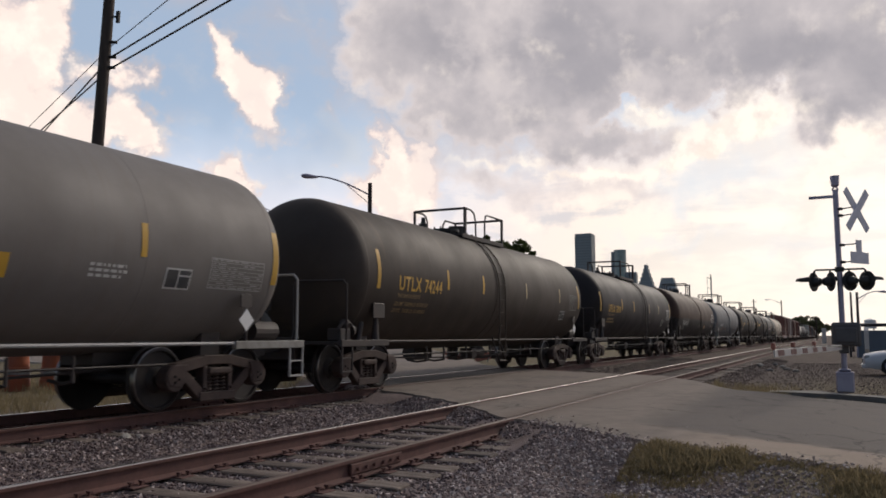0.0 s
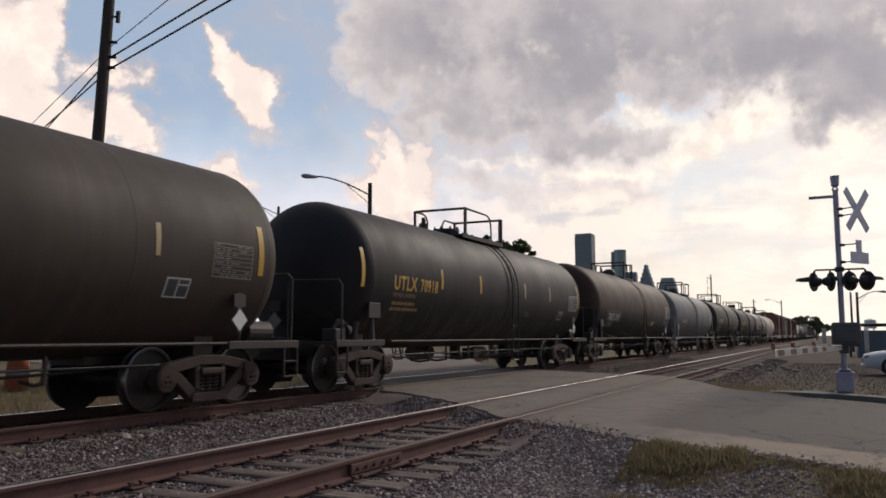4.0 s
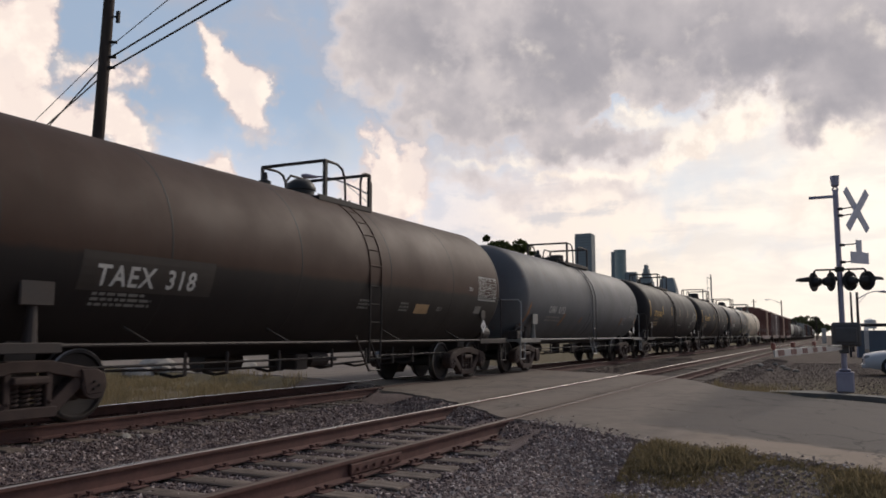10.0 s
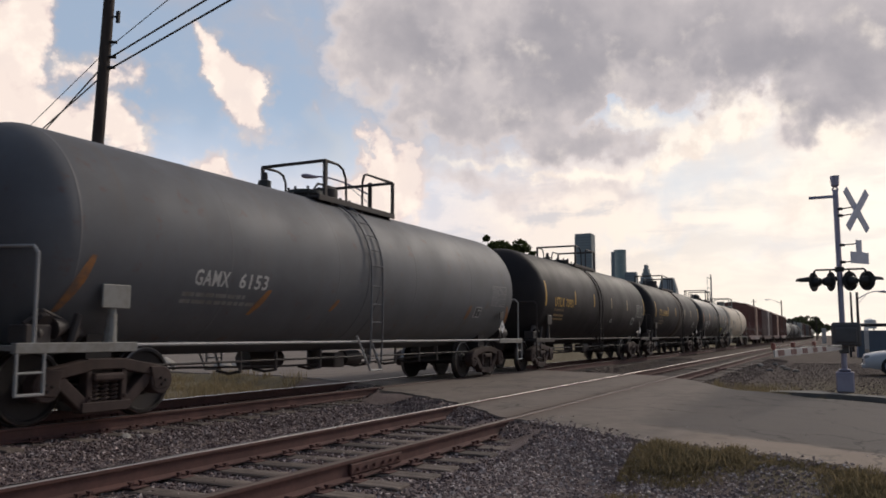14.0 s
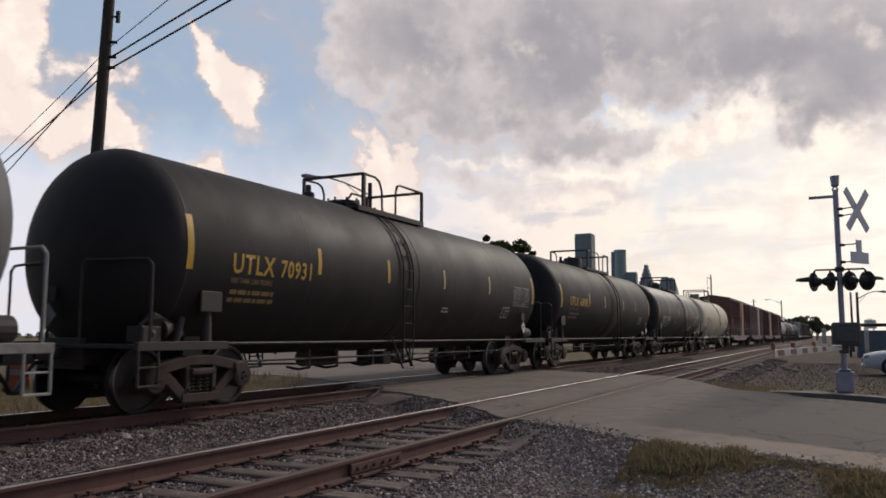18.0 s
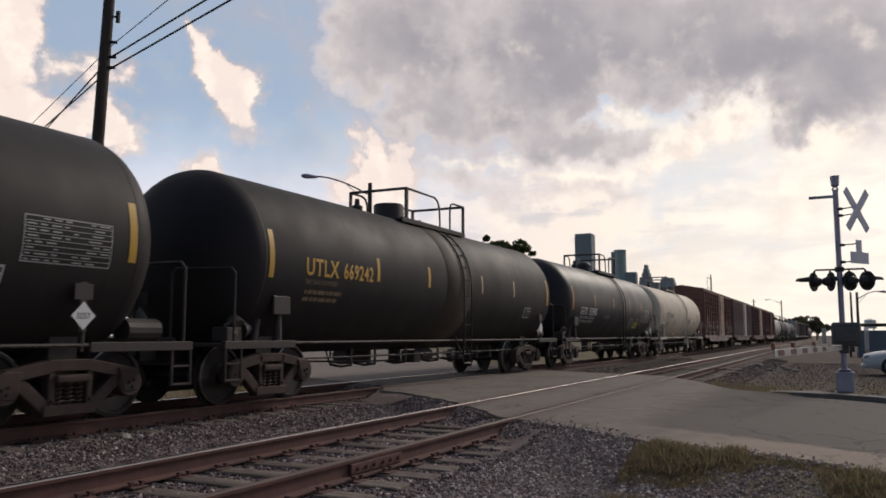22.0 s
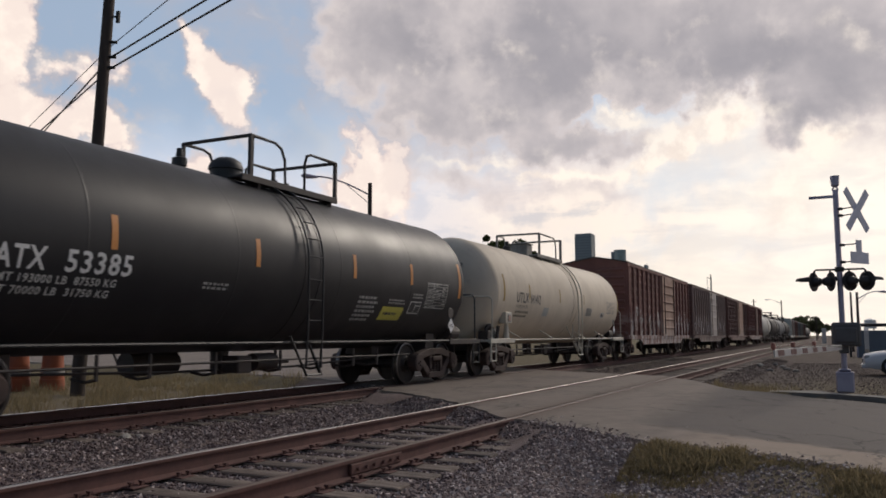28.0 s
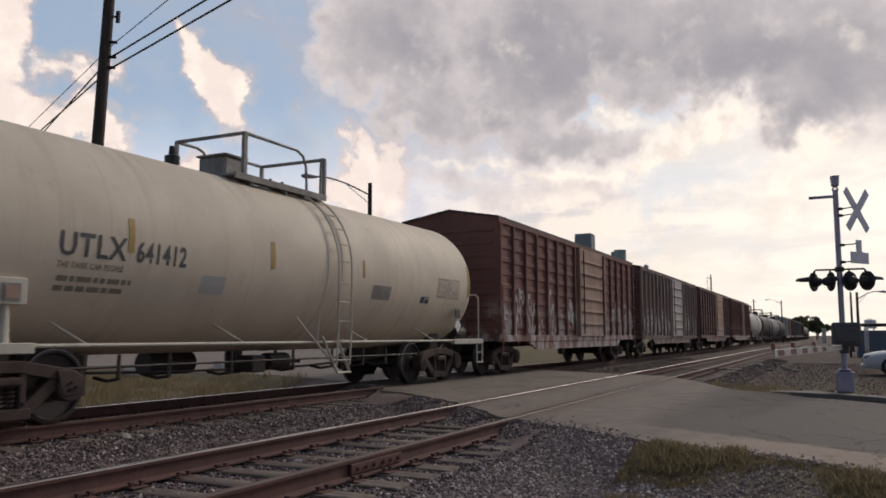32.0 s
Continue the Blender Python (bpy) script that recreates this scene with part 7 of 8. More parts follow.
def radio_mast():
    p = thing("radio_mast", "thin distant lattice mast with side antennas", "mast", "", pose(297.4, 39.2, -0.4))
    bm = bmesh.new()
    for a in (0, 2.09, 4.19):
        rod(bm, (0.35 * math.cos(a), 0.35 * math.sin(a), 0), (0.18 * math.cos(a), 0.18 * math.sin(a), 23.0), 0.09, 5)
    part("mast_legs", bm, M["tower_grey"], p)
    for i in range(14):
        bm = bmesh.new()
        z = 1.5 + i * 1.5
        rod(bm, (0.3, 0, z), (-0.15, 0.26, z + 0.7), 0.05, 4)
        part("brace", bm, M["tower_grey"], p)
    for z in (14.0, 18.0, 21.5):
        bm = bmesh.new()
        tube(bm, [(0, 0, z), (0, 1.3, z + 0.5), (0, 1.3, z - 2.2)], 0.09, 5)
        part("side_antenna", bm, M["tower_grey"], p)


radio_mast()


# ---- skyline ----
def tower(name_label, x, y, make):
    t = thing("tower", name_label, "skyscraper", "city skyline", pose(x, y, -2.0))
    make(t)
    return t


def bands(t, w, d, z0, z1, n, mat):
    """Window bands round a tower, each a thin proud course."""
    me = mesh_of(box(bmesh.new(), -d / 2 - 0.4, d / 2 + 0.4, -w / 2 - 0.4, w / 2 + 0.4, 0, (z1 - z0) / n * 0.45), "window_band", mat)
    for i in range(n):
        put("window_band", me, t, pose(0, 0, z0 + (z1 - z0) * i / n))


def tower_slab(t):
    part("shaft", box(bmesh.new(), -22, 22, -26, 26, 0, 314, 2.0), M["tower_grey"], t, "granite shaft, lightened to blue-grey for haze")
    bands(t, 52, 44, 8, 308, 36, M["glass_dark"])


def tower_round(t):
    bm = bmesh.new()
    n = 20
    pts = [(18 * math.cos(math.pi * i / n - math.pi / 2) + 0.0, 18 * math.sin(math.pi * i / n - math.pi / 2) - 6) for i in range(n + 1)]
    a = [bm.verts.new((-x, y, 0)) for x, y in pts]
    b = [bm.verts.new((-x, y, 252)) for x, y in pts]
    m_ = len(a)
    bm.faces.new(a)
    bm.faces.new(b[::-1])
    for i in range(m_):
        bm.faces.new((a[i], b[i], b[(i + 1) % m_], a[(i + 1) % m_]))
    bmesh.ops.recalc_face_normals(bm, faces=bm.faces[:])
    part("glass_half", bm, M["glass_pale"], t, "curved green glass half", None, True)
    part("dark_half", box(bmesh.new(), -12, 12, 6, 18, 0, 247, 1.0), M["glass_dark"], t, "darker flat half")


def tower_block(t):
    part("shaft", box(bmesh.new(), -12, 12, -22, 22, 0, 186, 1.0), M["tower_grey"], t)
    bands(t, 44, 24, 8, 180, 24, M["glass_dark"])


def tower_gable(t):
    z = 0
    for i, (w, z1) in enumerate(((60, 120), (44, 140), (36, 152), (28, 164), (20, 176), (13, 187), (7, 198))):
        part("gable_step", box(bmesh.new(), -16 + i * 0.3, 16 - i * 0.3, -w / 2, w / 2, z, z1, 0.6), M["tower_grey"], t, "stepped gabled top")
        z = z1 + 0.004
    part("spire", rod(bmesh.new(), (0, 0, 198), (0, 0, 204), 0.8, 6, 0.2), M["tower_grey"], t)
    part("low_wing", box(bmesh.new(), -12, 12, -48, -30.5, 0, 122, 0.6), M["tower_grey"], t)


def tower_pyramid(t):
    part("shaft", box(bmesh.new(), -20, 20, -23, 23, 0, 120, 1.0), M["glass_dark"], t)
    bm = bmesh.new()
    a = [bm.verts.new(p) for p in ((-20, -23, 120.01), (20, -23, 120.01), (20, 23, 120.01), (-20, 23, 120.01))]
    b = [bm.verts.new(p) for p in ((-12, -15, 154), (12, -15, 154), (12, 15, 154), (-12, 15, 154))]
    bm.faces.new(b)
    for i in range(4):
        bm.faces.new((a[i], a[(i + 1) % 4], b[(i + 1) % 4], b[i]))
    bmesh.ops.recalc_face_normals(bm, faces=bm.faces[:])
    part("stepped_crown", bm, M["tower_grey"], t, "sloping granite crown")
    bands(t, 46, 40, 6, 118, 14, M["tower_grey"])


# green glass, lightened in colour for distance haze
M["glass_pale"] = surface("hazed_green_glass", (0.20, 0.27, 0.28), (0.16, 0.22, 0.23), 0.25, 0.0, 0.05, 0.01, 0.5, 0.0)
tower("tall blue-grey rectangular skyscraper on the skyline", 2404, 685, tower_slab)
tower("round-fronted green glass skyscraper on the skyline", 2332, 566, tower_round)
tower("plain lower grey block on the skyline", 2335, 535, tower_block)
tower("stepped gothic-gabled grey tower on the skyline", 2252, 468, tower_gable)
tower("grey tower with a sloping cut-off crown", 2164, 394, tower_pyramid)


# ---- plants ----
def leaf_material(name, a, b2):
    m, k, b = blank(name)
    geo = k.add("ShaderNodeNewGeometry")
    col = k.mix(geo.outputs["Random Per Island"], a, b2)
    k.link(col, b.inputs["Base Color"])
    b.inputs["Roughness"].default_value = 0.7
    b.inputs["Specular IOR Level"].default_value = 0.2
    # light shines through the thin blades
    tl = k.add("ShaderNodeBsdfTranslucent")
    k.link(col, tl.inputs["Color"])
    mx = k.add("ShaderNodeMixShader")
    mx.inputs[0].default_value = 0.45
    k.link(b.outputs[0], mx.inputs[1])
    k.link(tl.outputs[0], mx.inputs[2])
    for node in m.node_tree.nodes:
        if node.type == "OUTPUT_MATERIAL":
            k.link(mx.outputs[0], node.inputs[0])
    return m


M["leaf"] = leaf_material("leaf_green", (0.035, 0.05, 0.015), (0.085, 0.10, 0.035))
M["grass"] = leaf_material("grass_blade", (0.175, 0.14, 0.078), (0.32, 0.255, 0.15))
# paler than the near leaves: distance haze is put into this colour
M["leaf_hazed"] = leaf_material("hazed_leaf_green", (0.075, 0.085, 0.045), (0.12, 0.125, 0.07))
M["bark"] = surface("bark", (0.09, 0.07, 0.055), (0.05, 0.04, 0.033), 0.9, 0.0, 14, 3, 0.8, 0.5, 0.02, stretch=(3, 3, 0.6))


def leaves_mesh(name, centres, count, size, seed, mat):
    """Many small leaves round the clump centres (x, y, z, radius)."""
    rng = np.random.default_rng(seed)
    c = np.array(centres)
    w = c[:, 3] ** 2
    pick = rng.choice(len(c), count, p=w / w.sum())
    d = rng.normal(size=(count, 3))
    d /= np.linalg.norm(d, axis=1)[:, None]
    rad = rng.uniform(0.25, 1.0, count) ** 0.5
    pos = c[pick, :3] + d * (c[pick, 3] * rad)[:, None] * (1, 1, 0.8)
    u = rng.normal(size=(count, 3))
    u /= np.linalg.norm(u, axis=1)[:, None]
    v = np.cross(u, rng.normal(size=(count, 3)))
    v /= np.linalg.norm(v, axis=1)[:, None]
    s = size * rng.uniform(0.6, 1.3, count)[:, None]
    quad = np.stack([pos - u * s, pos + v * s * 0.5, pos + u * s, pos - v * s * 0.5], 1)
    me = bpy.data.meshes.new(name)
    me.from_pydata(quad.reshape(-1, 3).tolist(), [], (np.arange(count * 4).reshape(-1, 4)).tolist())
    me.materials.append(mat)
    return me


def tree(x, y, height, spread, seed, label, leaves, size, z0=-0.5, mat="leaf"):
    rng = random.Random(seed)
    t = thing("tree", label, "tree", "", pose(x, y, z0))
    bm = bmesh.new()
    rod(bm, (0, 0, 0), (0.1, 0.05, height * 0.5), height * 0.03, 9, height * 0.018)
    tips = []
    for i in range(9):
        a = i * 2.4 + rng.random()
        b0 = Vector((0.05, 0.03, height * (0.35 + 0.02 * i)))
        e = Vector((math.cos(a) * spread * rng.uniform(0.35, 0.8), math.sin(a) * spread * rng.uniform(0.35, 0.8), height * rng.uniform(0.62, 0.92)))
        rod(bm, b0, e, height * 0.012, 6, height * 0.005)
        tips.append(e)
    part("trunk", bm, M["bark"], t, "tapered trunk with limbs")
    centres = [(p.x + rng.uniform(-0.3, 0.3), p.y + rng.uniform(-0.3, 0.3), p.z, spread * rng.uniform(0.2, 0.36)) for p in tips]
    for p in tips:
        for j in range(3):
            centres.append((p.x + rng.uniform(-0.5, 0.5) * spread, p.y + rng.uniform(-0.5, 0.5) * spread, min(height * 0.97, p.z + rng.uniform(-0.12, 0.08) * height), spread * rng.uniform(0.09, 0.2)))
    put("crown", leaves_mesh("crown", centres, leaves, size, seed, M[mat]), t, None, "uneven leafy crown")
    return t


tree(60.0, 23.9, 9.8, 2.2, 3, "dark leafy tree standing beyond the train", 5200, 0.17)
tree(61.6, 25.6, 8.9, 1.4, 9, "small leafy tree beside a larger one", 1400, 0.15)
for i_, (dx, dy, hh) in enumerate(((398, 21.5, 9.2), (404, 16.5, 10.6), (396, 11.5, 9.6), (410, 7.5, 8.0), (402, 26.5, 8.0), (406, 31.0, 6.8))):
    tree(dx, dy, hh + 1.6, 6.5, 20 + i_, "distant dark tree at the end of the tracks", 3200, 0.5, -2.4, "leaf_hazed")


def far_woods():
    """Low woods and scrub all round the horizon, as one object."""
    rng = random.Random(5)
    centres = []
    for i in range(420):
        a = radians(rng.uniform(-60, 120))
        d = rng.uniform(380, 640)
        x, y = d * math.cos(a), d * math.sin(a)
        if x > 0 and abs(y - 8) < 9 + 0 * x:
            continue
        s = rng.uniform(1.4, 2.8)
        centres.append((x, y, s * 0.7 - 0.4, s))
    tagged(new("far_woods", leaves_mesh("far_woods", centres, 26000, 0.8, 8, M["leaf_hazed"])), "low dark scrub and trees along the horizon", "woods", kind="stuff")


far_woods()


def grass_mesh(name, spots, seed, height, label, low=-0.12, fade=0.6):
    """Blades of dry grass in the areas (x0, x1, y0, y1, count)."""
    rng = np.random.default_rng(seed)
    vs, fs = [], []
    for x0, x1, y0, y1, count in spots:
        done = 0
        for _ in range(count * 4):
            if done >= count:
                break
            x, y = rng.uniform(x0, x1), rng.uniform(y0, y1)
            if not off_road(x - 0.1, y) or noise.noise((x * 0.9, y * 0.9, 11.0)) < low + 0.25 * rng.random() or rng.random() > (x - x0) / fade + noise.noise((x * 2.5, y * 2.5, 4.0)):
                continue
            done += 1
            z = ground_z(x, y) - 0.01
            a, h = rng.uniform(0, 6.28), height * rng.uniform(0.35, 1.15)
            lx, ly = rng.normal(0, 0.35, 2) * h
            wx, wy = math.cos(a) * 0.006, math.sin(a) * 0.006
            i = len(vs)
            vs += [(x - wx, y - wy, z), (x + wx, y + wy, z), (x + lx * 0.4 + wx * 0.7, y + ly * 0.4 + wy * 0.7, z + h * 0.6), (x + lx * 0.4 - wx * 0.7, y + ly * 0.4 - wy * 0.7, z + h * 0.6), (x + lx, y + ly, z + h * 0.95)]
            fs += [(i, i + 1, i + 2, i + 3), (i + 3, i + 2, i + 4)]
    me = bpy.data.meshes.new(name)
    me.from_pydata(vs, [], fs)
    me.materials.append(M["grass"])
    return tagged(new(name, me), label, "grass", kind="stuff")


grass_mesh("grass", [(6.6, 9.0, -1.3, 1.9, 30000)], 4, 0.055, "short dry grass at the road's edge", -0.3, 2.0)
grass_mesh("grass", [(7.7, 8.75, 0.85, 1.75, 3800), (7.0, 8.1, -0.3, 0.8, 1200)], 6, 0.11, "taller tuft of dry grass by the pavement's corner")
grass_mesh("grass", [(17.8, 20.6, 0.2, 2.6, 2200), (20.5, 23.5, 0.9, 3.0, 700)], 5, 0.2, "dry grass round the signal's kerb")
grass_mesh("grass", [(5.0, 20.0, 12.4, 24.0, 17000)], 7, 0.28, "rough green grass beyond the train's track")


# ---- things beyond the train and along the right ----
def rubble(x, y, s, seed, label, mat, z=None):
    rng = random.Random(seed)
    bm = bmesh.new()
    bmesh.ops.create_icosphere(bm, subdivisions=2, radius=1.0)
    for v in bm.verts:
        k = 1 + 0.35 * noise.noise(v.co * 1.3 + Vector((seed * 3.1, 0, 0)))
        v.co = Vector((v.co.x * k * s * rng.uniform(0.97, 1.03), v.co.y * k * s * 0.8, max(-0.35, v.co.z * k) * s * 0.55))
    zz = ground_z(x, y) if z is None else z
    ob = new("concrete_lump", mesh_of(bm, "concrete_lump", mat))
    ob.matrix_local = pose(x, y, zz + s * 0.15, 0, 0, rng.uniform(0, 360))
    tagged(ob, label, "rubble", "concrete lumps")


M["pale_stone"] = surface("pale_stone", (0.42, 0.38, 0.33), (0.3, 0.27, 0.24), 0.9, 0.0, 40, 8.0, 0.6, 0.4, 0.01)
for i_, (x, y, s) in enumerate(((20.3, 21.4, 0.6), (20.9, 21.0, 0.45), (21.5, 21.9, 0.7), (22.6, 22.6, 0.4), (24.3, 21.3, 0.6), (25.0, 21.0, 0.5), (25.8, 21.6, 0.65))):
    rubble(x, y, s, i_, "pale broken concrete lump in the grass", M["pale_stone"])
rubble(7.45, 8.05, 0.085, 31, "pale broken stone between the tracks", M["pale_stone"])
rubble(7.62, 8.0, 0.06, 32, "flat pale stone chip between the tracks", M["pale_stone"])
for i_, (x, y) in enumerate(((38.5, 2.2), (40.1, 2.6), (36.2, 1.9), (33.8, 2.4), (34.6, 1.5), (37.0, 3.0))):
    rubble(x, y, 0.16, 50 + i_, "pale stone lying in the gravel", M["concrete"])


def orange_drum(x, y, label):
    d = thing("drum", label, "drum", "orange drums", pose(x, y, ground_z(x, y)))
    bm = bmesh.new()
    turned(bm, [(0.0, 0.0), (0.0, 0.31), (0.3, 0.30), (0.31, 0.285), (0.6, 0.28), (0.61, 0.265), (0.95, 0.25), (1.0, 0.2), (1.0, 0.0)], "z", 20)
    part("shell", bm, M["drum_orange"], d, "faded orange plastic shell", None, True)
    bm = bmesh.new()
    turned(bm, [(0.42, 0.285), (0.42, 0.292), (0.56, 0.289), (0.56, 0.28)], "z", 20)
    part("band", bm, M["pale"], d, "dull reflective band")


M["drum_orange"] = surface("faded_orange", (0.34, 0.085, 0.03), (0.22, 0.07, 0.035), 0.6, 0.0, 10, 2.0, 0.6, 0.1, 0.004)
for x, y in ((13.3, 19.5), (13.9, 18.9), (14.45, 18.3), (12.4, 18.6), (12.9, 20.2)):
    orange_drum(x, y, "faded orange traffic drum in the grass")


def barricade(x, y, label):
    """A low fallen barricade: two orange-red boards on a pair of legs."""
    b = thing("barricade", label, "barricade", "barricades", pose(x, y, ground_z(x, y) + 0.02, 0, 0, 64))
    for z, lean in ((0.16, 8), (0.42, -5)):
        bm = box(bmesh.new(), -0.75, 0.75, -0.03, 0.03, -0.10, 0.10, 0.008)
        part("board", bm, M["barrier_red"], b, "faded red-orange board", pose(0, 0, z, 0, lean, 0))
    for q in (-0.6, 0.6):
        bm = bmesh.new()
        rod(bm, (q, -0.3, 0.0), (q, 0.0, 0.6), 0.03, 6)
        rod(bm, (q, 0.3, 0.0), (q, 0.0, 0.6), 0.03, 6)
        part("leg", bm, M["pale"], b)


M["barrier_red"] = surface("faded_barrier_red", (0.30, 0.085, 0.05), (0.2, 0.08, 0.06), 0.6, 0.0, 10, 2.0, 0.6, 0.1, 0.004)
barricade(38.2, 18.1, "low battered red-orange barricade on the pavement")
barricade(40.6, 17.3, "low battered red-orange barricade on the pavement")


def fence():
    f = thing("fence", "long low blue-grey panel fence with a pipe rail", "fence", "", pose(60.0, -1.2, -0.4))
    panel = mesh_of(box(bmesh.new(), -0.03, 0.03, -1.22, 1.22, 0.02, 1.8, 0.01), "panel", M["fence_blue"])
    post = mesh_of(box(bmesh.new(), -0.05, 0.05, -0.05, 0.05, 0.0, 1.9, 0.01), "post", M["alu"])
    for i in range(7):
        put("panel", panel, f, pose(0, -1.25 - i * 2.5, 0))
        put("post", post, f, pose(-0.04, -i * 2.5, 0))
    bm = bmesh.new()
    rod(bm, (-0.3, 0.6, 2.15), (-0.3, -17.0, 2.15), 0.11, 10)
    for y in (0.4, -8.0, -16.5):
        rod(bm, (-0.3, y, 0.0), (-0.3, y, 2.1), 0.07, 8)
    part("pipe_rail", bm, M["steel_dark"], f, "dark overhead pipe")


M["fence_blue"] = surface("fence_blue_grey", (0.15, 0.17, 0.20), (0.11, 0.12, 0.14), 0.7, 0.0, 3, 0.6, 0.6, 0.1, 0.01)
fence()


def water_tank():
    w = thing("water_tank", "white distant water tank on a short tower", "water tank", "", pose(399.8, -13.5, -0.4))
    bm = bmesh.new()
    turned(bm, [(4.5, 0.0), (4.5, 2.4), (8.2, 2.4), (9.0, 0.0)], "z", 20)
    part("vessel", bm, M["sign_bright"], w, "white vessel", None, True)
    for a in (0.8, 2.4, 3.9, 5.5):
        part("leg", rod(bmesh.new(), (2 * math.cos(a), 2 * math.sin(a), 0), (1.8 * math.cos(a), 1.8 * math.sin(a), 4.6), 0.2, 6), M["tower_grey"], w)


water_tank()


def sedan():
    """A white sedan stopped beyond the crossing, its nose towards the tracks."""
    c = thing("car", "white sedan with blue doors stopped beside the crossing, lights off", "car", "", pose(33.0, -3.1, -0.34, 0, 0, 90))
    secs = [(2.30, 0.35, 0.52, 0.62, 0.55), (2.24, 0.28, 0.66, 0.74, 0.76), (1.9, 0.24, 0.74, 0.82, 0.86), (1.0, 0.22, 0.90, 0.94, 0.90), (0.3, 0.22, 0.95, 1.0, 0.91), (-1.2, 0.22, 0.96, 1.0, 0.91), (-1.9, 0.26, 0.95, 0.99, 0.88), (-2.3, 0.35, 0.8, 0.9, 0.78)]
    bm = bmesh.new()
    rings = []
    for x, zb, zs, zt, w in secs:
        ring = [(-w * 0.9, zb), (-w, zb + 0.15), (-w, zs - 0.08), (-w * 0.93, zs), (-w * 0.5, zt), (w * 0.5, zt), (w * 0.93, zs), (w, zs - 0.08), (w, zb + 0.15), (w * 0.9, zb)]
        rings.append([bm.verts.new((x, y, z)) for y, z in ring])
    for a, b in zip(rings, rings[1:]):
        for j in range(10):
            bm.faces.new((a[j], b[j], b[(j + 1) % 10], a[(j + 1) % 10]))
    bm.faces.new(rings[0])
    bm.faces.new(rings[-1][::-1])
    bmesh.ops.recalc_face_normals(bm, faces=bm.faces[:])
    part("body", bm, M["car_white"], c, "glossy white body", None, True)
    bm = bmesh.new()
    rows = [(0.95, 0.93, 0.80), (0.1, 1.36, 0.62), (-0.9, 1.40, 0.62), (-1.7, 0.98, 0.78)]
    a = [[bm.verts.new((x, s * w, z)) for s in (-1, 1)] for x, z, w in rows]
    low = [[bm.verts.new((x, s * 0.84, 0.93)) for s in (-1, 1)] for x, z, w in rows]
    for p, q in zip(a, a[1:]):
        bm.faces.new((p[0], p[1], q[1], q[0]))
    for s in (0, 1):
        for (p, q), (u, v) in zip(zip(a, a[1:]), zip(low, low[1:])):
            bm.faces.new((p[s], q[s], v[s], u[s]))
    bmesh.ops.recalc_face_normals(bm, faces=bm.faces[:])
    part("glasshouse", bm, M["car_glass"], c, "dark windows", None)
    bm = bmesh.new()
    box(bm, -0.95, 0.05, -0.6, 0.6, 1.385, 1.42, 0.012)
    part("roof", bm, M["car_white"], c)
    for s in (-1, 1):
        part("door_panel", box(bmesh.new(), -1.0, 0.95, s * 0.912 - 0.01, s * 0.912 + 0.01, 0.40, 0.80, 0.006), M["car_blue"], c, "blue painted door panel")
    for x in (1.42, -1.42):
        for s in (-1, 1):
            bm = bmesh.new()
            turned(bm, [(s * 0.68, 0.0), (s * 0.68, 0.30), (s * 0.72, 0.33), (s * 0.90, 0.33), (s * 0.925, 0.29), (s * 0.92, 0.22)], "y", 24)
            w = part("wheel", bm, M["tyre"], c, "black tyre", pose(x, 0, 0.33), True)
            bm = bmesh.new()
            turned(bm, [(s * 0.90, 0.0), (s * 0.925, 0.06), (s * 0.905, 0.10), (s * 0.915, 0.22), (s * 0.88, 0.23)], "y", 20)
            part("hub_cap", bm, M["alu"], w, "grey hub cap", None, True)
    for s in (-1, 1):
        part("headlight", box(bmesh.new(), 2.08, 2.26, s * 0.62 - 0.16, s * 0.62 + 0.16, 0.60, 0.72, 0.03), M["car_lamp"], c, "clear headlight, off")
    part("grille", box(bmesh.new(), 2.24, 2.312, -0.42, 0.42, 0.42, 0.58, 0.02), M["black"], c, "dark grille")
    part("bumper", box(bmesh.new(), 2.1, 2.34, -0.72, 0.72, 0.26, 0.40, 0.03), M["car_white"], c)
    for s in (-1, 1):
        part("mirror", box(bmesh.new(), 0.62, 0.78, s * 0.98 - 0.09, s * 0.98 + 0.09, 0.98, 1.10, 0.03), M["car_white"], c)


M["car_white"] = surface("car_white", (0.62, 0.62, 0.63), (0.55, 0.55, 0.56), 0.25, 0.0, 2, 0.6, 0.3, 0.0)
M["car_blue"] = surface("car_blue", (0.05, 0.09, 0.38), (0.04, 0.07, 0.30), 0.3, 0.0, 2, 0.6, 0.3, 0.0)
M["car_glass"] = surface("car_glass", (0.02, 0.022, 0.025), (0.03, 0.03, 0.032), 0.08, 0.0, 2, 0.6, 0.3, 0.0)
M["car_lamp"] = surface("headlight_glass", (0.35, 0.36, 0.38), (0.25, 0.25, 0.27), 0.12, 0.0, 6, 2.0, 0.3, 0.0)
M["tyre"] = surface("tyre_rubber", (0.022, 0.021, 0.022), (0.034, 0.032, 0.03), 0.85, 0.0, 20, 3.0, 0.5, 0.2, 0.004)
sedan()



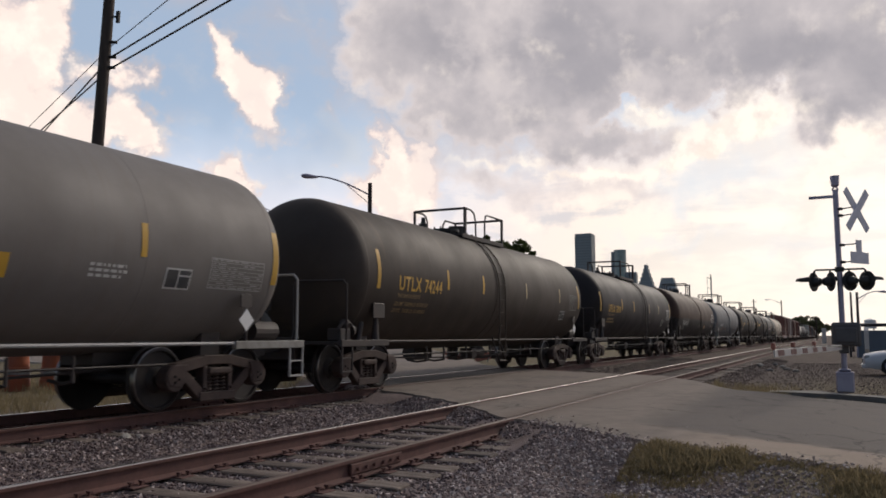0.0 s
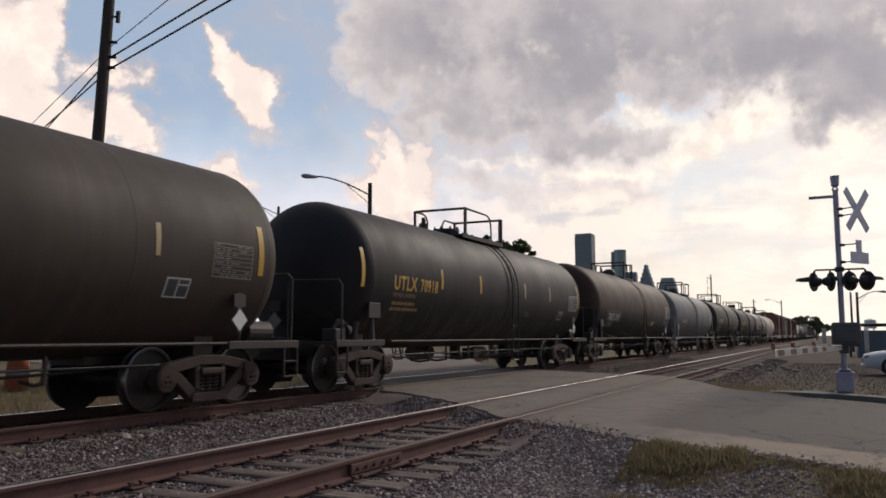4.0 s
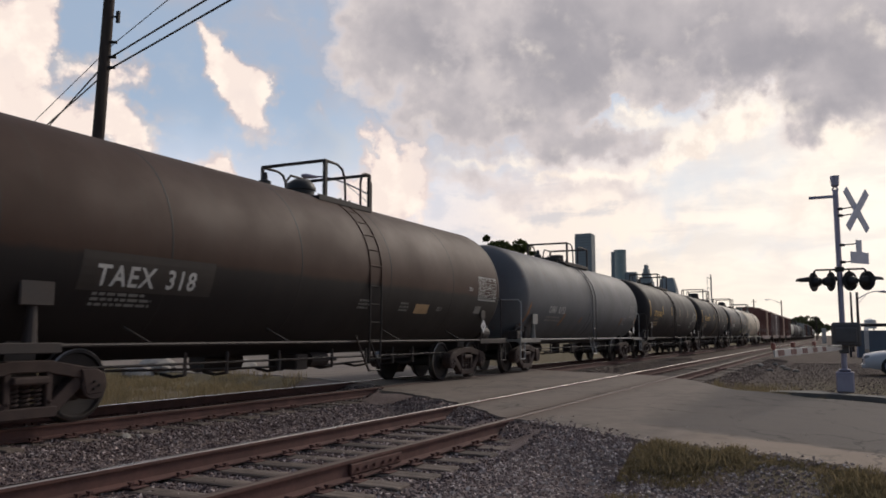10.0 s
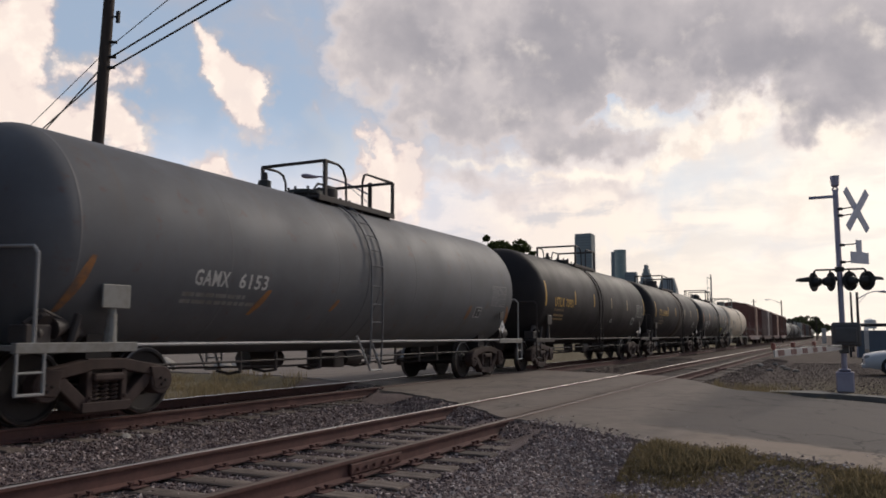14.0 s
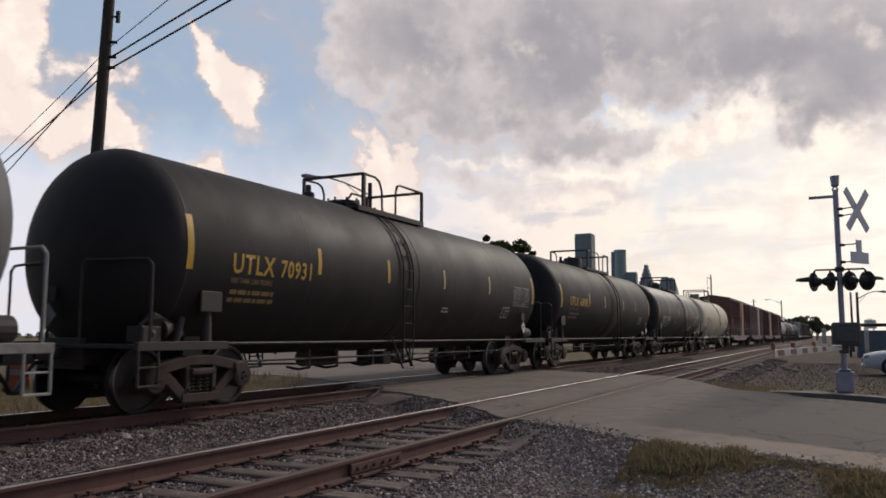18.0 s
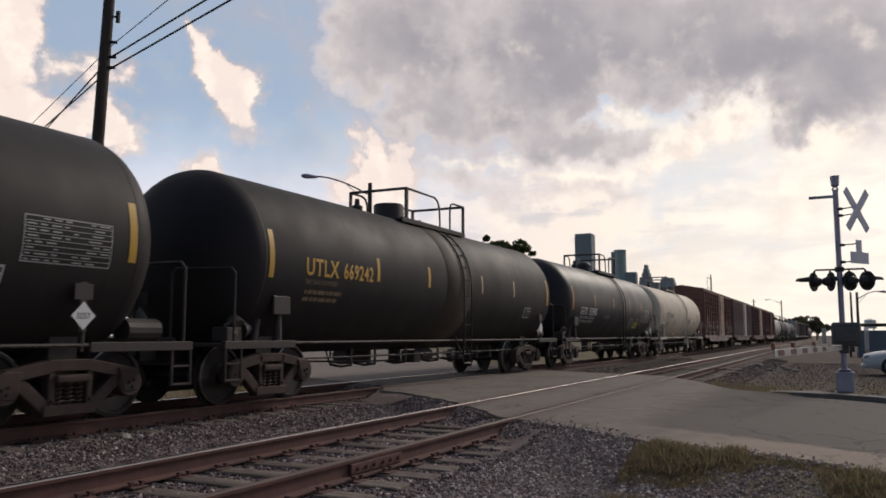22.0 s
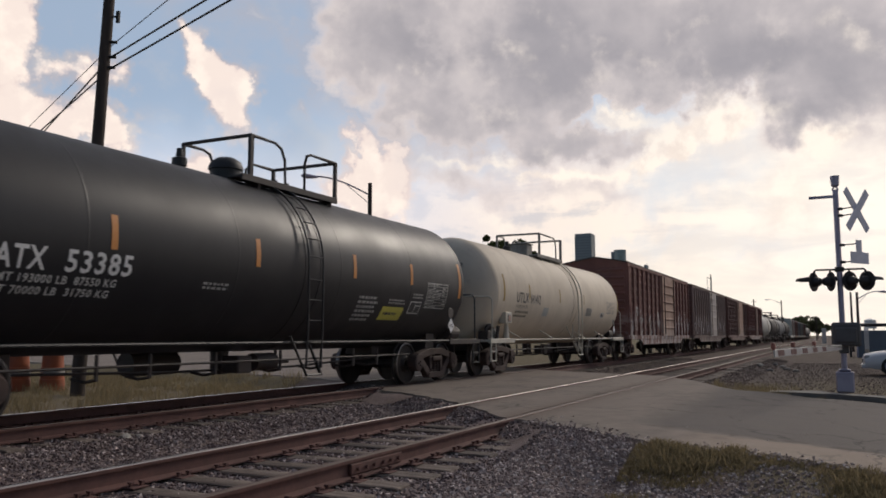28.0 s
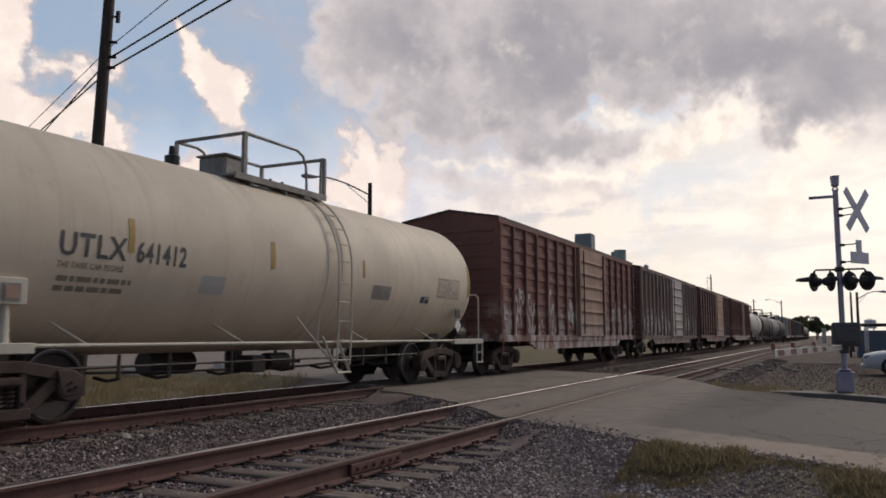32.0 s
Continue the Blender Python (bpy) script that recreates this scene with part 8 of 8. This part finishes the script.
# ---- motion ----
def motions():
    times = [0.0, 2.0, 4.0, 6.0, 8.0, 10.0, 12.0, 14.0, 16.0, 18.0, 20.0, 22.0, 24.0, 26.0, 28.0, 30.0, 32.0]
    for car in CARS:
        m = car.matrix_basis.copy()
        walk(car, [(t, Matrix.Translation((-travel(t), 0, 0)) @ m) for t in times])
    beats = [i * 0.16 for i in range(201)]
    keyed = {}
    for w, x in WHEELSETS:
        if x not in keyed:
            walk(w, [(t, pose(x, 0, WHEEL_R, 0, -math.degrees(travel(t) / WHEEL_R) % 360.0, 0)) for t in beats])
            keyed[x] = w
        else:
            w.rotation_mode = "QUATERNION"
            w.animation_data_create()
            w.animation_data.action = keyed[x].animation_data.action
            w.animation_data.action_slot = keyed[x].animation_data.action_slot
    turn = 2.25
    walk(SKY, [(0.0, pose(0, 0, 0, 0, 0, 0)), (32.0, pose(0, 0, 0, 0, 0, turn))])


motions()
